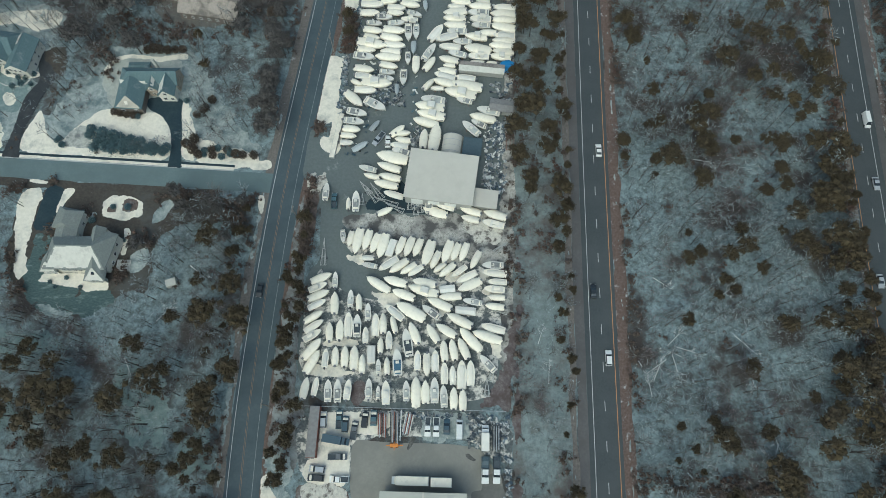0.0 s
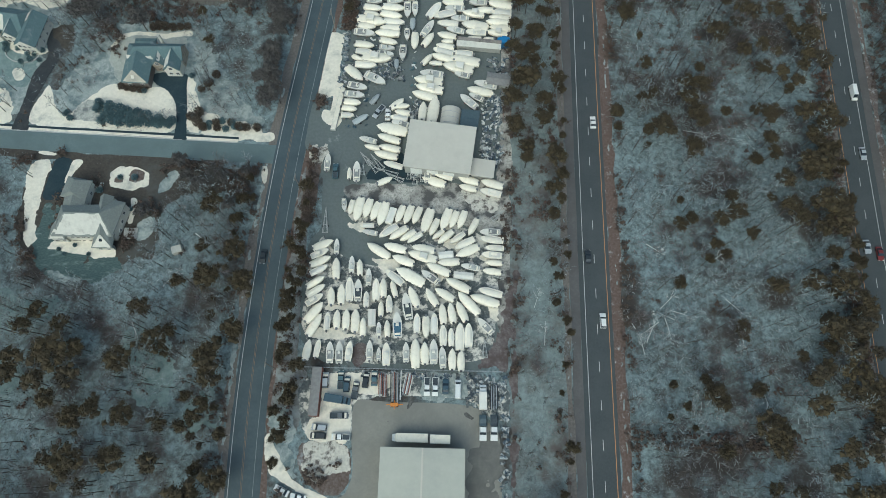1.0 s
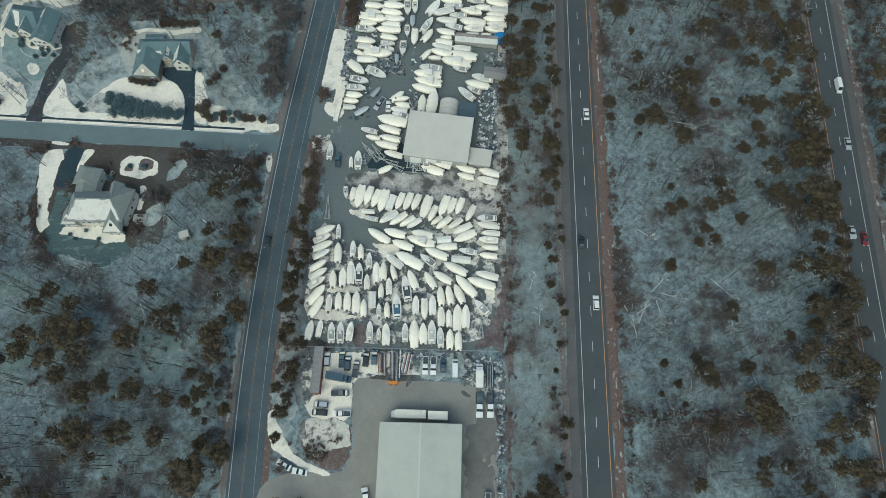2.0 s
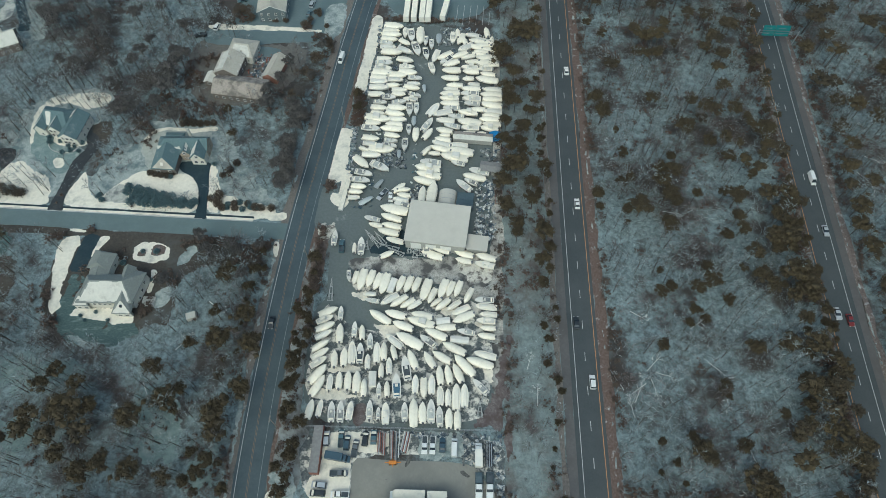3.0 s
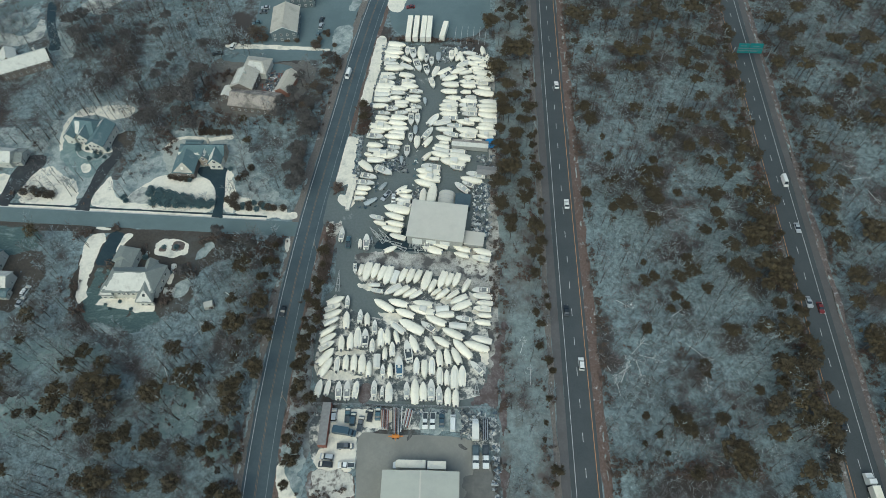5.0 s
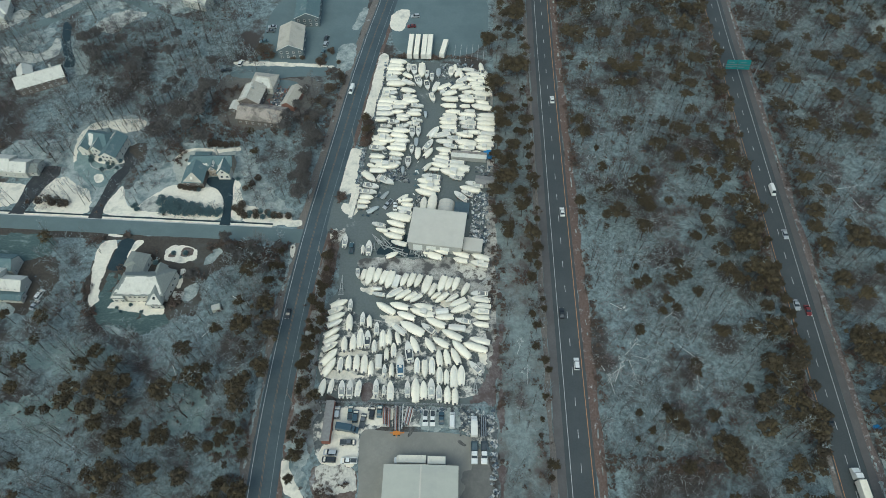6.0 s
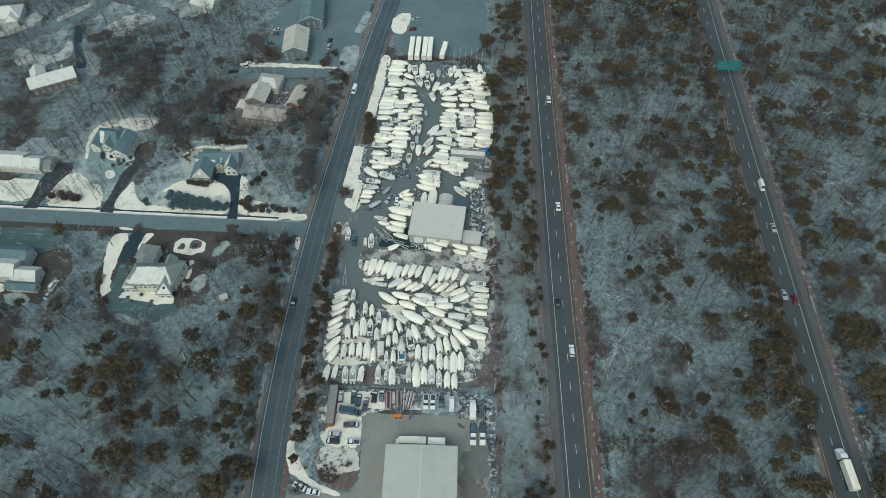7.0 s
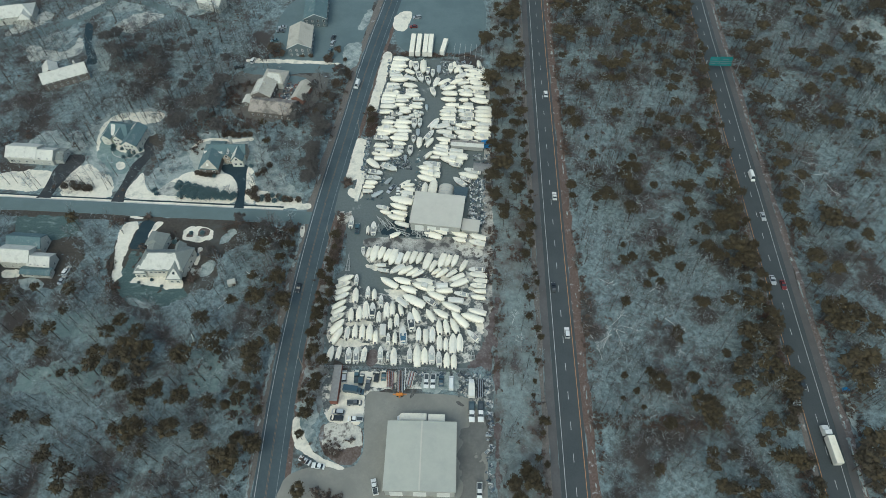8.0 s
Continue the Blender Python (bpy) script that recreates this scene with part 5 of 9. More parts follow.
h = root("lean_to", pose(15.5, 117.5, 0, 0, 0, -8), "small grey-green lean-to shed", "shed")
block(h, -4.0, 4.0, -2.2, 2.2, 2.6, 3.1, "x", "container", "hall_wall", 0, 0.15, False)

h = root("warehouse", pose(-6.7, -20.0, 0), "big shed with pale green-grey metal roof", "warehouse")
bm = bmesh.new()
box(bm, -11.8, 11.8, -11.5, 11.5, 0, 6.9)
part("wall", bm, M["hall_wall"], h)
bm = bmesh.new()
gable(bm, -11.9, 11.9, -11.6, 11.9, 7.1, 7.9, "y", 0, 0.3, 0.25)
part("roof", bm, M["shed_roof"], h)
bm = bmesh.new()
box(bm, -0.25, 0.25, -11.9, 12.2, 7.9, 7.98)
part("ridge_cap", bm, M["hall_roof"], h)
for x in (-8, 0, 8):
    bm = bmesh.new()
    box(bm, x - 2.2, x + 2.2, -11.62, -11.5, 0.1, 4.6)
    part("door", bm, M["trim_white"], h)

h = root("long_container", pose(-39.8, 7.8, 0, 0, 0, -1), "long grey-roofed container with rusty red ends", "container")
bm = bmesh.new()
box(bm, -1.45, 1.45, -7.3, 7.3, 0.1, 2.9)
part("body", bm, M["rust"], h)
bm = bmesh.new()
box(bm, -1.5, 1.35, -7.2, 7.3, 2.9, 3.0)
part("roof", bm, M["container"], h)
for y in range(-7, 8):
    bm = bmesh.new()
    box(bm, -1.5, 1.35, y - 0.05, y + 0.05, 3.0, 3.05)
    part("rib", bm, M["container"], h)


# ---- boats ----
def half_beam(s, full=0.62):
    """Half the beam along the boat, 0 at the transom to 1 at the bow, as a share of the widest."""
    if s < 0.45:
        return 0.84 + 0.16 * math.sin(s / 0.45 * math.pi / 2)
    return max(0.0, (1 - ((s - 0.45) / 0.55) ** (2.4 if full > 0.6 else 1.8))) ** 0.72


STATIONS = (0.0, 0.12, 0.28, 0.45, 0.6, 0.72, 0.82, 0.9, 0.96, 0.995)


def hull_mesh(L, B, low=0.45, sheer=1.75):
    bm, rings = bmesh.new(), []
    for s in STATIONS:
        w, x = B / 2 * max(0.02, half_beam(s)), (s - 0.5) * L
        zs, zk = sheer + 0.28 * s * s, low + 0.75 * max(0, s - 0.6) ** 1.4
        zc = zk + (zs - zk) * 0.42
        rings.append([(x, w, zs), (x, w * 0.82, zc), (x, 0, zk), (x, -w * 0.82, zc), (x, -w, zs)])
    return loft(bm, rings)


def cover_mesh(L, B, sheer, ridge, peak_at=0.45, skirt=0.55, seed=0):
    """A tent of film over the boat, puckered along its sheer and drawn in over the stern."""
    rnd = random.Random(seed)
    bm, rings = bmesh.new(), []
    for s, draw in ((-0.035, 0.78), (-0.02, 0.93), (0.0, 1.0), *((k, 1.0) for k in (0.06, 0.12, 0.2, 0.28, 0.36, 0.45, 0.53, 0.6, 0.66, 0.72, 0.78, 0.83, 0.88, 0.92, 0.96, 0.995, 1.02))):
        ss = min(max(0.0, s), 0.995)
        w, x = (B / 2 * max(0.03, half_beam(ss)) * 1.03 * draw + 0.02) * (0.4 if s > 1 else 1.0), (s - 0.5) * L * 1.01
        zs = sheer + 0.28 * ss * ss
        top = zs + 0.12 + (ridge - sheer) * math.exp(-((ss - peak_at) / 0.36) ** 2) * rnd.uniform(0.92, 1.05) * draw
        d, puck = rnd.uniform(-0.04, 0.04), [w * rnd.uniform(0.93 if s < 0.1 else 0.96, 1.04) for _ in range(2)]
        sag = [zs + (top - zs) * rnd.uniform(0.54, 0.68) for _ in range(2)]
        rings.append([(x, puck[0] * 0.95, zs - skirt * draw), (x, puck[0], zs), (x, w * 0.7 + d, sag[0]), (x, d, top), (x, -w * 0.7 + d, sag[1]), (x, -puck[1], zs), (x, -puck[1] * 0.95, zs - skirt * draw)])
    loft(bm, rings)
    for f in bm.faces:
        f.smooth = len(f.verts) == 4 and min(abs(v.co.y) for v in f.verts) < B * 0.5 * 0.7 and max(v.co.z for v in f.verts) - min(v.co.z for v in f.verts) < skirt * 0.9
    return bm


def ring_deck(L, B, sheer):
    """The flat deck inside the gunwales, drawn in a little."""
    pts = [((s - 0.5) * L * 0.97, B / 2 * half_beam(s) * 0.9, sheer + 0.28 * s * s) for s in STATIONS[:-1]]
    bm = bmesh.new()
    a = [bm.verts.new((x, y, z + 0.015)) for x, y, z in pts]
    b = [bm.verts.new((x, -y, z + 0.015)) for x, y, z in pts]
    c = [bm.verts.new((x, y, z - 0.05)) for x, y, z in pts]
    d = [bm.verts.new((x, -y, z - 0.05)) for x, y, z in pts]
    for k in range(len(pts) - 1):
        bm.faces.new((a[k], a[k + 1], b[k + 1], b[k]))
        bm.faces.new((c[k], c[k + 1], a[k + 1], a[k]))
        bm.faces.new((d[k], b[k], b[k + 1], d[k + 1]))
    return bm


def outboard_mesh(L, B, z, wrapped):
    bm = bmesh.new()
    w = 0.26 if not wrapped else 0.36
    loft(bm, [[(-L / 2 - 0.75 + dx, y * k, zz) for y, dx in ((-w, 0.12), (-w, 0.75), (w, 0.75), (w, 0.12))] for zz, k in ((z - 1.0, 0.3), (z - 0.25, 0.4), (z - 0.15, 1.0), (z + 0.35, 0.95), (z + 0.55, 0.6))])
    return bm


def add_supports(b, L):
    for s in (-0.28, 0.2):
        bm = bmesh.new()
        for k in range(2):
            box(bm, s * L - 0.14, s * L + 0.14, -0.45, 0.45, k * 0.3, k * 0.3 + 0.27)
        box(bm, s * L - 0.1, s * L + 0.1, -0.3, 0.3, 0.6, 0.95)
        part("keel_block", bm, M["timber"], b)
    for s, side in ((-0.3, 1), (-0.3, -1), (0.12, 1), (0.12, -1)):
        bm = bmesh.new()
        y = side * L * 0.13
        for a in (0, 2.1, 4.2):
            foot = Vector((s * L + 0.3 * math.cos(a), y + 0.3 * math.sin(a), 0))
            head = Vector((s * L, y * 0.92, 1.0))
            loft(bm, [[tuple(p + Vector(o)) for o in ((-0.025, -0.025, 0), (0.025, -0.025, 0), (0.025, 0.025, 0), (-0.025, 0.025, 0))] for p in (foot, head)])
        box(bm, s * L - 0.12, s * L + 0.12, y * 0.92 - 0.1, y * 0.92 + 0.1, 1.0, 1.06)
        part("jack_stand", bm, M["rust"], b)


def covered_boat(L, v):
    B = L * (0.355, 0.34)[v % 2] + 0.15
    b = root("covered_boat", pose(0, 0, 0), "pale motor boat under a fitted cream canvas cover", "boat", "boats laid up in the yard")
    part("hull", hull_mesh(L, B), M["gelcoat"], b)
    part("deck", ring_deck(L, B, 1.75), M["wrap"], b)
    bm = bmesh.new()
    rings = []
    for s in (0.05, 0.2, 0.38, 0.55, 0.7, 0.8):
        w, x, z = B / 2 * half_beam(s) * 0.74, (s - 0.5) * L, 1.76 + 0.28 * s * s
        up = 0.22 + 0.3 * math.exp(-((s - 0.45) / 0.2) ** 2)
        rings.append([(x, w, z), (x, w * 0.55, z + up * 0.8), (x, 0, z + up), (x, -w * 0.55, z + up * 0.8), (x, -w, z)])
    loft(bm, rings)
    part("canvas_cover", bm, M["cream_canvas"] if v % 2 else M["pale_canvas"], b, "cream canvas over the cockpit")
    part("outboard", outboard_mesh(L, B, 1.75, False), M["outboard"], b)
    add_supports(b, L)
    return b


def wrapped_boat(L, v):
    if v in (3, 5) and L < 9:
        return covered_boat(L, v // 2)
    if v == 1 and L < 8:
        return topped_boat(L, v)
    B = L * (0.37, 0.345, 0.385)[v % 3] + 0.15
    b = root("wrapped_boat", pose(0, 0, 0), "motor boat shrink-wrapped in white film on stands", "boat", "boats laid up in the yard")
    part("hull", hull_mesh(L, B), M["antifoul"], b)
    part("shrink_wrap", cover_mesh(L, B, 1.7, (2.1, 2.3, 2.0)[v % 3] + L * 0.025, (0.4, 0.5, 0.34)[v % 3], (0.6, 0.75, 0.5)[v % 3], v), M["wrap"], b)
    part("outboard", outboard_mesh(L, B, 1.75, True), M["wrap"] if v % 2 else M["outboard"], b)
    add_supports(b, L)
    return b


def topped_boat(L, v):
    B = L * 0.36 + 0.15
    b = root("covered_boat", pose(0, 0, 0), "pale fishing boat with canvas top over its console", "boat", "boats laid up in the yard")
    part("hull", hull_mesh(L, B), M["gelcoat"], b)
    part("deck", ring_deck(L, B, 1.75), M["wrap"], b)
    bm = bmesh.new()
    loft(bm, [[(x * L, w * B, 1.79), (x * L, -w * B, 1.79), (x * L, -w * B, 1.88), (x * L, w * B, 1.88)] for x, w in ((-0.43, 0.3), (-0.15, 0.36), (0.1, 0.36), (0.24, 0.24))])
    part("cockpit", bm, M["pale_canvas"], b)
    bm = bmesh.new()
    loft(bm, [[(x * L, w * B, z), (x * L, 0, z + 0.12), (x * L, -w * B, z), (x * L, 0, z - 0.05)] for x, w, z in ((-0.24, 0.25, 3.3), (-0.1, 0.27, 3.4), (0.04, 0.24, 3.35))])
    part("canvas_top", bm, M["cream_canvas"], b, "cream canvas top on a frame")
    for sx, sy in ((-0.22, -0.22), (-0.22, 0.22), (0.02, -0.2), (0.02, 0.2)):
        bm = bmesh.new()
        box(bm, sx * L - 0.03, sx * L + 0.03, sy * B - 0.03, sy * B + 0.03, 1.85, 3.3)
        part("strut", bm, M["steel"], b)
    bm = bmesh.new()
    loft(bm, [[(x * L, w * B, z) for x, w in ((-0.08, -0.14), (0.04, -0.11), (0.04, 0.11), (-0.08, 0.14))] for z in (1.85, 2.7)])
    part("console", bm, M["gelcoat"], b)
    part("outboard", outboard_mesh(L, B, 1.75, False), M["outboard"], b)
    add_supports(b, L)
    return b


def cabin_boat(L, v):
    B = L * 0.355 + 0.15
    b = root("cabin_boat", pose(0, 0, 0), "white cabin cruiser wrapped over a raised top", "boat", "boats laid up in the yard")
    part("hull", hull_mesh(L, B), M["antifoul"], b)
    part("shrink_wrap", cover_mesh(L, B, 1.7, 2.3, 0.6, 0.7, 9 + v), M["wrap"], b)
    bm = bmesh.new()
    loft(bm, [[(L * a, B * w, z) for a, w in ((-0.2, -0.3), (0.08, -0.26), (0.08, 0.26), (-0.2, 0.3))] for z, _ in ((1.9, 0), (3.35, 0))] + [[(L * a, B * w, 3.5) for a, w in ((-0.18, -0.25), (0.06, -0.22), (0.06, 0.22), (-0.18, 0.25))]])
    part("wrapped_top", bm, M["gelcoat"], b)
    part("outboard", outboard_mesh(L, B, 1.75, False), M["outboard"], b)
    add_supports(b, L)
    return b


def open_boat(L, v, middle=None, label="open motor boat with pale hull and bare cockpit"):
    B = L * (0.35, 0.37)[v % 2]
    b = root("open_boat", pose(0, 0, 0), label, "boat", "boats laid up in the yard")
    part("hull", hull_mesh(L, B), M["gelcoat"], b)
    part("deck", ring_deck(L, B, 1.75), M["gelcoat"], b)
    # raised slab, not a well; on odd variants its darker grey paints the shade
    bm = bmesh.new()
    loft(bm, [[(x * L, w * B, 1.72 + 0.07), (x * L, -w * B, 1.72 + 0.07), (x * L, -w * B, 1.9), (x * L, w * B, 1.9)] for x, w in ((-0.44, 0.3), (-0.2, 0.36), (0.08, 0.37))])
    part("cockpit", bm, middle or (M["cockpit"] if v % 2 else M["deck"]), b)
    bm = bmesh.new()
    loft(bm, [[(x * L, w * B, z) for x, w in ((-0.06, -0.18), (0.07, -0.14), (0.07, 0.14), (-0.06, 0.18))] for z in (1.85, 2.6)])
    part("console", bm, M["gelcoat"], b)
    bm = bmesh.new()
    loft(bm, [[(0.07 * L + 0.02, -0.15 * B, 2.2), (0.07 * L + 0.06, -0.15 * B, 2.2), (0.07 * L + 0.06, 0.15 * B, 2.2), (0.07 * L + 0.02, 0.15 * B, 2.2)],
              [(0.03 * L, -0.13 * B, 2.95), (0.03 * L + 0.04, -0.13 * B, 2.95), (0.03 * L + 0.04, 0.13 * B, 2.95), (0.03 * L, 0.13 * B, 2.95)]])
    part("windscreen", bm, M["glass"], b)
    bm = bmesh.new()
    box(bm, -0.4 * L, -0.32 * L, -0.3 * B, 0.3 * B, 1.85, 2.15, 0.04)
    part("seat", bm, M["wrap"], b)
    part("outboard", outboard_mesh(L, B, 1.75, False), M["outboard"], b)
    add_supports(b, L)
    return b


def pontoon_boat(L, v):
    b = root("pontoon_boat", pose(0, 0, 0), "rectangular pontoon boat under a pale cover", "boat", "boats laid up in the yard")
    B = 2.5
    for side in (-1, 1):
        bm = bmesh.new()
        loft(bm, [[(x * L, side * 0.85 + r * math.cos(a), 0.75 + r * math.sin(a)) for a in (6.283 * k / 8 for k in range(8))] for x, r in ((-0.48, 0.3), (0.4, 0.32), (0.5, 0.08))])
        part("float", bm, M["steel"], b)
    bm = bmesh.new()
    box(bm, -L / 2, L / 2 * 0.97, -B / 2, B / 2, 1.05, 1.2)
    part("deck", bm, M["gelcoat"], b)
    bm = bmesh.new()
    loft(bm, [[(x * L, y * B, z) for y, z in ((-0.48, 1.2), (-0.46, 1.8), (0, 2.05), (0.46, 1.8), (0.48, 1.2))] for x in (-0.46, -0.2, 0.1, 0.44)])
    part("cover", bm, M["gelcoat"], b)
    bm = bmesh.new()
    for s in (-0.28, 0.2):
        box(bm, s * L - 0.15, s * L + 0.15, -1.2, 1.2, 0, 0.45)
    part("cradle", bm, M["timber"], b)
    return b


def small_boat(L, v):
    b = root("small_boat", pose(0, 0, 0), "small grey aluminium boat on a trailer", "boat", "small boats in the yard")
    B = L * 0.36
    part("hull", hull_mesh(L, B, 0.5, 1.1), M["grey_boat"], b)
    part("cover", cover_mesh(L, B, 1.1, 1.4, 0.45, 0.12, v), M["grey_boat"], b)
    add_trailer(b, L, B)
    return b


def add_trailer(b, L, B):
    bm = bmesh.new()
    for side in (-1, 1):
        loft(bm, [[(-L * 0.42, side * B * 0.42 + o, z), (-L * 0.42, side * B * 0.42 + o + 0.16 * side, z)] [::side] + [(-L * 0.42, side * B * 0.42 + 0.16 * side + o, z + 0.1), (-L * 0.42, side * B * 0.42 + o, z + 0.1)][::side]
                  for o, z in ((0, 0.45),)] + [[(L * 0.58, 0.0, 0.45), (L * 0.58, 0.14, 0.45), (L * 0.58, 0.14, 0.55), (L * 0.58, 0.0, 0.55)]])
    for x in (-0.4, -0.1, 0.2):
        w = B * 0.42 * (1 - max(0, x + 0.42) * 0.9)
        box(bm, x * L - 0.07, x * L + 0.07, -w, w, 0.46, 0.54)
    for side in (-1, 1):
        box(bm, -L * 0.4, L * 0.2, side * B * 0.2 - 0.07, side * B * 0.2 + 0.07, 0.54, 0.62)
    box(bm, L * 0.2, L * 0.6, -0.06, 0.06, 0.46, 0.56)
    part("frame", bm, M["kerb"], b)
    for side in (-1, 1):
        bm = bmesh.new()
        c = bmesh.ops.create_cone(bm, cap_ends=True, segments=10, radius1=0.32, radius2=0.32, depth=0.2)["verts"]
        bmesh.ops.rotate(bm, verts=c, cent=(0, 0, 0), matrix=Matrix.Rotation(radians(90), 3, 'X'))
        bmesh.ops.translate(bm, verts=c, vec=(-L * 0.15, side * (B * 0.45 + 0.2), 0.32))
        part("wheel", bm, M["tyre"], b)


def boat_trailer(L, v):
    b = root("boat_trailer", pose(0, 0, 0), "empty galvanised boat trailer", "trailer", "empty trailers in the yard")
    add_trailer(b, L, 2.0)
    return b


BOAT_KINDS = {"w": wrapped_boat, "s": lambda L, v: wrapped_boat(L, v - v % 2), "k": cabin_boat, "o": open_boat, "p": pontoon_boat, "g": small_boat, "t": boat_trailer,
              "d": lambda L, v: open_boat(L, v, M["dark_cover"], "pale motor boat with a dark open cockpit"),
              "b": lambda L, v: open_boat(L, v, M["blue_cover"], "pale motor boat with slate blue cockpit cover")}
built = {}
berths = 0


def berth(kind, x, y, heading, length):
    """One boat at its place in the yard, bow towards heading."""
    global berths
    berths += 1
    length = round(length * 2) / 2
    v = (berths * 7 + berths // 5) % 7
    wide = 1.08 if y > 95 else 1.0
    m = pose(x, y, 0.1, 0, 0, heading) @ Matrix.Diagonal((1.02, wide, wide, 1))
    key = (kind, length, v)
    if key in built:
        copy_thing(built[key], m)
    else:
        built[key] = BOAT_KINDS[kind](length, v)
        built[key].matrix_basis = m


def lay_up_boats():
    berth("w", 4.0, 18.3, 91, 5.8)
    berth("w", 1.3, 18.7, 90, 6.0)
    berth("o", -1.7, 19.1, 94, 6.7)
    berth("o", -21.4, 19.6, 92, 4.1)
    berth("w", -19.1, 19.7, 93, 6.9)
    berth("o", -36.5, 19.8, 93, 6.4)
    berth("o", -33.6, 19.8, 93, 6.4)
    berth("w", -30.6, 20.3, 86, 6.0)
    berth("w", -10.1, 20.3, 92, 8.6)
    berth("w", -7.2, 20.3, 93, 6.6)
    berth("o", -13.0, 20.4, 93, 5.9)
    berth("w", -43.5, 20.5, 81, 6.0)
    berth("o", -24.3, 20.7, 92, 6.2)
    berth("o", -4.5, 20.8, 92, 7.7)
    berth("w", -40.4, 21.0, 82, 5.5)
    berth("w", 0.8, 25.4, 92, 5.6)
    berth("w", 3.5, 25.7, 90, 8.5)
    berth("w", -1.7, 26.0, 92, 6.4)
    berth("w", 6.2, 26.2, 91, 7.4)
    berth("o", -21.8, 27.4, 93, 4.6)
    berth("w", -19.2, 27.7, 93, 5.0)
    berth("w", -26.8, 28.1, 91, 5.4)
    berth("w", -7.1, 28.3, -88, 6.7)
    berth("w", -42.0, 28.4, 61, 7.5)
    berth("b", -16.1, 28.9, 95, 8.0)
    berth("o", 11.3, 29.2, 134, 6.4)
    berth("w", -38.1, 29.5, 89, 5.6)
    berth("w", -10.0, 29.6, 91, 6.0)
    berth("w", -4.6, 29.6, 91, 6.3)
    berth("w", -29.3, 30.0, 91, 6.9)
    berth("w", -35.1, 30.3, 91, 5.4)
    berth("w", -32.2, 30.3, 91, 6.1)
    berth("p", -24.2, 31.1, 92, 5.3)
    berth("w", -42.4, 32.4, 51, 7.6)
    berth("w", -2.0, 32.8, 96, 6.1)
    berth("w", 0.8, 33.2, 101, 6.2)
    berth("w", 3.9, 33.7, 115, 6.7)
    berth("w", -21.5, 33.9, 91, 4.7)
    berth("d", -13.3, 35.0, 101, 8.3)
    berth("w", -19.0, 35.6, 93, 5.5)
    berth("w", -42.7, 36.4, 34, 6.2)
    berth("w", 5.9, 36.6, 134, 8.3)
    berth("w", -26.3, 36.9, 92, 4.9)
    berth("w", 11.0, 37.5, 163, 8.5)
    berth("w", -37.5, 37.7, 93, 5.3)
    berth("w", -5.7, 38.1, 123, 5.8)
    berth("w", -11.4, 38.1, 114, 6.4)
    berth("w", -34.3, 38.4, 91, 5.8)
    berth("w", -1.6, 39.1, 150, 6.7)
    berth("w", -42.5, 39.3, 35, 6.7)
    berth("d", -29.1, 39.8, 92, 7.0)
    berth("w", -31.8, 40.1, 93, 7.5)
    berth("w", 12.9, 40.1, 167, 7.4)
    berth("w", -23.4, 40.2, 92, 6.9)
    berth("w", -17.8, 40.5, 107, 5.1)
    berth("w", -21.1, 40.8, 93, 5.9)
    berth("w", 2.5, 42.3, 154, 7.8)
    berth("w", -42.8, 42.3, 33, 5.8)
    berth("o", -26.0, 44.2, 92, 5.7)
    berth("w", -17.8, 44.3, 142, 6.8)
    berth("o", -6.4, 44.7, 145, 6.7)
    berth("w", -12.9, 44.9, 152, 9.7)
    berth("p", 4.3, 45.4, 176, 6.3)
    berth("w", -42.1, 46.2, 29, 6.0)
    berth("w", -36.6, 46.9, 93, 6.7)
    berth("w", 13.4, 47.0, 174, 5.6)
    berth("w", -29.0, 47.3, 95, 5.2)
    berth("w", -3.9, 47.4, 157, 7.5)
    berth("o", 6.5, 48.3, 170, 6.1)
    berth("o", -31.7, 48.3, 91, 5.3)
    berth("w", -41.8, 49.2, 25, 6.4)
    berth("w", -0.6, 49.8, -176, 6.6)
    berth("w", 14.0, 49.9, 178, 5.0)
    berth("w", -15.3, 50.1, 160, 7.1)
    berth("k", -9.1, 51.6, 165, 8.8)
    berth("w", -42.3, 51.8, 25, 6.0)
    berth("p", -1.5, 52.2, -172, 4.8)
    berth("w", 13.3, 52.5, 176, 6.4)
    berth("w", -23.5, 53.3, 149, 7.8)
    berth("w", 5.4, 53.6, -155, 7.3)
    berth("w", -8.9, 54.1, 170, 6.9)
    berth("w", -18.1, 54.3, 165, 7.0)
    berth("o", -37.0, 54.3, 92, 5.0)
    berth("w", -41.4, 54.8, 24, 6.3)
    berth("w", 14.2, 54.9, 178, 6.0)
    berth("w", 4.5, 56.2, -151, 7.2)
    berth("w", 13.3, 57.8, 174, 7.6)
    berth("w", -11.8, 57.8, -144, 5.3)
    berth("w", 2.2, 58.1, -142, 5.4)
    berth("w", -1.8, 58.3, -138, 5.9)
    berth("w", -14.1, 58.5, -144, 5.7)
    berth("w", -4.2, 59.1, -140, 4.7)
    berth("w", -17.2, 59.3, -143, 6.4)
    berth("o", -26.5, 59.3, 171, 5.2)
    berth("w", -20.5, 59.9, -145, 7.0)
    berth("o", 12.8, 60.4, -180, 6.7)
    berth("w", -27.6, 61.7, -178, 4.3)
    berth("s", -5.6, 61.6, -113, 5.8)
    berth("s", 7.2, 62.0, -116, 6.2)
    berth("s", -8.0, 63.7, -106, 8.4)
    berth("s", 0.8, 64.4, -109, 6.2)
    berth("s", -1.9, 64.4, -107, 7.4)
    berth("s", 3.5, 64.5, -109, 6.2)
    berth("p", -19.9, 65.4, -106, 5.8)
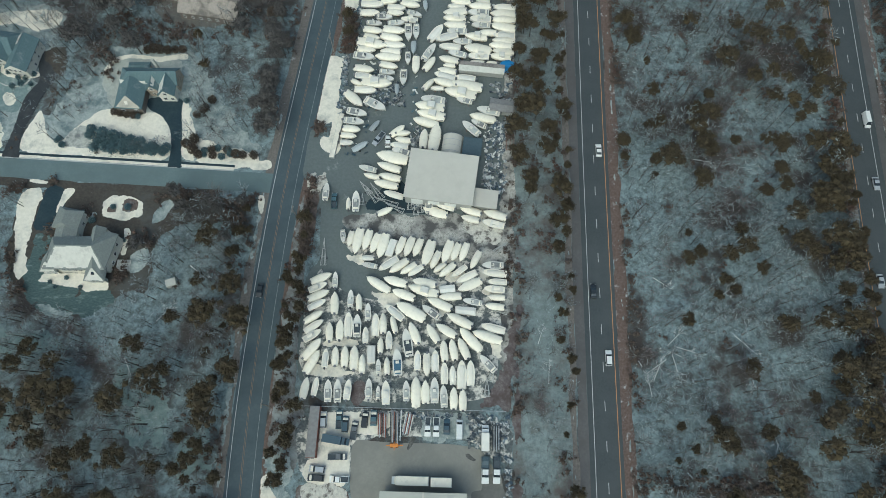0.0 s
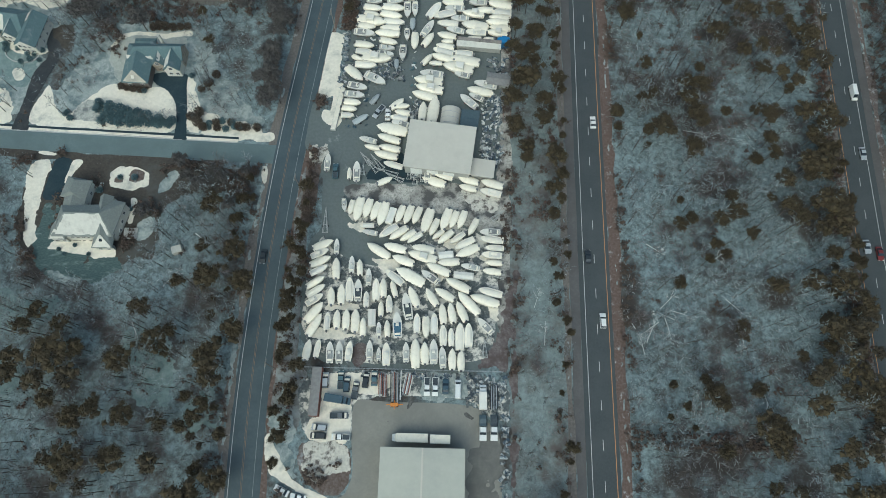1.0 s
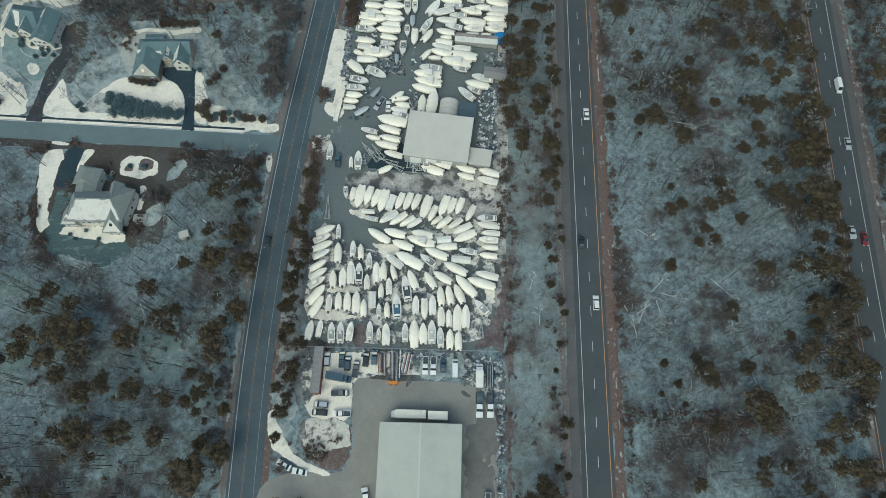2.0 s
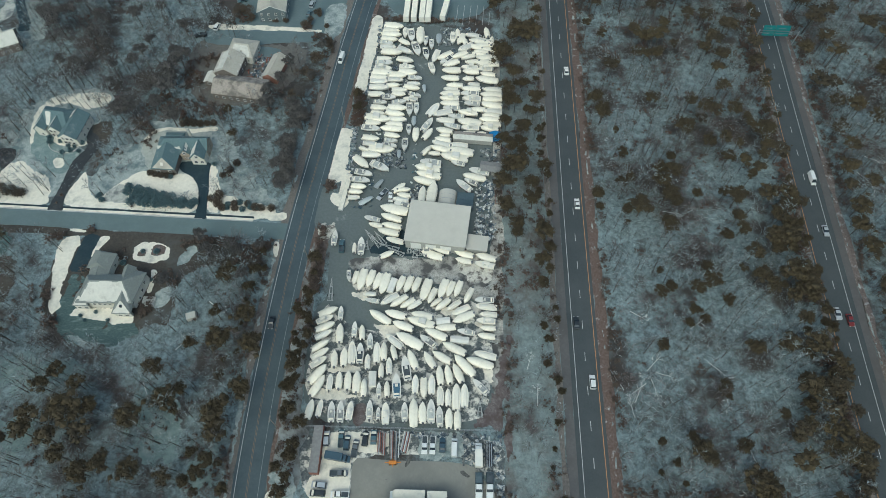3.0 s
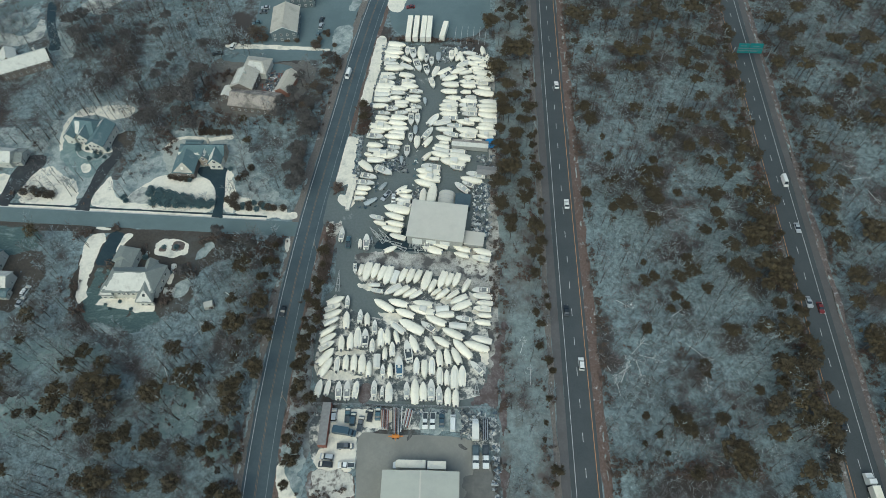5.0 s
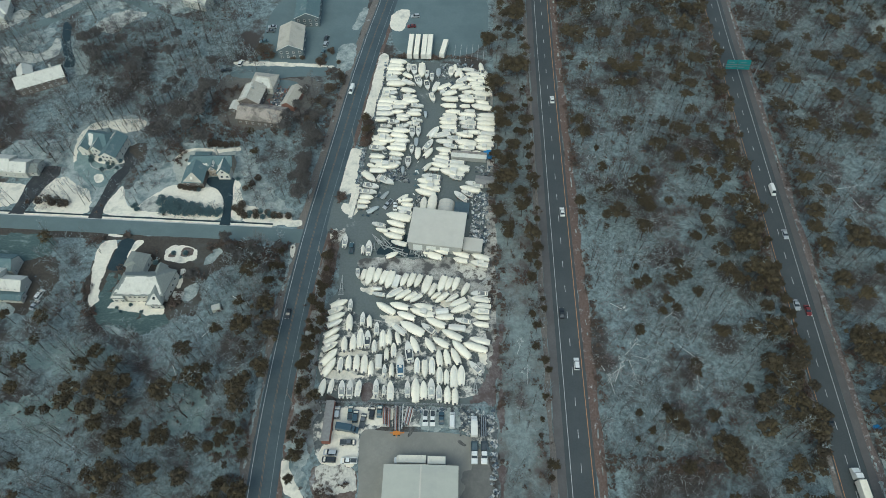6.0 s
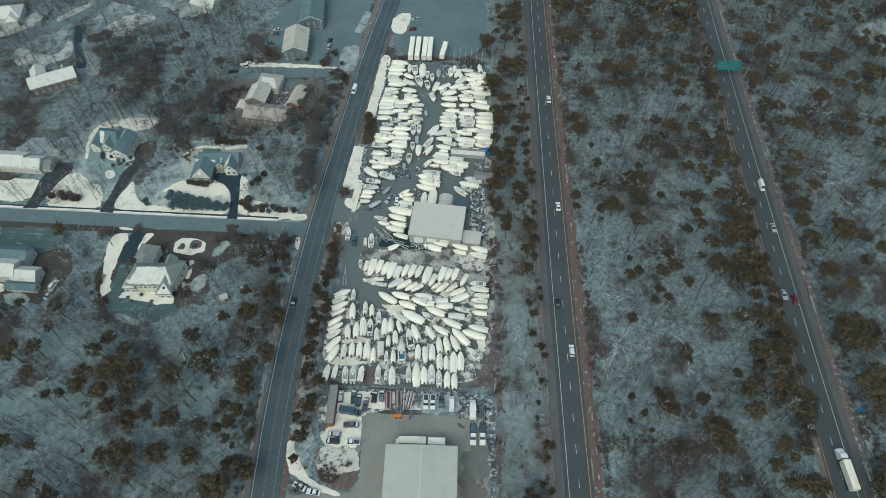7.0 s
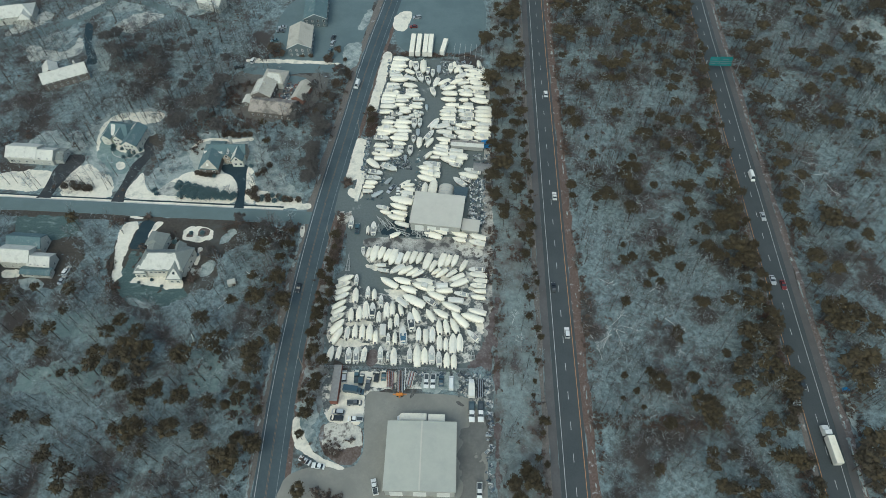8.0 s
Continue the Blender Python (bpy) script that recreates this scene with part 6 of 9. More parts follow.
    berth("s", -11.4, 65.6, -111, 6.2)
    berth("s", -17.0, 65.9, -109, 6.0)
    berth("s", -14.2, 65.8, -109, 6.6)
    berth("s", -22.7, 65.9, -104, 8.0)
    berth("s", -30.8, 67.3, -100, 8.0)
    berth("s", -25.2, 66.7, -108, 6.3)
    berth("s", -33.2, 68.0, -99, 5.2)
    berth("s", -27.8, 67.7, -104, 6.3)
    berth("o", -35.6, 68.8, -83, 4.4)
    berth("w", 12.9, 74.4, 167, 6.8)
    berth("w", 5.3, 76.0, 167, 5.5)
    berth("w", 13.4, 77.6, 165, 7.2)
    berth("w", -22.5, 77.9, 25, 5.2)
    berth("w", -6.2, 78.1, 163, 7.7)
    berth("w", 5.4, 78.8, 164, 6.7)
    berth("w", -3.1, 80.2, 163, 6.5)
    berth("w", -34.7, 80.3, 92, 3.9)
    berth("o", -32.3, 81.2, 92, 6.9)
    berth("w", -20.1, 83.8, 165, 6.4)
    berth("o", -42.4, 84.3, 88, 6.1)
    berth("w", -22.8, 87.5, 168, 7.5)
    berth("w", -21.7, 90.1, 169, 7.0)
    berth("w", -27.6, 90.3, 168, 5.0)
    berth("o", -29.2, 93.0, 166, 6.1)
    berth("w", -22.1, 93.8, 163, 7.6)
    berth("w", -21.3, 97.4, 168, 10.0)
    berth("o", -18.2, 99.4, 165, 6.3)
    berth("g", -32.3, 101.4, 33, 5.5)
    berth("w", -19.0, 101.7, 174, 5.8)
    berth("w", -36.9, 102.4, -1, 4.6)
    berth("w", -17.9, 103.9, 173, 5.0)
    berth("w", -10.8, 104.6, 86, 6.5)
    berth("w", -36.4, 105.1, -7, 5.0)
    berth("w", -7.0, 105.3, 82, 9.4)
    berth("w", -17.8, 106.4, 4, 4.6)
    berth("w", -19.8, 107.3, 40, 5.7)
    berth("w", -35.5, 107.5, -6, 5.5)
    berth("o", 5.1, 108.9, 139, 7.7)
    berth("g", -27.8, 109.4, 52, 4.3)
    berth("o", -35.0, 110.6, -6, 7.0)
    berth("o", 7.8, 110.7, 154, 5.6)
    berth("w", -10.5, 110.9, 165, 7.9)
    berth("w", 8.9, 113.1, 168, 8.2)
    berth("k", -8.8, 113.8, 169, 8.8)
    berth("o", -34.2, 114.0, -12, 7.0)
    berth("o", 11.0, 115.8, 168, 8.1)
    berth("k", -9.3, 117.0, 172, 9.7)
    berth("o", -28.1, 117.2, -27, 7.9)
    berth("w", -35.5, 119.2, -42, 7.5)
    berth("o", -8.2, 119.5, 173, 8.0)
    berth("o", 2.7, 119.6, 167, 5.5)
    berth("k", 1.1, 122.6, 169, 10.4)
    berth("w", -31.8, 122.8, -3, 7.5)
    berth("g", -20.9, 123.6, -89, 3.9)
    berth("w", -6.9, 124.1, -180, 4.4)
    berth("w", 3.5, 125.6, 169, 10.0)
    berth("w", -9.9, 125.7, 48, 5.1)
    berth("w", -35.0, 125.7, -28, 4.0)
    berth("k", -28.1, 126.0, -4, 9.9)
    berth("w", -4.4, 126.6, 165, 7.7)
    berth("o", -25.0, 127.7, -9, 5.8)
    berth("o", -18.8, 128.3, -91, 5.9)
    berth("w", -32.7, 128.4, -5, 6.0)
    berth("w", 2.8, 128.4, 175, 7.2)
    berth("w", -4.3, 129.2, 166, 7.4)
    berth("o", -24.6, 130.2, -6, 5.7)
    berth("w", -32.7, 131.3, -9, 6.5)
    berth("w", -3.7, 131.3, 172, 5.9)
    berth("w", -24.1, 132.9, -13, 5.8)
    berth("w", -14.7, 133.3, -91, 6.7)
    berth("w", -2.9, 133.4, -179, 4.1)
    berth("w", -9.8, 134.0, 56, 5.8)
    berth("w", 12.0, 134.7, 179, 3.6)
    berth("w", 6.8, 134.7, 179, 5.2)
    berth("w", -3.1, 135.9, 168, 6.6)
    berth("o", -17.6, 136.1, -87, 5.1)
    berth("w", -24.9, 136.5, 178, 8.1)
    berth("o", -33.2, 136.5, -7, 7.3)
    berth("k", 15.1, 137.5, 174, 7.2)
    berth("w", 7.3, 137.5, 178, 7.6)
    berth("o", -0.1, 138.3, 168, 6.6)
    berth("w", -24.0, 138.7, 180, 6.5)
    berth("o", -10.1, 138.8, 59, 7.4)
    berth("w", -32.4, 139.3, -7, 6.0)
    berth("w", 16.1, 139.7, 178, 7.2)
    berth("w", 6.9, 140.6, 172, 9.2)
    berth("g", -15.8, 140.8, -89, 5.1)
    berth("w", -2.9, 141.1, 176, 7.3)
    berth("w", -22.5, 141.4, -6, 7.7)
    berth("k", -30.6, 141.9, -9, 10.0)
    berth("w", 15.6, 142.1, 178, 8.4)
    berth("o", 1.5, 143.4, 178, 6.5)
    berth("w", 16.3, 144.1, 178, 7.6)
    berth("w", -23.7, 144.5, -13, 7.3)
    berth("w", -30.8, 144.6, -12, 5.7)
    berth("w", -4.1, 145.2, -162, 7.8)
    berth("k", 6.4, 145.7, 174, 7.3)
    berth("w", 16.5, 146.2, 178, 7.3)
    berth("w", -7.9, 146.8, 55, 7.3)
    berth("o", -17.9, 147.0, -87, 6.8)
    berth("o", -15.1, 147.3, -89, 6.2)
    berth("w", -30.5, 147.4, -9, 6.6)
    berth("w", 10.5, 147.4, 180, 5.8)
    berth("w", -23.0, 147.7, -6, 7.4)
    berth("o", -0.5, 147.8, 178, 6.9)
    berth("w", 16.0, 150.0, 170, 8.4)
    berth("o", -30.3, 150.4, -5, 5.3)
    berth("w", -1.3, 150.5, 179, 7.6)
    berth("o", 8.1, 150.5, 177, 6.6)
    berth("o", -22.5, 150.7, 5, 5.8)
    berth("w", -17.8, 152.2, 175, 6.2)
    berth("w", 7.9, 153.0, 178, 7.7)
    berth("w", 16.1, 153.1, 180, 8.1)
    berth("o", -26.8, 153.1, -2, 5.7)
    berth("k", -1.5, 153.4, -179, 7.5)
    berth("o", -16.0, 154.8, -21, 5.5)
    berth("w", -32.2, 154.9, -0, 6.6)
    berth("w", -22.8, 155.2, -8, 5.7)
    berth("w", 16.0, 155.6, 180, 8.4)
    berth("w", -1.3, 156.0, -173, 7.8)
    berth("o", 7.2, 156.0, 179, 7.6)
    berth("w", -22.6, 157.3, -4, 6.4)
    berth("w", 16.6, 158.2, 178, 7.8)
    berth("w", -1.0, 158.3, 179, 6.2)
    berth("w", -31.5, 158.5, -3, 8.1)
    berth("w", 7.6, 158.7, -180, 7.6)
    berth("g", -12.2, 158.8, -83, 4.2)
    berth("w", -17.6, 159.0, -13, 6.5)
    berth("w", -25.6, 160.0, -0, 5.5)
    berth("w", 0.7, 160.5, 180, 6.3)
    berth("w", -16.8, 160.9, -1, 5.5)
    berth("w", 8.7, 161.1, 178, 5.1)
    berth("w", -31.7, 161.9, -4, 7.3)
    berth("w", -24.7, 163.2, -4, 6.4)
    berth("w", 14.2, 164.1, 170, 9.2)
    berth("w", 6.4, 164.3, -174, 4.3)
    berth("o", -16.4, 164.4, -7, 5.8)
    berth("w", -31.5, 164.4, -8, 7.5)
    berth("w", -1.4, 164.7, 178, 6.9)
    berth("w", -23.7, 166.0, -4, 7.4)
    berth("w", -30.4, 167.2, -5, 8.4)
    berth("w", 14.8, 167.2, 169, 6.0)
    berth("w", -19.6, 167.6, -8, 7.5)
    berth("w", 7.5, 168.6, 178, 6.4)
    berth("w", -0.9, 169.1, -179, 7.6)
    berth("w", -30.4, 169.5, -6, 7.5)
    berth("w", -9.3, 170.1, -74, 6.6)
    berth("w", 13.2, 170.3, 176, 6.9)
    berth("w", -20.2, 170.7, -4, 6.5)
    berth("w", 6.9, 170.9, 178, 6.9)
    berth("o", -30.2, 173.0, -1, 7.4)
    berth("w", -1.3, 173.2, -157, 7.0)
    berth("w", 14.3, 173.8, 178, 10.2)
    berth("w", 7.9, 174.3, -172, 5.6)
    berth("w", -21.1, 174.8, -15, 7.0)
    berth("w", -30.3, 175.3, -1, 6.3)
    berth("d", -3.0, 175.5, -140, 7.1)
    berth("w", 14.7, 176.8, 177, 9.3)
    berth("w", 6.2, 177.2, -160, 6.0)
    berth("w", -8.0, 177.3, -107, 7.3)
    berth("w", -3.9, 177.8, -144, 6.8)
    berth("w", 2.6, 178.3, -151, 6.9)
    berth("d", -12.2, 178.9, -79, 7.2)
    berth("w", -27.4, 179.6, -6, 8.7)
    berth("w", 12.0, 180.3, 175, 6.1)
    berth("w", -21.8, 180.7, -27, 7.0)
    berth("o", -16.6, 181.8, -72, 8.5)
    berth("g", 16.7, 181.9, 142, 4.1)
    berth("w", -29.1, 182.4, -4, 7.1)
    berth("w", 5.1, 182.8, -146, 7.4)
    berth("w", 11.8, 184.3, -170, 6.7)
    berth("o", -10.0, 184.6, -88, 5.4)
    berth("o", -30.0, 185.1, -12, 5.9)
    berth("w", -21.9, 185.6, -35, 5.7)
    berth("w", 15.2, 185.8, 145, 5.7)
    berth("o", -12.6, 186.7, -93, 5.4)
    berth("w", 10.1, 187.0, 173, 6.7)
    berth("w", -28.9, 187.6, -10, 6.9)
    berth("w", 2.9, 188.0, -111, 6.6)
    berth("g", -6.9, 188.4, -90, 6.1)
    berth("w", -0.5, 188.8, -93, 6.8)
    berth("w", -15.2, 189.6, -89, 9.3)
    berth("o", -19.2, 190.1, -82, 8.0)
    berth("w", -28.0, 190.4, -4, 8.2)
    berth("w", -22.0, 191.4, -90, 5.5)
    berth("w", -28.3, 192.8, -5, 6.8)
    berth("w", -27.2, 195.7, -9, 7.9)
    # empty trailers
    berth("t", -41.6, 63.0, 92, 9.0)
    berth("t", -27.0, 83.5, 130, 6.0)
    berth("t", -19.0, 79.5, 155, 6.5)
    berth("t", -9.5, 80.5, 100, 5.0)
    berth("t", -6.5, 80.2, 80, 5.5)
    berth("t", 11.3, 21.8, 90, 5.5)
    berth("t", -12.5, 79.6, 92, 5.5)
    berth("t", -30.5, 82.0, 88, 4.0)
    berth("t", -25.5, 85.0, 128, 7.0)
    berth("t", -29.4, 86.2, 130, 6.0)
    berth("t", -21.5, 81.5, 160, 7.5)
    berth("t", -13.0, 83.0, 175, 5.5)
    berth("t", -11.2, 80.2, 95, 5.0)
    berth("o", -8.2, 80.6, 88, 6.0)
    berth("t", -14.6, 81.2, 92, 5.0)
    berth("t", 12.8, 26.0, 75, 5.0)
    # clutter of boats in the far corner
    for x, y, heading, length in ((8, 190.5, 172, 6), (12.3, 187.5, 166, 6.5), (14.5, 192.5, 100, 5.5), (9.2, 183.5, 160, 6), (15.2, 182, 175, 6), (11, 179, 170, 6), (16.6, 187, 84, 5), (4.5, 187, 110, 5), (1.5, 191.5, 95, 5)):
        berth("w", x, y, heading, length)
    berth("t", 15.0, 46.0, 170, 6.0)
    berth("t", 15.2, 66.5, 40, 5.5)


lay_up_boats()


# ---- vehicles ----
def wheel_mesh(r=0.34, w=0.24):
    bm = bmesh.new()
    c = bmesh.ops.create_cone(bm, cap_ends=True, segments=12, radius1=r, radius2=r, depth=w)["verts"]
    bmesh.ops.rotate(bm, verts=c, cent=(0, 0, 0), matrix=Matrix.Rotation(radians(90), 3, 'X'))
    return bm


def add_wheels(v, places, r=0.34):
    for x, y in places:
        w = part("wheel", wheel_mesh(r), M["tyre"], v)
        w.location = (x, y, r)


def body_shell(bm, profile, half, tuck=0.06):
    """A body from its side profile (x, z), rounded in plan by narrower flanks at the ends."""
    rings = []
    for y, k in ((-half, 0.97), (-half + tuck, 1.0), (half - tuck, 1.0), (half, 0.97)):
        rings.append([(x * k, y, z if abs(y) < half else z * 0.985) for x, z in profile])
    return loft(bm, rings)


def cabin_shell(bm, x0, x1, x2, x3, half, z0, z1):
    return loft(bm, [[(x0, -half, z0), (x3, -half, z0), (x3, half, z0), (x0, half, z0)], [(x1, -half * 0.82, z1), (x2, -half * 0.82, z1), (x2, half * 0.82, z1), (x1, half * 0.82, z1)]])


def car(kind, colour, x, y, heading, label):
    v = root({"sedan": "car", "suv": "car", "pickup": "pickup_truck", "van": "van"}[kind], pose(x, y, 0.12, 0, 0, heading), label, {"pickup": "pickup", "van": "van"}.get(kind, "car"))
    paint = M["car_" + colour]
    L, h, roof = {"sedan": (4.7, 0.95, 1.45), "suv": (4.8, 1.05, 1.75), "pickup": (5.6, 1.05, 1.85), "van": (5.8, 1.15, 2.4)}[kind]
    a = L / 2
    bm = bmesh.new()
    body_shell(bm, [(-a, 0.35), (-a + 0.05, h - 0.1), (-a + 0.2, h), (a - 1.3, h), (a - 0.2, h - 0.22), (a, h - 0.4), (a - 0.05, 0.35)], 0.93)
    part("body", bm, paint, v)
    x0, x1, x2, x3 = {"sedan": (-a + 0.6, -a + 1.3, a - 2.2, a - 1.4), "suv": (-a + 0.1, -a + 0.4, a - 2.0, a - 1.3), "pickup": (-0.45, -0.25, 0.95, 1.55), "van": (-a + 0.05, -a + 0.15, a - 1.5, a - 0.8)}[kind]
    bm = bmesh.new()
    cabin_shell(bm, x0, x1, x2, x3, 0.88, h - 0.02, roof - 0.04)
    part("cabin_glass" if kind != "van" else "cargo_body", bm, M["glass"] if kind != "van" else paint, v)
    bm = bmesh.new()
    box(bm, x1 - 0.02, x2 + 0.02, -0.74, 0.74, roof - 0.06, roof, 0.02)
    part("roof", bm, paint, v)
    if kind == "pickup":
        bm = bmesh.new()
        box(bm, -a + 0.15, -0.55, -0.75, 0.75, h - 0.02, h + 0.015)
        part("bed", bm, M["dark_cover"], v)
        bm = bmesh.new()
        for s in (-1, 1):
            box(bm, -a + 0.1, -0.5, s * 0.85 - 0.08, s * 0.85 + 0.08, h - 0.05, h + 0.32)
        box(bm, -a, -a + 0.1, -0.9, 0.9, h - 0.1, h + 0.3)
        part("bed_side", bm, paint, v)
    if kind == "van":
        bm = bmesh.new()
        loft(bm, [[(a - 0.8, -0.8, 1.2), (a - 0.78, -0.8, 1.2), (a - 0.78, 0.8, 1.2), (a - 0.8, 0.8, 1.2)], [(a - 1.45, -0.66, 2.3), (a - 1.42, -0.66, 2.3), (a - 1.42, 0.66, 2.3), (a - 1.45, 0.66, 2.3)]])
        part("windscreen", bm, M["glass"], v)
    if "snow" in label:
        bm = bmesh.new()
        loft(bm, [[(x, -w, z), (x, w, z), (x, w, z + 0.05), (x, -w, z + 0.05)] for x, w, z in ((x3 + 0.02, 0.78, h), (x3 + 0.5, 0.8, h), (a - 0.6, 0.7, h - 0.12))])
        part("snow_cover", bm, M["snow"], v, "snow lying on the bonnet")
    for s in (-1, 1):
        bm = bmesh.new()
        box(bm, a - 0.12, a + 0.01, s * 0.68 - 0.17, s * 0.68 + 0.17, h - 0.42, h - 0.26)
        part("headlight", bm, M["trim_white"], v)
    add_wheels(v, [(sx * (a - 0.95), sy * 0.84) for sx in (-1, 1) for sy in (-1, 1)])
    return v


def semi_trailer(x, y, heading, length=16.2, cab=False, label="white box semi-trailer parked in a row", group=""):
    v = root("semi_trailer", pose(x, y, 0.1, 0, 0, heading), label, "trailer", group)
    bm = bmesh.new()
    box(bm, -length / 2, length / 2, -1.28, 1.28, 1.15, 4.0, 0.05)
    part("box", bm, M["gelcoat"], v)
    bm = bmesh.new()
    box(bm, -length / 2 + 0.1, length / 2 - 0.1, -1.2, 1.2, 4.0, 4.03)
    part("roof", bm, M["wrap"], v)
    bm = bmesh.new()
    for s in (-0.45, 0.45):
        box(bm, -length / 2, length / 2, s - 0.08, s + 0.08, 0.85, 1.15)
    box(bm, length * 0.2, length * 0.22, -1.0, 1.0, 0.0, 0.85)
    part("chassis", bm, M["car_black"], v)
    add_wheels(v, [(-length / 2 + d, s * 1.0) for d in (1.2, 2.5) for s in (-1, 1)], 0.5)
    return v


def tractor(x, y, heading):
    v = root("truck_tractor", pose(x, y, 0.1, 0, 0, heading), "white truck tractor pulling a trailer on the highway", "truck")
    bm = bmesh.new()
    body_shell(bm, [(-1.0, 0.8), (-1.0, 3.3), (0.5, 3.4), (0.95, 2.4), (2.6, 2.0), (2.75, 0.6), (-0.9, 0.6)], 1.2)
    part("cab", bm, M["car_white"], v)
    bm = bmesh.new()
    loft(bm, [[(0.98, -1.0, 2.42), (1.02, -1.0, 2.42), (1.02, 1.0, 2.42), (0.98, 1.0, 2.42)], [(0.56, -0.95, 3.3), (0.6, -0.95, 3.3), (0.6, 0.95, 3.3), (0.56, 0.95, 3.3)]])
    part("windscreen", bm, M["glass"], v)
    bm = bmesh.new()
    box(bm, -3.6, -0.9, -0.5, 0.5, 0.7, 1.0)
    part("chassis", bm, M["car_black"], v)
    add_wheels(v, [(1.9, -1), (1.9, 1), (-2.4, -1), (-2.4, 1)], 0.5)


def box_truck(x, y, heading, colour="white", length=6.0, label="white box truck", side="gelcoat"):
    v = root("box_truck", pose(x, y, 0.12, 0, 0, heading), label, "truck")
    bm = bmesh.new()
    box(bm, -length / 2, length / 2 - 1.8, -1.15, 1.15, 0.9, 3.1, 0.04)
    part("box", bm, M[side], v)
    bm = bmesh.new()
    body_shell(bm, [(length / 2 - 1.7, 0.5), (length / 2 - 1.7, 2.3), (length / 2 - 0.8, 2.3), (length / 2 - 0.4, 1.4), (length / 2 + 0.4, 1.2), (length / 2 + 0.45, 0.5)], 1.0)
    part("cab", bm, M["car_" + colour], v)
    bm = bmesh.new()
    loft(bm, [[(length / 2 - 0.38, -0.85, 1.45), (length / 2 - 0.35, -0.85, 1.45), (length / 2 - 0.35, 0.85, 1.45), (length / 2 - 0.38, 0.85, 1.45)], [(length / 2 - 0.78, -0.8, 2.25), (length / 2 - 0.74, -0.8, 2.25), (length / 2 - 0.74, 0.8, 2.25), (length / 2 - 0.78, 0.8, 2.25)]])
    part("windscreen", bm, M["glass"], v)
    add_wheels(v, [(sx * (length / 2 - 0.9), s * 0.9) for sx in (-1, 1) for s in (-1, 1)], 0.42)


def work_truck(x, y, heading, bed, label):
    v = root("work_truck", pose(x, y, 0.12, 0, 0, heading), label, "truck")
    bm = bmesh.new()
    body_shell(bm, [(-0.4, 0.45), (-0.4, 1.25), (2.3, 1.25), (3.55, 1.1), (3.7, 0.9), (3.7, 0.45)], 1.05, 0.1)
    part("body", bm, M["car_white"], v)
    bm = bmesh.new()
    cabin_shell(bm, -0.35, -0.2, 1.2, 1.95, 1.0, 1.24, 2.0)
    part("cabin_glass", bm, M["glass"], v)
    bm = bmesh.new()
    box(bm, -0.25, 1.25, -0.86, 0.86, 1.96, 2.06, 0.03)
    part("roof", bm, M["car_white"], v)
    bm = bmesh.new()
    box(bm, -3.8, -0.5, -1.15, 1.15, 0.85, 1.0)
    for s in (-1, 1):
        box(bm, -3.8, -0.5, s * 1.1 - 0.06, s * 1.1 + 0.06, 1.0, 1.55)
    box(bm, -3.85, -3.75, -1.15, 1.15, 1.0, 1.55)
    part("bed", bm, M["slate_steel"], v)
    bm = bmesh.new()
    loft(bm, [[(px_, -1.02, 1.0), (px_, -0.9, z), (px_, 0.9, z), (px_, 1.02, 1.0)] for px_, z in ((-3.7, 1.45), (-2.6, 1.75), (-1.4, 1.62), (-0.6, 1.7))])
    part("load", bm, M[bed], v)
    add_wheels(v, [(2.6, -0.95), (2.6, 0.95), (-2.5, -0.95), (-2.5, 0.95)], 0.42)
    return v


# on the roads
car("van", "white", -49.3, 176, 260, "white van driving on the two-lane road")
car("sedan", "black", -60.8, 50.5, 265, "dark car driving on the two-lane road")
car("sedan", "white", 48.9, 171, 90, "white car driving on the highway")
car("sedan", "white", 48.5, 102.2, 90, "white car driving on the highway")
car("sedan", "black", 44.6, 53.0, 90, "black car driving on the highway")
car("suv", "white", 48.4, 32.0, 90, "white sport utility car driving on the highway")
car("van", "white", 140.9, 116, 272, "white van driving on the highway")
car("sedan", "silver", 140.2, 92.4, 271, "silver car driving on the highway")
car("sedan", "silver", 135.6, 58.7, 271, "silver car driving on the highway")
car("sedan", "red", 139.4, 56.4, 271, "red car driving on the highway")
car("suv", "black", 134.4, 12.7, 271, "black car driving on the highway")
semi_trailer(137.3, -13.0, 92, 9.8, label="white semi-trailer on the highway")
tractor(137.1, -6.4, 92)

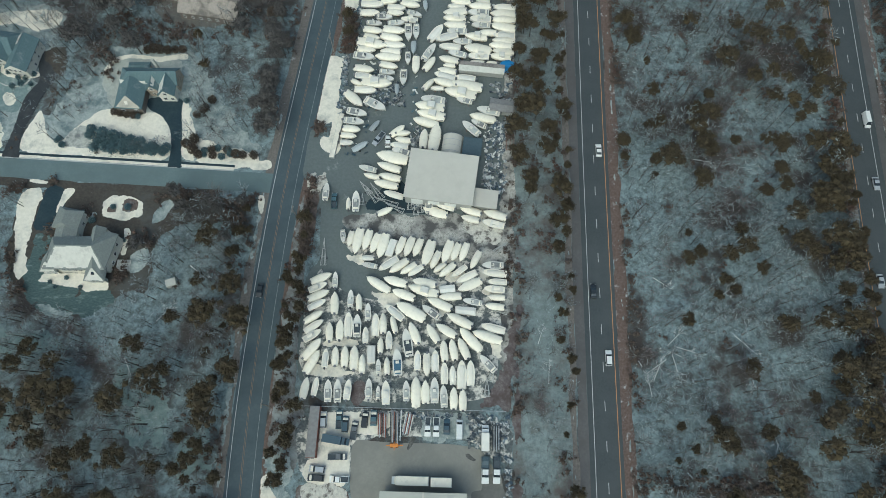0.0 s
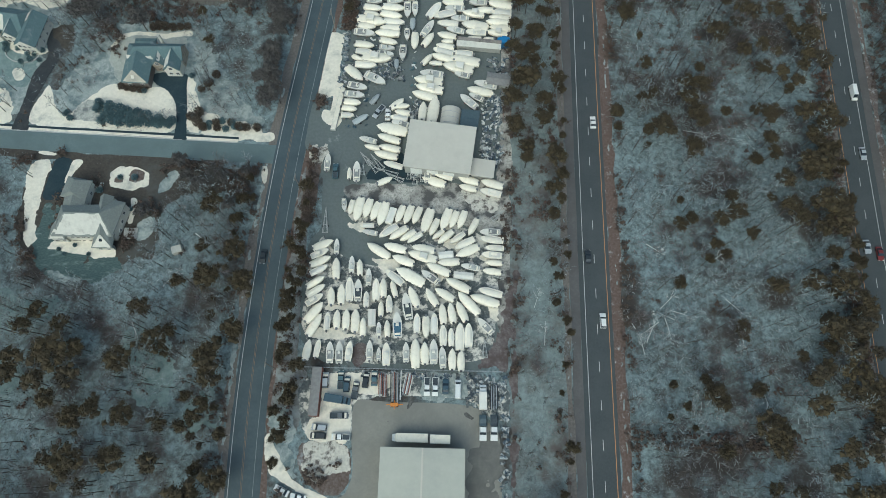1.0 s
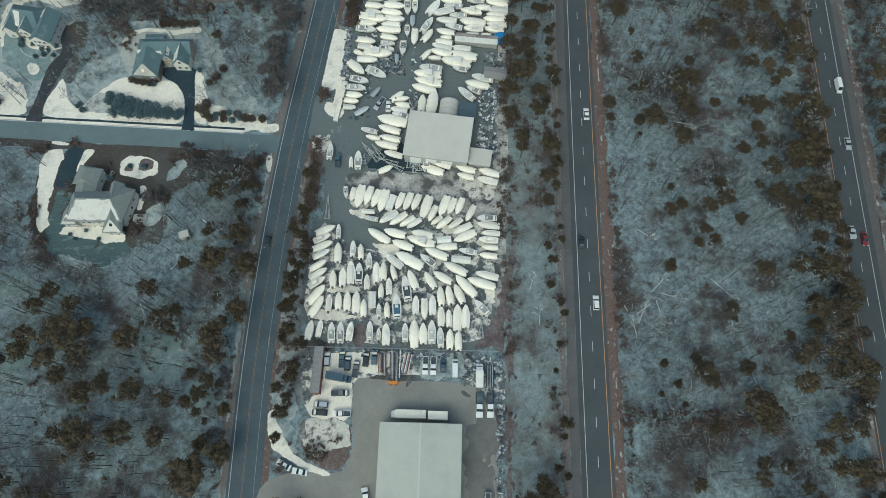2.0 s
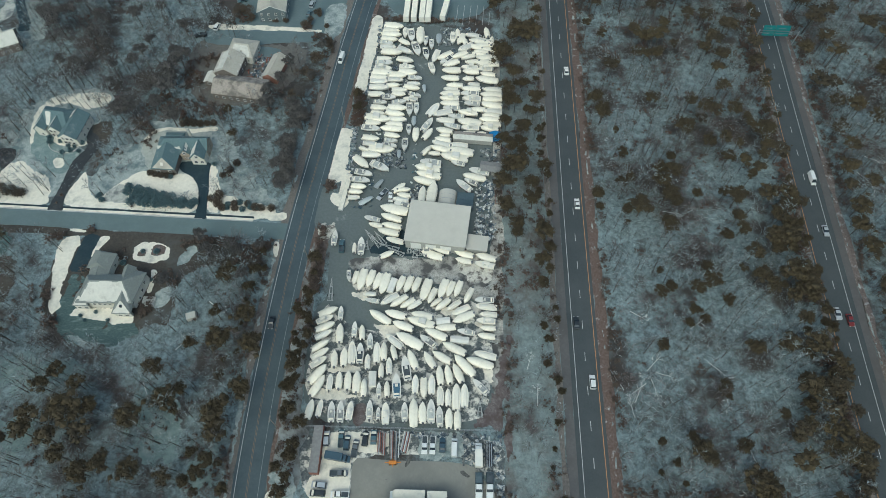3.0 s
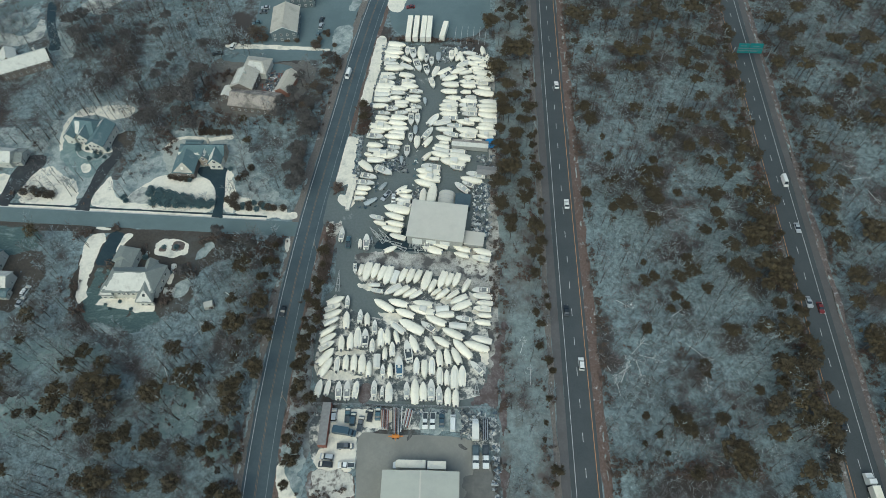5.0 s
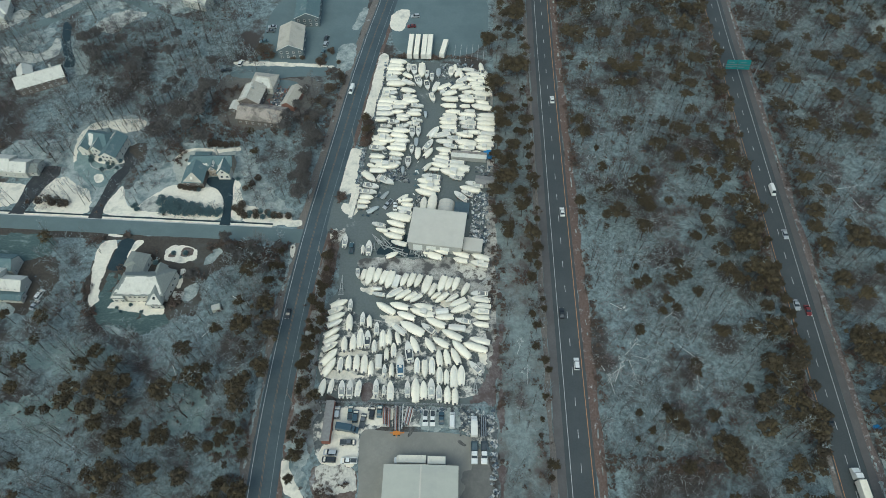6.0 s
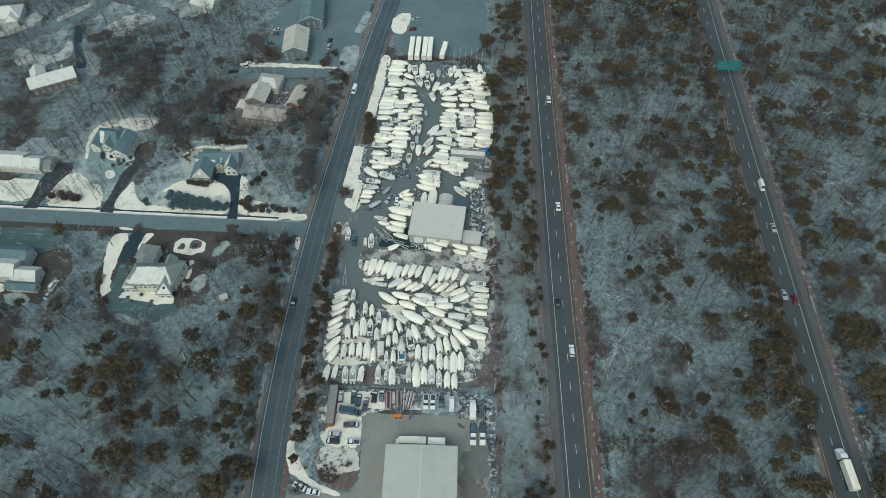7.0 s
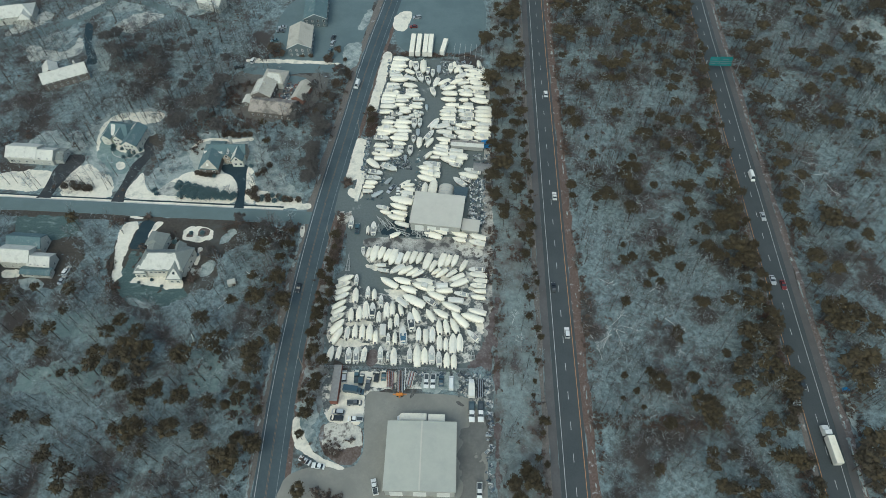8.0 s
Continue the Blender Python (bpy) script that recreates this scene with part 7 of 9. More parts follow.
# parked round the lots
for kind, colour, x, y, heading, label in (
        ("suv", "silver", -37.3, 11.4, 92, "snow-dusted silver car parked beside the container"),
        ("pickup", "teal", -32.6, 11.6, 92, "teal pickup parked on snow"),
        ("suv", "navy", -30.7, 10.3, 88, "dark blue car parked on snow"),
        ("pickup", "grey", -28.0, 8.6, 84, "grey pickup parked on snow"),
        ("suv", "black", -25.0, 11.7, 86, "black car parked on snow"),
        ("sedan", "teal", -22.4, 12.3, 90, "small teal car parked on snow"),
        ("pickup", "grey", -32.3, 1.0, 2, "grey pickup with snow in its bed"),
        ("suv", "silver", -38.0, -2.6, 175, "silver car parked on snow"),
        ("suv", "black", -38.2, -5.0, 178, "black car parked on snow"),
        ("pickup", "white", -31.4, -5.2, 180, "white pickup parked on snow"),
        ("sedan", "white", -47.6, -20.6, 155, "white car parked at the entrance"),
        ("sedan", "white", -42.6, -22.4, 172, "white car parked at the entrance"),
        ("pickup", "white", -22.3, -29.0, 105, "white pickup beside the big shed"),
        ("pickup", "white", -6.2, 10.2, 270, "white and dark pickup in the parking strip"),
        ("pickup", "white", -3.7, 10.2, 270, "white and dark pickup in the parking strip"),
        ("sedan", "navy", -0.6, 10.4, 90, "blue car in the parking strip"),
        ("van", "white", 3.2, 9.6, 90, "white van in the parking strip"),
        ("pickup", "white", 13.6, -29.5, 270, "white pickup parked by the fence"),
        ("pickup", "silver", -26.2, 104.6, 235, "silver pickup in the boatyard"),
        ("pickup", "teal", -39.6, 81.4, 92, "teal pickup beside the track"),
        ("sedan", "white", -23.0, 103.6, 90, "white car in the boatyard"),
        ("suv", "silver", -20.8, 234.6, 185, "silver car in the car park"),
        ("sedan", "red", -22.4, 226.0, 188, "dark red car in the car park"),
        ("suv", "white", -108.0, 194.6, 80, "white car beside the snow bank"),
        ("pickup", "black", -114.5, 189, 190, "black pickup on the old drive"),
        ("sedan", "silver", -97.0, 224, 185, "silver car in the office lot"),
        ("sedan", "grey", -97.5, 220.5, 185, "grey car in the office lot"),
        ("sedan", "teal", -99.5, 212, 200, "teal car in the office lot"),
        ("suv", "black", -66.8, 215, 80, "black car beside the offices"),
        ("suv", "silver", -66.5, 210.5, 80, "silver car beside the offices"),
        ("sedan", "teal", -67.2, 204, 80, "teal car beside the offices"),
        ("suv", "white", -160.2, 56.6, 75, "snow-dusted white car on the brown lawn"),
        ("sedan", "silver", -160.4, 52.0, 75, "snow-dusted silver car on the brown lawn")):
    car(kind, colour, x, y, heading, label)
work_truck(10.9, -1.6, 270, "slate_steel", "white work truck with slate-covered bed in the yard")
work_truck(14.2, -1.5, 270, "dark_cover", "white work truck with dark open bed by the fence")
box_truck(10.8, 7.2, 90, "white", 7.0, "white box truck among scrap")
box_truck(-33.3, 5.7, 352, "navy", 7.4, "long dark blue bus body with snow around", "car_navy")
for x in (-21.8, -18.4, -14.7, -11.9):
    semi_trailer(x, 207, 88 - x * 0.0, 16.2, group="trailers at the car park's edge")
semi_trailer(-4.6, 205.5, 80, 11.5, label="shorter white trailer with a blue front")
rig = semi_trailer(-9.9, -5.0, 180, 9.0, label="white box truck with a rounded nose beside the big shed")
bm = bmesh.new()
loft(bm, [[(4.5 + dx, w, 0.7), (4.5 + dx, w, z), (4.5 + dx, -w, z), (4.5 + dx, -w, 0.7)] for dx, w, z in ((-0.02, 1.26, 3.9), (0.4, 1.12, 3.8), (0.7, 0.8, 3.55), (0.8, 0.5, 3.3))])
part("nose", bm, M["wrap"], rig)
bm = bmesh.new()
loft(bm, [[(4.9 + dx, w, 0.6), (4.9 + dx, w, z), (4.9 + dx, -w, z), (4.9 + dx, -w, 0.6)] for dx, w, z in ((0.0, 1.05, 2.3), (0.6, 1.05, 2.2), (1.3, 0.95, 1.5))])
part("cab", bm, M["car_white"], rig)
semi_trailer(-1.8, -5.2, 180, 6.0, label="short tan trailer beside the big shed")

# scrap, racks, machines
def scrap_heap(x0, x1, y0, y1, n, label, high=1.0, seed=0, mat="junk"):
    rnd = random.Random(seed)
    bm = bmesh.new()
    for _ in range(n):
        x, y = rnd.uniform(x0, x1), rnd.uniform(y0, y1)
        m = pose(x, y, rnd.uniform(0.1, 0.35) * high + 0.1, rnd.uniform(-8, 8), rnd.uniform(-8, 8), rnd.uniform(0, 180))
        a, b, c = rnd.uniform(0.2, 1.3), rnd.uniform(0.08, 0.6), rnd.uniform(0.1, 0.45) * high
        k = 1.0 if mat == "junk" else 0.55
        box(bm, -a * k, a * k, -b * k, b * k, -c, c, 0.0, m)
    return tagged(single("scrap_heap", bm, M[mat], label, "scrap"), kind="stuff")


scrap_heap(-29, -18, 118, 127, 60, "tangle of boat parts and scrap with snow", 1.2, 1)
scrap_heap(-41, -38.5, 113, 150, 70, "scrap along the yard's fence", 0.9, 2)
scrap_heap(9.5, 17, 84, 112, 110, "scattered scrap and drums beside the hall", 0.9, 3)
scrap_heap(12, 18.5, 110, 128, 60, "scrap heap at the yard's edge", 0.9, 4)
scrap_heap(6, 18, 5, 14, 80, "scrap and pallets in the parking strip", 0.9, 5)
scrap_heap(16.5, 18.5, -30, 4, 50, "scrap along the fence", 0.8, 6)
scrap_heap(-16, -11.5, 102, 110, 30, "boat parts beside the hall", 0.9, 7)
scrap_heap(-8, 12, 186, 196, 60, "clutter among boats", 1.0, 8)
scrap_heap(12, 17.5, 150, 194, 60, "clutter along the yard's edge", 1.0, 9)
scrap_heap(-36.3, -35.2, 150, 172, 30, "clutter along the yard's fence", 0.9, 10)
scrap_heap(-34.2, -33.2, 176, 197, 24, "clutter along the yard's fence", 0.9, 12)
scrap_heap(-13.5, -5, 79.2, 80.6, 26, "boat parts and trestles beside the hall", 0.9, 14)
scrap_heap(-88, -80, 165, 177, 75, "timber and scrap in the old house's yard", 0.8, 13)
scrap_heap(-90, -77, 163, 180, 70, "rusty red timber and metal in the old house's yard", 0.8, 21, "rust")
scrap_heap(-86, -80, 162, 166, 40, "white boards and sheets in the old house's yard", 0.6, 22, "trim_white")
scrap_heap(9.8, 16, 86, 110, 60, "white drums and boards beside the hall", 0.8, 23, "trim_white")
scrap_heap(9.8, 16.6, 86, 112, 60, "dark blue drums and parts beside the hall", 0.8, 24, "car_navy")
for k, (x0, x1, y0, y1, n) in enumerate(((-37, -24, 128, 150, 60), (-34, -20, 150, 172, 70), (-32, -18, 172, 196, 70), (0, 16, 136, 160, 70), (-2, 17, 160, 194, 90), (-16, -4, 106, 130, 40), (-38, -30, 98, 126, 40))):
    scrap_heap(x0, x1, y0, y1, n, "blocks, stands and dark clutter between laid-up boats", 0.7, 40 + k, ("car_navy", "junk", "car_teal")[k % 3])
    scrap_heap(x0, x1, y0, y1, n // 2, "pale boards and tarpaulin scraps between laid-up boats", 0.7, 60 + k, "trim_white")
scrap_heap(-27, 6, 12.9, 14.2, 40, "clutter along the fence", 0.7, 11)


def rack(x, y, heading, length, label, mats):
    r = root("steel_rack", pose(x, y, 0.1, 0, 0, heading), label, "rack")
    for s in (-0.4, 0.4):
        bm = bmesh.new()
        box(bm, s * length - 0.08, s * length + 0.08, -1.2, 1.2, 0, 0.9)
        part("trestle", bm, M["steel"], r)
    rnd = random.Random(int(x * 10))
    for k in range(7):
        bm = bmesh.new()
        yk = -1.1 + k * 0.36
        d = rnd.uniform(-0.5, 0.5)
        box(bm, -length / 2 + d, length / 2 + d * 0.5, yk - 0.13, yk + 0.13, 0.9, 0.95 + rnd.uniform(0.1, 0.4))
        part("beam", bm, M[mats[k % len(mats)]], r)


rack(-19.8, 10.4, 92, 6.5, "steel rack with rusty red beams", ("rust", "steel", "rust", "car_black"))
rack(-16.2, 9.8, 92, 8.5, "long steel rack with grey and red beams", ("steel", "timber", "car_black", "rust"))
rack(-12.2, 10.8, 80, 6.0, "rack with pale wrapped beams", ("gelcoat", "rust", "steel"))
rack(14.1, 7.4, 90, 7.0, "open truck chassis among scrap", ("car_black", "steel"))
w = root("wood_beam", pose(-14.2, 10.6, 0.1, 0, 0, 90), "long white boom standing on trestles", "beam")
bm = bmesh.new()
box(bm, -4.6, 4.2, -0.12, 0.12, 1.5, 1.75)
part("boom", bm, M["trim_white"], w)
for s in (-3.4, 3.4):
    bm = bmesh.new()
    box(bm, s - 0.1, s + 0.1, -0.3, 0.3, 0, 1.5)
    part("trestle", bm, M["steel"], w)
m_ = root("loader", pose(-15.9, 4.6, 0.11, 0, 0, 2), "small orange lifting machine on the lot", "machine")
bm = bmesh.new()
box(bm, -1.2, 1.2, -0.55, 0.55, 0.4, 1.2, 0.06)
part("body", bm, M["orange"], m_)
bm = bmesh.new()
box(bm, 1.2, 2.6, -0.15, 0.15, 0.9, 1.1)
box(bm, -2.4, -1.2, -0.15, 0.15, 0.9, 1.1)
box(bm, -0.1, 0.1, -1.3, 1.3, 0.5, 0.65)
part("arm", bm, M["orange"], m_)
add_wheels(m_, [(sx * 0.8, sy * 0.6) for sx in (-1, 1) for sy in (-1, 1)], 0.35)

# fence between yard and parking strip
f = root("yard_fence", pose(0, 0, 0), "wire fence on steel posts along the boatyard", "fence")
posts = [(-46.7 + k * 2.65, 15.2) for k in range(25)]
bm = bmesh.new()
box(bm, -0.05, 0.05, -0.05, 0.05, 0, 1.9)
first = part("post", bm, M["steel"], f)
for k, (x, y) in enumerate(posts):
    ob = first if k == 0 else first.copy()
    if k:
        scene.collection.objects.link(ob)
    ob.location = (x, y, 0.08)
for z in (0.3, 0.9, 1.5, 1.9):
    bm = bmesh.new()
    box(bm, -46.7, 17, 15.18, 15.22, z, z + 0.04)
    part("rail", bm, M["steel"], f)

# rusty goal-like frame at the yard's edge
g = root("trestle_stand", pose(18.6, 104.4, 0.1, 0, 0, 0), "rusty rectangular steel trestle at the yard's edge", "trestle")
for x0, x1, y0, y1 in ((-1.3, 1.3, -2.8, -2.7), (-1.3, 1.3, 2.7, 2.8), (-1.3, -1.2, -2.7, 2.7), (1.2, 1.3, -2.7, 2.7), (-0.05, 0.05, -2.7, 2.7)):
    bm = bmesh.new()
    box(bm, x0, x1, y0, y1, 0.5, 0.62)
    part("bar", bm, M["rust"], g)
for x, y in ((-1.25, -2.75), (1.25, -2.75), (-1.25, 2.75), (1.25, 2.75)):
    bm = bmesh.new()
    box(bm, x - 0.05, x + 0.05, y - 0.05, y + 0.05, 0, 0.5)
    part("leg", bm, M["rust"], g)

# pier-like ramp at the entrance
r = root("loading_ramp", pose(-40.6, 105.5, 0.1, 0, 0, 82), "long pale concrete ramp at the yard's entrance", "ramp")
bm = bmesh.new()
box(bm, -8.5, 8.5, -0.9, 0.9, 0, 0.9, 0.05)
part("wall", bm, M["kerb"], r)
bm = bmesh.new()
box(bm, -8.4, 8.4, -0.8, 0.8, 0.9, 0.98)
part("snow_cap", bm, M["snow"], r)


def utility_pole(x, y, heading):
    p = root("utility_pole", pose(x, y, 0, 0, 0, heading), "wooden utility pole with cross-arms beside the road", "pole", "utility poles")
    bm = bmesh.new()
    loft(bm, [[(r_ * math.cos(a), r_ * math.sin(a), z) for a in (6.283 * k / 8 for k in range(8))] for z, r_ in ((0, 0.17), (11.5, 0.11))])
    part("mast", bm, M["timber"], p)
    for z in (10.2, 11.0):
        bm = bmesh.new()
        box(bm, -1.2, 1.2, -0.06, 0.06, z, z + 0.14)
        part("cross_arm", bm, M["timber"], p)


for px_, py_, turn_ in ((-53.6, 14.7, 88), (-50.6, 74.3, 84), (-44.1, 138.4, 82)):
    utility_pole(px_, py_, turn_)

# sign gantry over the east carriageway
g = root("sign_gantry", pose(141.2, 190.3, 0, 0, 0, -2), "highway sign gantry with two teal-green panels", "sign")
for x in (-7.5, 9.5):
    bm = bmesh.new()
    box(bm, x - 0.2, x + 0.2, -0.2, 0.2, 0, 7.6)
    part("post", bm, M["steel"], g)
bm = bmesh.new()
for z in (6.0, 7.2):
    box(bm, -7.5, 9.5, -0.12, 0.12, z, z + 0.2)
part("truss", bm, M["car_grey"], g)
for x0, x1, h in ((-6.0, -0.9, 4.6), (-0.7, 5.5, 4.8)):
    bm = bmesh.new()
    turn = pose(0, -0.45, 4.9, -20)
    box(bm, x0, x1, -0.05, 0.05, 0, h, 0.02, turn)
    pan = part("panel", bm, M["sign_green"], g)
    for k, (a, b) in enumerate(((0.12, 0.6), (0.12, 0.8), (0.2, 0.7))):
        bm = bmesh.new()
        box(bm, x0 + (x1 - x0) * a, x0 + (x1 - x0) * b, -0.075, -0.055, 0.8 + k * 1.2, 1.2 + k * 1.2, 0, turn)
        part("lettering_bar", bm, M["shingle"], pan)

# bay lines on the car park
bm = bmesh.new()
box(bm, -0.07, 0.07, -6.5, 6.5, 0.09, 0.102)
lot = bpy.data.objects["north_lot"]
first = part("bay_line", bm, M["white_line"], lot)
for k in range(6):
    ob = first if k == 0 else first.copy()
    if k:
        scene.collection.objects.link(ob)
    ob.matrix_basis = pose(1.0 + k * 3.0, 205.5, 0, 0, 0, -4)
tarp = bmesh.new()
for k in range(30):
    tarp.verts.new((150.1 + random.uniform(-1.6, 1.6), 10.9 + random.uniform(-0.9, 0.9), random.choice((0.05, random.uniform(0.4, 1.0)))))
bmesh.ops.convex_hull(tarp, input=tarp.verts)
single("blue_tarpaulin", tarp, M["blue_tarp"], "blue tarpaulin lying beside the highway", "tarpaulin")

dashes(mid, MID_ROAD, 0.0, 0.124, 11.64, 3.1, -45, 258)
dashes(east, EAST_ROAD, 0.0, 0.124, 11.8, 6.1, -45, 258)


# ---- woods ----
def open_ground(x, y):
    """True where no tree of the woods stands."""
    wx = -60.1 + max(0, y - 30) ** 1.6 * 0.0039
    if wx - 7.5 < x < wx + 8.5 and y < 262:
        return True
    if -49 < x < 20.5 and -70 < y < 205:
        return True
    if -36 < x < 20 and y > 200:
        return True
    if 37.5 < x - max(0, y - 120) * 0.02 < 54.6:
        return True
    ex = 136.1 + 0.0215 * y + max(0, y - 190) * 0.01
    if ex - 6.6 < x < ex + 10.5:
        return True
    if x < -56 and abs(y - (87.4 - (x + 56) * 0.041)) < 6.5:
        return True
    for cx, cy, rx, ry in CLEARINGS:
        if ((x - cx) / rx) ** 2 + ((y - cy) / ry) ** 2 < 1:
            return True
    return False


CLEARINGS = ((-119, 62, 25, 20), (-109, 119, 19, 20), (-133, 104, 12, 9), (-159, 133, 15, 17), (-163, 108, 12, 12), (-78, 95, 14, 6), (-198, 108, 16, 12), (-200, 124, 17, 11),
             (-176, 62, 20, 14), (-180, 80, 16, 7), (-204, 180, 15, 13), (-252, 229, 17, 12), (-205, 205, 7, 12), (-92, 168, 25, 20), (-82, 222, 30, 30), (-65, 240, 30, 30), (-70, 195, 26, 12), (234, 222, 9, 14), (-215, 222, 26, 7), (-172, 234, 28, 6), (-98, 78, 9, 7), (-133, 78, 8, 9), (-110, 78, 14, 6))


def tri_mesh(name, verts, material, label, category, kind="stuff", parent=None):
    """A mesh of loose triangles out of an array of corners."""
    verts = verts.reshape(-1, 3)
    n = len(verts) // 3
    me = bpy.data.meshes.new(name)
    me.vertices.add(n * 3)
    me.vertices.foreach_set("co", verts.astype(np.float32).ravel())
    me.loops.add(n * 3)
    me.loops.foreach_set("vertex_index", np.arange(n * 3, dtype=np.int32))
    me.polygons.add(n)
    me.polygons.foreach_set("loop_start", np.arange(0, n * 3, 3, dtype=np.int32))
    me.update(calc_edges=True)
    me.materials.append(material)
    ob = new(name, me)
    ob.parent = parent
    return tagged(ob, label, category, "", kind)


rng = np.random.default_rng(5)


def limb_tris(a, b, ra, rb, sides=3):
    a, b = np.array(a, float), np.array(b, float)
    d = (b - a) / np.linalg.norm(b - a)
    u = np.cross(d, (0.3, 0.9, 0.2))
    u /= np.linalg.norm(u)
    w = np.cross(d, u)
    out = []
    for k in range(sides):
        p, q = (math.cos(6.283 * (k + j) / sides) * u + math.sin(6.283 * (k + j) / sides) * w for j in (0, 1))
        out += [a + p * ra, a + q * ra, b + q * rb, a + p * ra, b + q * rb, b + p * rb]
    return out


def twig_tris(a, d, length, width):
    s = np.cross(d, rng.normal(size=3))
    s /= np.linalg.norm(s) + 1e-9
    return [a - s * width, a + s * width, a + d * length]


def bare_tree_shape(height, limbs=9, twigs=10):
    """Corners of the wood and of the twigs of one leafless tree."""
    wood, fine = [], []
    bend = rng.normal(0, 0.25, 3) * (1, 1, 0)
    pts = [np.array((0, 0, -0.2)), np.array((0, 0, height * 0.45)) + bend, np.array((0, 0, height * 0.92)) + bend * 2.2]
    radius = height * 0.0125
    wood += limb_tris(pts[0], pts[1], radius, radius * 0.7, 4) + limb_tris(pts[1], pts[2], radius * 0.7, radius * 0.15, 3)
    for k in range(limbs):
        f = 0.38 + 0.58 * (k + rng.random()) / limbs
        base = pts[1] + (pts[2] - pts[1]) * (f - 0.45) / 0.47 if f > 0.45 else pts[0] + (pts[1] - pts[0]) * f / 0.45
        a = rng.uniform(0, 6.283)
        reach = height * (0.30 * (1.12 - f) + 0.05) * rng.uniform(0.8, 1.3)
        tip = base + np.array((math.cos(a) * reach, math.sin(a) * reach, reach * rng.uniform(0.5, 1.0)))
        wood += limb_tris(base, tip, radius * 0.38, radius * 0.1)
        for j in range(twigs):
            g = rng.uniform(0.25, 1.0)
            d = (tip - base) / np.linalg.norm(tip - base) + rng.normal(0, 0.6, 3) + (0, 0, 0.15)
            d /= np.linalg.norm(d)
            fine += twig_tris(base + (tip - base) * g, d, rng.uniform(0.6, 1.7), rng.uniform(0.035, 0.075))
    return np.array(wood), np.array(fine)


def clump_shape(radius, count, spike, flat=0.7):
    """Corners of a tuft of leaves or needles: spiky triangles turned all ways."""
    out = []
    for _ in range(count):
        d = rng.normal(size=3)
        d /= np.linalg.norm(d)
        c = d * radius * rng.random() ** 0.4 * (1, 1, flat)
        e, f = rng.normal(size=3), rng.normal(size=3)
        e /= np.linalg.norm(e)
        f /= np.linalg.norm(f)
        out += [c - e * spike * 0.5, c + e * spike * 0.5, c + (d + f) * spike * 0.7]
    return np.array(out)


def lump_shape(radius, flat=0.7):
    """Corners of a dense inner mass of needles, an uneven eight-sided lump."""
    p = [np.array(q, float) * radius * rng.uniform(0.75, 1.15) * (1, 1, flat) for q in ((1, 0, 0), (0, 1, 0), (-1, 0, 0), (0, -1, 0), (0, 0, 1), (0, 0, -1))]
    out = []
    for k in range(4):
        out += [p[k], p[(k + 1) % 4], p[4], p[(k + 1) % 4], p[k], p[5]]
    return np.array(out)


def pine_shape(height, spread, ring=5, each=4):
    """Corners of trunk and limbs, of the crown, and of a plainer crown, of one pitch pine."""
    wood, crown, plain = [], [], []
    lean = rng.normal(0, 0.35, 3) * (1, 1, 0)
    top = np.array((0, 0, height)) + lean
    wood += limb_tris((0, 0, -0.2), top * 0.6, 0.2, 0.14, 5) + limb_tris(top * 0.6, top * 0.94, 0.14, 0.04, 4)
    turn = rng.uniform(0, 6.283)
    lobes = [(0.0, 0.0)] + [(spread * rng.uniform(0.34, 0.56), turn + 6.283 * k / ring + rng.uniform(-0.4, 0.4)) for k in range(ring)]
    for lobe, (r, a) in enumerate(lobes):
        drop = height * (0.02 + 0.2 * (r / spread) ** 2 + rng.uniform(0, 0.09))
        heart = top * 0.96 + np.array((math.cos(a) * r, math.sin(a) * r, -drop))
        if lobe:
            wood += limb_tris(top * rng.uniform(0.62, 0.78), heart, 0.07, 0.02)
        for _ in range(each):
            at = heart + rng.normal(0, 0.19 * spread, 3) * (1, 1, 0.4)
            size = spread * rng.uniform(0.3, 0.42) * (5 / ring) ** 0.4
            lump = lump_shape(size * 0.74, 0.6) + at
            crown += [lump, clump_shape(size, 62, rng.uniform(0.34, 0.48), 0.6) + at]
            plain += [lump, clump_shape(size, 13, 0.6, 0.6) + at]
    return np.array(wood), np.concatenate(crown), np.concatenate(plain)


def spread_out(shapes, places, tall=0.0):
    """Copies of shapes at places (x, y, turn, size), joined; tall: how far their height keeps to the usual."""
    out = []
    for k, (x, y, turn, size) in enumerate(places):
        s = shapes[k % len(shapes)]
        c, n = math.cos(turn) * size, math.sin(turn) * size
        q = np.empty_like(s)
        q[:, 0], q[:, 1], q[:, 2] = s[:, 0] * c - s[:, 1] * n + x, s[:, 0] * n + s[:, 1] * c + y, s[:, 2] * (tall + (1 - tall) * size)
        out.append(q)
    return np.concatenate(out)


def lumps(x, y, period, shift=0.0):
    return noise.noise(Vector((x / period + shift, y / period - shift, shift * 0.7)))


AREAS = ((-270, -66, -48, 300), (20.5, 38, -48, 262), (54, 136, -48, 300), (150, 285, -48, 300))
trees, pines, bushes, brush = [], [], [], []
rnd = random.Random(11)


def outskirts(x, y):
    """True far out, where the woods are sparser."""
    return y > 268 or abs(x) > 178 + 0.42 * y


def stand(*places):
    """A stand of pines at the given places."""
    for x, y, size in places:
        pines.append((x, y, rnd.uniform(0, 6.28), size))


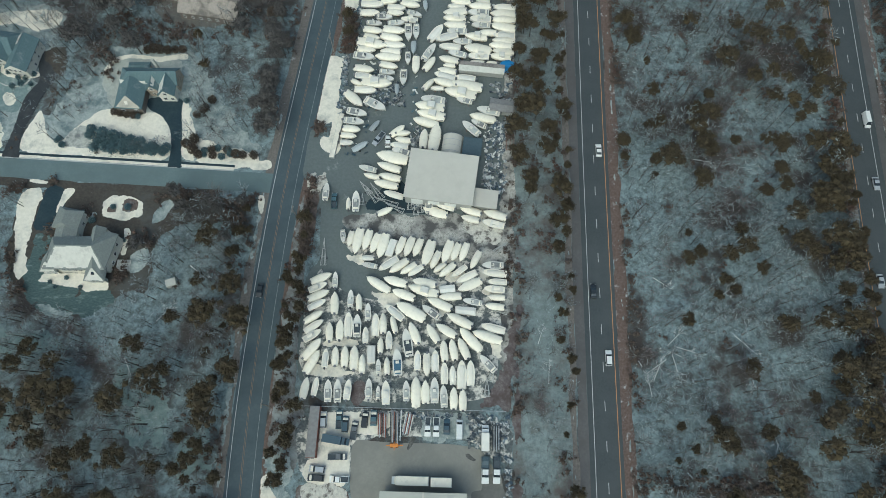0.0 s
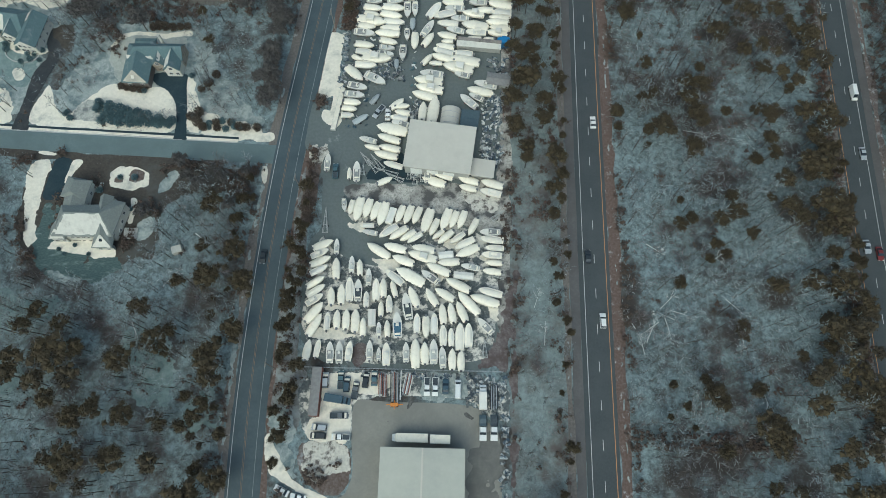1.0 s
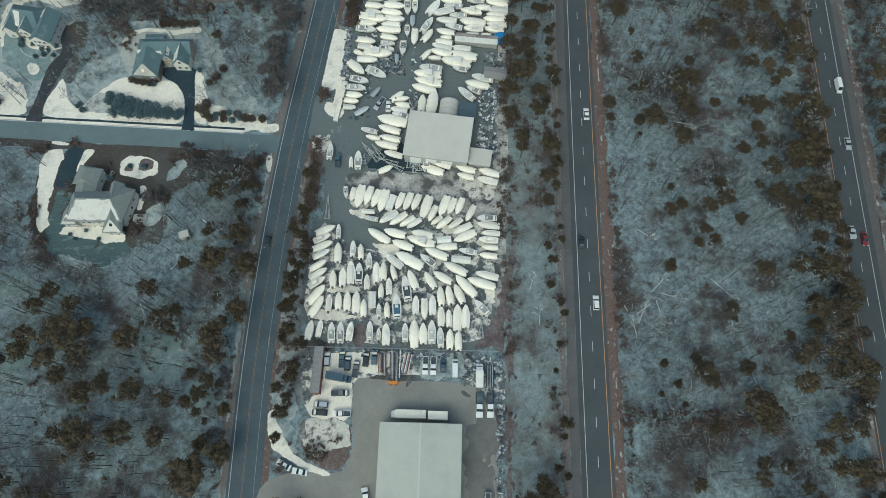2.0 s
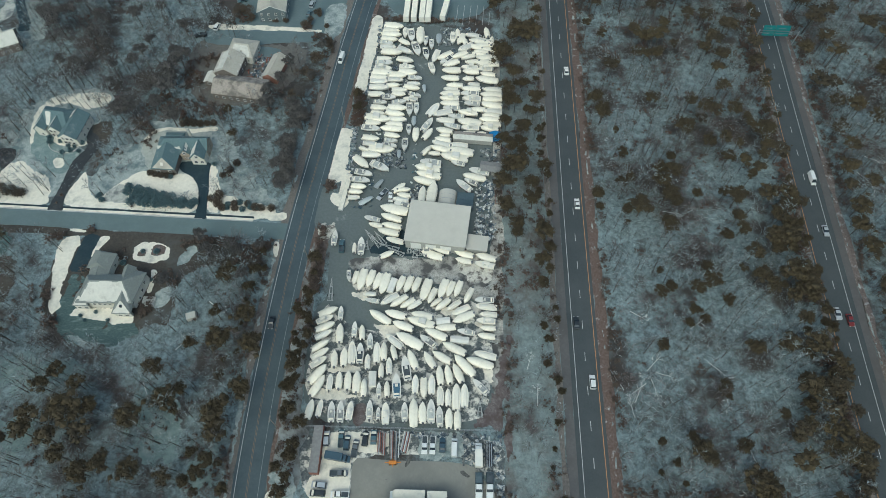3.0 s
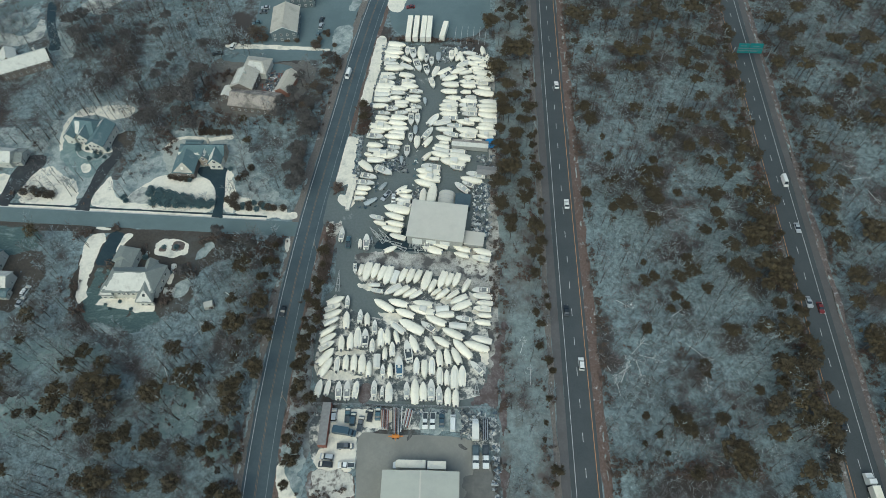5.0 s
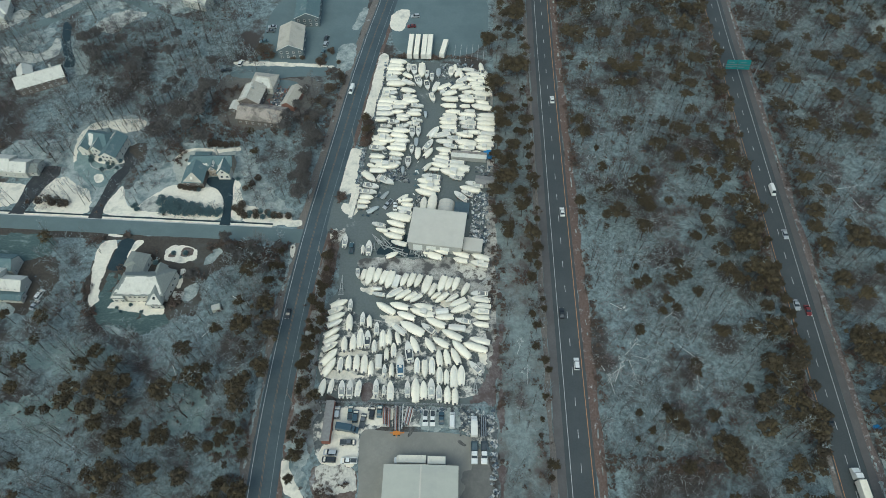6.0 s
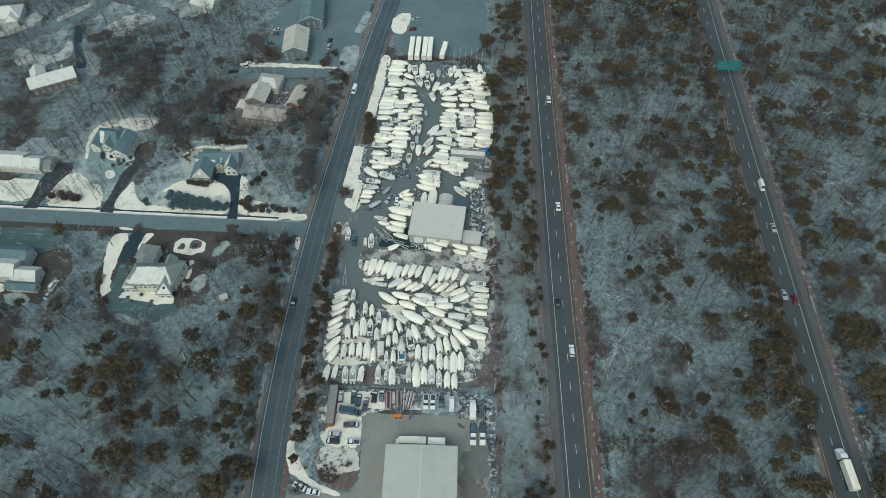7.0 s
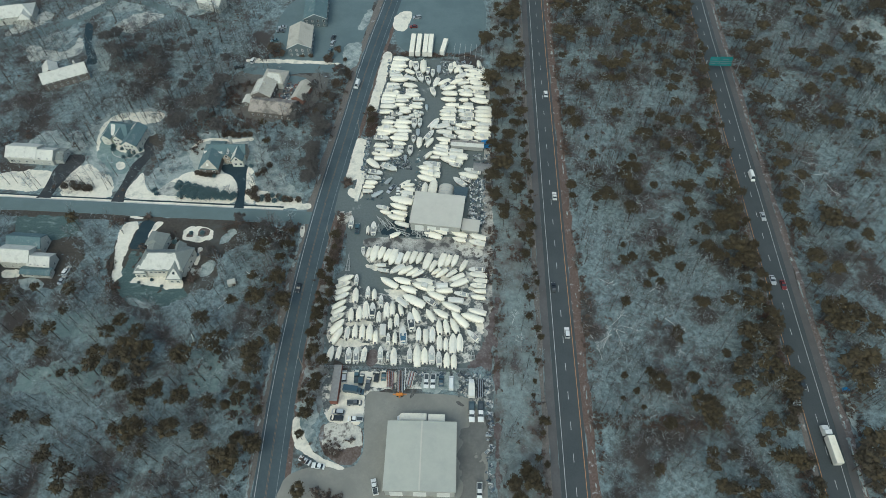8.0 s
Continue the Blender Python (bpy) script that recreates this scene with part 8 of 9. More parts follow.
stand((101.2, 86.1, 0.71), (108.6, 79.3, 0.99), (103.5, 73.1, 0.75), (90.7, 73.2, 0.98), (90.8, 66.8, 1.19), (85.5, 64.6, 0.96), (77.4, 64.9, 0.96), (72.9, 63.0, 0.79), (96.2, 59.9, 0.78), (83.8, 56.1, 1.16), (81.4, 51.2, 0.99), (86.9, 53.5, 0.61), (71.5, 43.2, 1.02), (112.0, 65.1, 1.07), (108.3, 68.9, 1.19), (121.1, 84.4, 2.03), (117.5, 84.7, 1.46), (121.7, 70.9, 1.84), (126.2, 70.0, 1.28), (130.2, 73.3, 0.75), (119.0, 62.0, 1.26), (124.9, 62.1, 1.26), (120.5, 53.7, 1.23), (101.5, 42.4, 1.28))
stand((112.8, 44.2, 1.47), (121.8, 45.0, 1.60), (129.0, 51.2, 0.93), (117.1, 42.0, 1.07), (106.3, 89.1, 0.84), (80.0, 88.6, 1.19), (74.7, 71.9, 0.60), (117.8, 71.4, 1.14), (89.5, 29.8, 1.20), (89.6, 27.0, 0.93), (116.2, 29.7, 1.80), (115.0, 31.2, 1.17), (120.7, 29.6, 1.17), (127.7, 39.0, 1.01), (125.6, 30.3, 0.99), (129.5, 34.8, 0.90), (106.3, 21.0, 0.82), (112.3, 17.3, 1.01), (118.5, 17.2, 0.86), (123.4, 17.2, 1.06), (121.2, 22.3, 1.22), (129.2, 22.6, 0.77), (108.7, 14.5, 0.75), (109.3, 7.0, 1.18))
stand((91.3, 11.0, 1.19), (78.5, 9.2, 1.04), (81.2, 7.5, 0.94), (92.9, 0.6, 1.79), (96.2, -0.8, 1.44), (67.4, 12.2, 0.65), (70.8, 5.8, 0.79), (76.2, 13.8, 0.60), (122.2, 9.6, 1.18), (125.9, 6.8, 1.17), (129.9, 12.4, 0.70), (72.3, -0.2, 0.60), (65.6, 2.7, 0.64), (64.4, 188.4, 0.84), (78.4, 187.7, 1.09), (82.3, 185.4, 1.09), (86.4, 185.6, 1.21), (90.2, 188.6, 1.22), (92.3, 194.6, 0.85), (81.8, 174.8, 1.07), (78.4, 176.1, 0.88), (86.5, 175.1, 1.31), (94.9, 182.1, 0.64), (66.6, 167.8, 1.18))
stand((58.7, 149.7, 1.31), (61.3, 142.9, 1.18), (81.9, 151.2, 1.02), (96.5, 149.5, 1.02), (102.8, 145.4, 1.62), (110.8, 157.2, 1.03), (110.6, 166.8, 1.11), (114.7, 175.6, 1.06), (107.0, 178.3, 1.07), (111.3, 182.5, 1.52), (118.1, 191.5, 1.41), (102.8, 198.0, 1.11), (111.1, 198.9, 1.37), (87.1, 203.0, 1.18), (91.5, 207.9, 1.85), (61.9, 206.6, 1.97), (58.2, 210.2, 1.46), (75.7, 210.6, 1.46), (107.3, 210.2, 1.13), (101.1, 211.4, 1.40), (117.7, 215.6, 2.00), (97.5, 218.0, 1.68), (58.7, 194.6, 0.65), (80.2, 115.5, 1.06))
stand((80.0, 108.4, 1.32), (83.9, 113.6, 1.11), (85.3, 120.9, 0.85), (83.6, 100.2, 1.14), (81.8, 103.9, 1.04), (68.4, 110.8, 1.00), (70.7, 97.1, 1.24), (65.9, 96.7, 1.02), (64.8, 108.8, 0.72), (80.5, 90.3, 1.01), (55.4, 102.2, 1.14), (55.4, 97.0, 0.97), (60.5, 141.7, 1.06), (92.3, 134.9, 1.22), (99.9, 140.9, 0.82), (101.6, 128.4, 1.31), (107.6, 130.4, 1.04), (91.9, 103.7, 0.87), (103.1, 105.1, 0.77), (65.0, 91.4, 0.60), (65.3, 133.9, 0.70), (104.7, 143.9, 1.18), (66.3, 122.7, 0.74), (100.2, 87.2, 0.79))
stand((107.5, 121.8, 1.02), (112.7, 118.4, 0.96), (117.3, 115.8, 0.95), (121.0, 122.8, 0.96), (124.4, 134.4, 1.44), (127.6, 123.7, 1.19), (106.8, 102.2, 1.25), (106.0, 94.0, 1.12), (118.5, 104.4, 1.36), (120.4, 95.2, 1.46), (117.5, 86.1, 1.46), (124.2, 89.9, 1.26), (126.0, 104.7, 1.14), (151.1, 116.5, 1.28), (156.1, 128.1, 1.20), (151.3, 99.3, 1.47), (159.4, 109.9, 1.15), (149.7, 108.0, 1.09), (149.2, 91.2, 1.32), (154.2, 137.0, 1.16), (169.1, 141.9, 1.28), (120.8, 191.8, 1.35), (114.5, 145.2, 1.47), (115.9, 177.1, 0.69))
stand((129.2, 182.3, 1.08), (128.5, 171.7, 1.12), (128.9, 160.6, 1.10), (133.3, 199.5, 0.79), (160.9, 187.2, 1.21), (161.8, 176.3, 1.31), (150.4, 179.4, 1.32), (151.6, 160.7, 1.51), (157.7, 160.2, 1.09), (180.6, 168.1, 1.17), (179.5, 194.2, 1.67), (185.9, 186.8, 1.46), (156.6, 196.9, 1.77), (154.7, 208.9, 1.65), (165.4, 201.7, 1.30), (162.7, 147.3, 1.47), (156.2, 149.4, 1.13), (180.0, 211.4, 0.93), (167.4, 216.5, 1.47), (194.1, 219.1, 1.61), (195.8, 195.5, 1.64), (191.6, 176.5, 1.19), (197.9, 180.6, 1.36), (201.1, 172.3, 1.50))
stand((186.3, 150.0, 1.66), (177.7, 145.6, 1.28), (186.4, 144.3, 1.13), (185.4, 111.3, 1.27), (165.3, 88.7, 1.67), (179.2, 167.2, 1.33), (209.9, 182.8, 2.00), (211.1, 207.9, 1.42), (163.8, 85.7, 1.99), (172.0, 84.0, 1.49), (150.8, 82.2, 1.39), (151.8, 66.3, 1.91), (148.1, 54.9, 1.07), (158.9, 60.1, 1.02), (169.0, 71.8, 1.30), (151.2, 43.1, 1.34), (151.2, 33.8, 1.78), (159.0, 39.4, 1.50), (148.7, 39.7, 1.21), (154.6, 19.3, 1.72), (177.2, 77.5, 1.18), (151.4, 17.1, 1.85), (152.0, 9.5, 1.54), (153.8, 34.8, 2.10))
stand((163.0, 33.8, 1.63), (148.5, -12.4, 1.72), (142.9, -19.3, 1.57), (145.1, -24.4, 1.67), (155.0, 43.3, 1.37), (19.5, 107.4, 1.41), (20.6, 97.2, 1.13), (23.3, 123.7, 1.18), (33.5, 149.1, 1.42), (31.1, 106.7, 1.24), (35.7, 114.5, 0.99), (31.0, 100.1, 1.14), (27.6, 134.2, 1.20), (25.1, 89.8, 0.95), (34.9, 85.4, 1.28), (19.8, 127.1, 1.01), (33.6, 74.6, 1.01), (23.2, 115.4, 1.08), (28.9, 157.9, 1.15), (-118.6, 16.2, 2.10), (-129.4, 15.1, 1.56), (-98.6, 14.8, 1.93), (-111.3, 18.4, 1.26), (-88.8, 20.8, 1.49))
stand((-75.3, 41.6, 1.57), (-64.8, 25.3, 1.51), (-72.0, 16.5, 1.93), (-71.1, 10.6, 1.60), (-77.1, 5.1, 0.99), (-71.4, 2.4, 1.13), (-74.3, -1.4, 0.90), (-77.2, -3.5, 0.89), (-65.5, -5.7, 0.89), (-95.0, -12.4, 1.87), (-107.5, -14.1, 1.80), (-103.9, 0.8, 1.35), (-94.7, -0.9, 1.27), (-109.1, -1.8, 1.34), (-83.7, -14.1, 1.09), (-64.3, -18.3, 1.56), (-71.2, -15.1, 1.01), (-72.8, -23.6, 2.08), (-135.7, -23.8, 1.20), (-159.4, 22.5, 1.51), (-148.5, -9.8, 1.03), (-84.3, -2.2, 0.97), (-103.2, -20.4, 0.86), (-131.4, 9.9, 1.16))
stand((-118.7, 25.6, 0.96), (-115.9, -13.6, 0.80), (-85.1, 17.9, 0.94), (-84.2, 24.4, 0.80), (-137.0, 7.6, 0.70), (-142.2, 7.3, 0.60), (-139.9, -11.1, 0.66), (31.4, 226.1, 2.10), (32.4, 185.5, 2.10), (20.4, 173.2, 1.85), (25.4, 162.2, 1.47), (25.7, 147.4, 0.93), (21.6, 136.7, 1.08), (29.2, 136.0, 0.91), (18.0, 206.4, 1.59), (25.7, 115.4, 1.58), (-117.6, 3.0, 1.38), (-121.9, 7.5, 1.18), (-112.5, 9.4, 1.22), (-129.2, 25.0, 1.40), (-126.2, 30.1, 1.34), (-95.1, 31.0, 1.08), (-84.7, 39.8, 1.23), (-64.3, 40.3, 1.38))
stand((-68.2, 50.8, 1.28), (-78.7, 51.4, 1.02), (-64.4, 104.6, 1.17), (-61.1, 107.4, 1.32), (-62.5, 112.1, 1.07), (-66.5, 113.0, 1.22), (-63.7, 115.0, 1.36), (-65.8, 123.7, 1.11), (-63.7, 125.3, 1.26), (-87.1, 128.8, 1.01), (-63.2, 132.9, 1.16), (-61.3, 136.1, 1.30), (-90.8, 139.6, 1.05), (-63.0, 139.7, 1.20), (-131.8, 139.9, 1.35), (-135.4, 140.9, 1.10), (-64.7, 143.4, 1.24), (-75.4, 144.2, 1.39), (-139.2, 151.8, 1.14), (-142.0, 152.9, 1.29), (-118.9, 156.8, 1.04), (-177.1, 158.9, 1.18), (-160.1, 162.8, 1.33), (-144.1, 163.1, 1.08))
stand((-193.5, 163.2, 1.23), (-163.3, 163.3, 1.38), (-117.2, 163.7, 1.12), (-185.0, 165.7, 1.27), (-168.0, 166.1, 1.02), (-138.3, 166.8, 1.17), (-116.3, 167.3, 1.32), (-133.9, 172.8, 1.06), (-120.8, 173.7, 1.21), (-126.0, 175.4, 1.36), (-150.3, 175.5, 1.11), (-132.9, 179.0, 1.26), (-155.7, 182.2, 1.00), (-158.7, 183.4, 1.15), (-164.1, 189.6, 1.30), (-173.4, 193.3, 1.05), (-143.1, 194.0, 1.20), (-170.0, 200.0, 1.34))
for ax, bx, ay, by in AREAS:
    thin = ax == 20.5
    n = int((bx - ax) * (by - ay) / (38 if thin else 19))
    for _ in range(n):
        x, y = rnd.uniform(ax, bx), rnd.uniform(ay, by)
        if open_ground(x, y) or lumps(x, y, 17, 3.1) < -0.32 or outskirts(x, y) and rnd.random() < 0.7:
            continue
        trees.append((x, y, rnd.uniform(0, 6.28), rnd.uniform(0.55, 1.15) * (0.75 if thin else 1)))
    n = int((bx - ax) * (by - ay) / (7 if thin else 8))
    for _ in range(n):
        x, y = rnd.uniform(ax, bx), rnd.uniform(ay, by)
        if not open_ground(x, y) and lumps(x, y, 14, 5.5) > -0.25 and not (outskirts(x, y) and rnd.random() < 0.7):
            brush.append((x, y, rnd.uniform(0, 6.28), rnd.uniform(0.7, 1.5)))
    n = int((bx - ax) * (by - ay) / 24)
    for _ in range(n):
        x, y = rnd.uniform(ax, bx), rnd.uniform(ay, by)
        if open_ground(x, y):
            continue
        if (54 < x < 215 and -2 < y < 232) or (-150 < x < -66 and -22 < y < 60) or (-190 < x < -66 and y > 95) or (x < -66 and y > 95 and rnd.random() < 0.45):
            continue
        if any(abs(x - px_) < 3 and abs(y - py_) < 3 for px_, py_, _, _ in pines):
            continue
        if lumps(x, y, 21, 7.7) + 0.5 * lumps(x, y, 8, 1.3) > (0.45 if thin else 0.22) + rnd.uniform(-0.1, 0.1):
            pines.append((x, y, rnd.uniform(0, 6.28), rnd.uniform(0.7, 1.25)))


for ax, bx, ay, by in AREAS:
    for _ in range(int((bx - ax) * (by - ay) / 22)):
        x, y = rnd.uniform(ax, bx), rnd.uniform(ay, by)
        if not open_ground(x, y) and lumps(x, y, 12, 9.4) > 0.3:
            bushes.append((x, y, rnd.uniform(0, 6.28), rnd.uniform(0.5, 1.2)))


def along(line, off, spread, step, y0, y1, sink, lo, hi):
    """Plants scattered along a road's edge."""
    for a, b in zip(line, line[1:]):
        d = (b - a).normalized()
        for _ in range(max(1, int((b - a).length / step))):
            p = a.lerp(b, rnd.random())
            o = off + rnd.uniform(-spread, spread)
            if y0 < p.y < y1 and lumps(p.x, p.y, 13, off) > -0.25:
                sink.append((p.x - d.y * o, p.y + d.x * o, rnd.uniform(0, 6.28), rnd.uniform(lo, hi)))


for cx, cy, rx, ry, n in ((-163, 108, 10, 8, 16), (-150, 106, 1.5, 8, 3), (-196, 106, 9, 6, 7), (-135, 106, 5, 5, 5), (-160, 148, 9, 4, 8), (-176, 134, 4, 8, 6), (-88, 112, 3, 7, 6), (-194, 134, 9, 5, 8)):
    for _ in range(n):
        trees.append((cx + rnd.uniform(-rx, rx), cy + rnd.uniform(-ry, ry), rnd.uniform(0, 6.28), rnd.uniform(0.7, 1.05)))
along(EAST_ROAD, 9.4, 2.4, 4.0, -45, 262, pines, 0.45, 0.8)
along(EAST_ROAD, 9.2, 2.5, 0.9, -45, 262, bushes, 1.0, 2.0)
along(EAST_ROAD, -13.0, 2.5, 1.0, -45, 262, bushes, 0.7, 1.5)
along(MID_ROAD, -9.3, 1.4, 0.9, -45, 262, bushes, 0.5, 1.3)
along(MID_ROAD, 11.8, 2.4, 2.6, -45, 262, bushes, 0.6, 1.5)
along(MID_ROAD, 11.8, 2.4, 14.0, -45, 262, pines, 0.45, 0.8)
along(WEST_ROAD, -9.0, 2.0, 2.2, 0, 66, bushes, 0.7, 1.5)
along(WEST_ROAD, -9.6, 1.6, 5.0, 15, 64, pines, 0.4, 0.7)
along(WEST_ROAD, 8.8, 2.2, 2.0, -45, 84, bushes, 0.6, 1.4)
along(WEST_ROAD, 9.0, 2.4, 2.0, 100, 186, bushes, 0.6, 1.4)
along(WEST_ROAD, 11.5, 3.0, 9.0, -45, 80, pines, 0.35, 0.6)
along(WEST_ROAD, 11.5, 3.0, 7.0, 100, 188, pines, 0.5, 0.9)
for cx, cy, rx, ry, n in ((-38.9, 147, 2.2, 8.5, 90), (-48, 71, 1.7, 8, 55), (-47.5, 84, 1.0, 5, 16), (-46.6, 107.9, 1.8, 2.4, 12), (-24, 201.2, 8, 0.8, 16), (-4, 200.6, 16, 0.9, 40), (80, -4, 26, 2.4, 90), (20.4, 110, 2.2, 45, 34), (20.2, 50, 2.4, 40, 26),
                          (-36, -16, 5, 3, 14), (-38, -33.5, 5, 2.5, 34), (17.4, 60, 1.0, 6, 8), (-100, 200, 6, 4, 16), (-67, 195, 2.5, 1.6, 8), (-76, 150, 8, 10, 14), (-112, 146, 14, 5, 40), (-60, 187, 3, 4, 10)):
    for _ in range(n):
        bushes.append((cx + rnd.uniform(-rx, rx), cy + rnd.uniform(-ry, ry), rnd.uniform(0, 6.28), rnd.uniform(0.7, 1.5)))
for x, y, s in ((-47.2, 67.3, 0.55), (-49.3, 60.6, 0.59), (-50.2, 52.3, 0.63), (-46.8, 44.3, 0.67), (-48.8, 38.1, 0.55), (-49.5, 19.4, 0.59), (-45.3, 14.7, 0.63), (-51.0, 26.0, 0.67), (-47.2, 5.0, 0.55), (-49.0, -5.8, 0.59), (-47.7, 73.0, 0.63), (-50.0, 32.9, 0.67)):
    pines.append((x, y, s * 7, s * 1.25))
for x, y, s in ((96, -4.0, 1.7), (95.2, -2.0, 1.6), (97, -6.2, 1.3), (80, -7, 1.1), (-38.8, 143, 0.9), (-39, 150, 0.9), (-47, -33, 0.9), (-76, 152, 1.0), (-72, 158, 1.0), (-70, 168, 0.9), (18.8, 207, 0.9), (-104, 201, 0.8), (-108, 199, 0.8)):
    pines.append((x, y, s, s))

for cx, cy, rx, ry, n in ((-146, 82.5, 2.5, 1.6, 12), (-101.5, 66.3, 3.2, 3.4, 16), (-93, 82, 5, 2.4, 18), (-73.5, 75, 4, 5, 30), (-68, 80, 2.5, 3, 14), (-106, 55, 2.4, 3, 14), (-138, 49, 3, 2, 12), (-142, 57, 1.5, 4, 10), (-84, 83, 8, 1.4, 14),
                          (-134.5, 86.2, 1.8, 1.0, 5), (-120.5, 76, 1.5, 1.5, 5), (-131, 66, 1.0, 5, 5), (-113, 166, 3.5, 8, 34), (-108, 176, 4, 3, 14), (-118, 150, 12, 6, 30), (-100, 144, 10, 3, 24), (-84, 148, 6, 5, 6), (-122, 130, 3, 4, 12), (-127, 135, 4, 3, 10)):
    for _ in range(n):
        bushes.append((cx + rnd.gauss(0, rx * 0.6), cy + rnd.gauss(0, ry * 0.6), rnd.uniform(0, 6.28), rnd.uniform(0.7, 1.5)))
for _ in range(190):
    x, y = rnd.uniform(20, 37.5), rnd.uniform(-48, 262)
    if lumps(x, y, 12, 1.9) + (0.35 if x < 23.5 else 0.0) - (0.3 if y < 55 else 0.0) > 0.0:
        bushes.append((x, y, rnd.uniform(0, 6.28), rnd.uniform(0.6, 1.7)))
for _ in range(22):
    x, y = rnd.uniform(21, 37), rnd.uniform(50, 262)
    if lumps(x, y, 20, 4.9) > -0.05:
        pines.append((x, y, rnd.uniform(0, 6.28), rnd.uniform(0.5, 0.9)))
brush = [p for p in brush if not (-97.5 < p[0] < -90.5 and 90 < p[1] < 121) and not (-156 < p[0] < -138 and 92 < p[1] < 137)]
trees = [p for p in trees if not 124.5 < p[0] - 0.0215 * p[1] - max(0, p[1] - 190) * 0.01 < 133]
trees = [p for p in trees if not (-97.5 < p[0] < -90.5 and 90 < p[1] < 112) and not (-109 < p[0] < -90 and 106 < p[1] < 121) and not (-156 < p[0] < -139 and 92 < p[1] < 132 and abs(p[0] + 151.5 - (p[1] - 95) * 0.3) < 5)]
pines = [p for p in pines if not (-97 < p[0] < -91 and 90 < p[1] < 112) and not (-109 < p[0] < -91 and 108 < p[1] < 121) and not (-156 < p[0] < -138 and 92 < p[1] < 128)]
# denser pines deep in the east and along the highway's inner edge
for _ in range(900):
    x, y = rnd.uniform(54, 285), rnd.uniform(60, 300)
    if open_ground(x, y) or y < 228 + max(0, x - 190) * -2.2:
        continue
    if lumps(x, y, 15, 2.2) + 0.6 * lumps(x, y, 6, 4.3) > 0.02:
        pines.append((x, y, rnd.uniform(0, 6.28), rnd.uniform(0.6, 1.15)))
for _ in range(330):
    x, y = rnd.uniform(55, 132), rnd.uniform(178, 300)
    if not open_ground(x, y) and lumps(x, y, 18, 5.2) > -0.3:
        (pines if rnd.random() < 0.4 and y > 228 else bushes).append((x, y, rnd.uniform(0, 6.28), rnd.uniform(0.7, 1.4)))
for _ in range(360):
    x, y = rnd.uniform(150, 285), rnd.uniform(-45, 190)
    if not open_ground(x, y) and lumps(x, y, 17, 7.2) > -0.1:
        (pines if rnd.random() < 0.4 and (x > 195 or y < 0) else bushes).append((x, y, rnd.uniform(0, 6.28), rnd.uniform(0.7, 1.3)))
for _ in range(70):
    x, y = rnd.triangular(108, 131, 128), rnd.uniform(-20, 150)
    if not open_ground(x, y) and lumps(x, y, 13, 6.6) > -0.12:
        pines.append((x, y, rnd.uniform(0, 6.28), rnd.uniform(0.6, 1.1)))
for _ in range(520):
    x, y = rnd.uniform(54, 285), rnd.uniform(120, 300)
    if not open_ground(x, y) and lumps(x, y, 16, 8.2) > -0.05:
        bushes.append((x, y, rnd.uniform(0, 6.28), rnd.uniform(0.8, 2.0)))
for _ in range(40):
    x, y = rnd.uniform(-53.5, -45.5), rnd.uniform(-24, 60)
    if lumps(x, y, 11, 3.3) > -0.2:
        bushes.append((x, y, rnd.uniform(0, 6.28), rnd.uniform(0.8, 1.7)))
for _ in range(12):
    pines.append((rnd.uniform(-52, -46), rnd.uniform(-24, 62), rnd.uniform(0, 6.28), rnd.uniform(0.5, 0.85)))

for _ in range(330):
    x, y = rnd.uniform(-120, 130), rnd.uniform(-135, -48)
    if (-70 < x < -48) or (37 < x < 56) or (-56 < x < 17 and y > -64):
        continue
    (pines if rnd.random() < 0.3 else trees).append((x, y, rnd.uniform(0, 6.28), rnd.uniform(0.6, 1.1)))

tree_shapes = [bare_tree_shape(h) for h in (11, 12.5, 9.5, 13, 10.5, 12, 8, 11.5, 13.5)]
tri_mesh("bare_tree_trunks", spread_out([s[0] for s in tree_shapes], trees), M["bark"], "dark leafless trunks and limbs of a winter wood", "trees")
tri_mesh("bare_tree_twigs", spread_out([s[1] for s in tree_shapes], trees), M["twig"], "frosted grey twigs of leafless trees", "trees")

brush_shapes = []
for _ in range(7):
    spikes = []
    for _ in range(23):
        a, r = rng.uniform(0, 6.283), rng.random() ** 0.5 * 1.3
        d = np.array((math.cos(a) * 0.7, math.sin(a) * 0.7, rng.uniform(0.3, 1.2))) + rng.normal(0, 0.3, 3)
        spikes += twig_tris(np.array((math.cos(a) * r, math.sin(a) * r, rng.uniform(0.0, 0.7))), d / np.linalg.norm(d), rng.uniform(0.5, 1.3), rng.uniform(0.035, 0.075))
    brush_shapes.append(np.array(spikes))
brown_brush = [p for p in brush if lumps(p[0], p[1], 24, 2.7) + 0.5 * lumps(p[0], p[1], 9, 6.1) > (0.14 if p[0] > -60 else 0.34)]
brush = [p for p in brush if lumps(p[0], p[1], 24, 2.7) + 0.5 * lumps(p[0], p[1], 9, 6.1) <= (0.14 if p[0] > -60 else 0.34)]
tri_mesh("brown_understorey", spread_out(brush_shapes, brown_brush), M["twig_brown"], "reddish-brown twiggy understorey of the woods", "bushes")
tri_mesh("frosted_understorey", spread_out(brush_shapes, brush), M["twig"], "frosted twiggy understorey of the woods", "bushes")

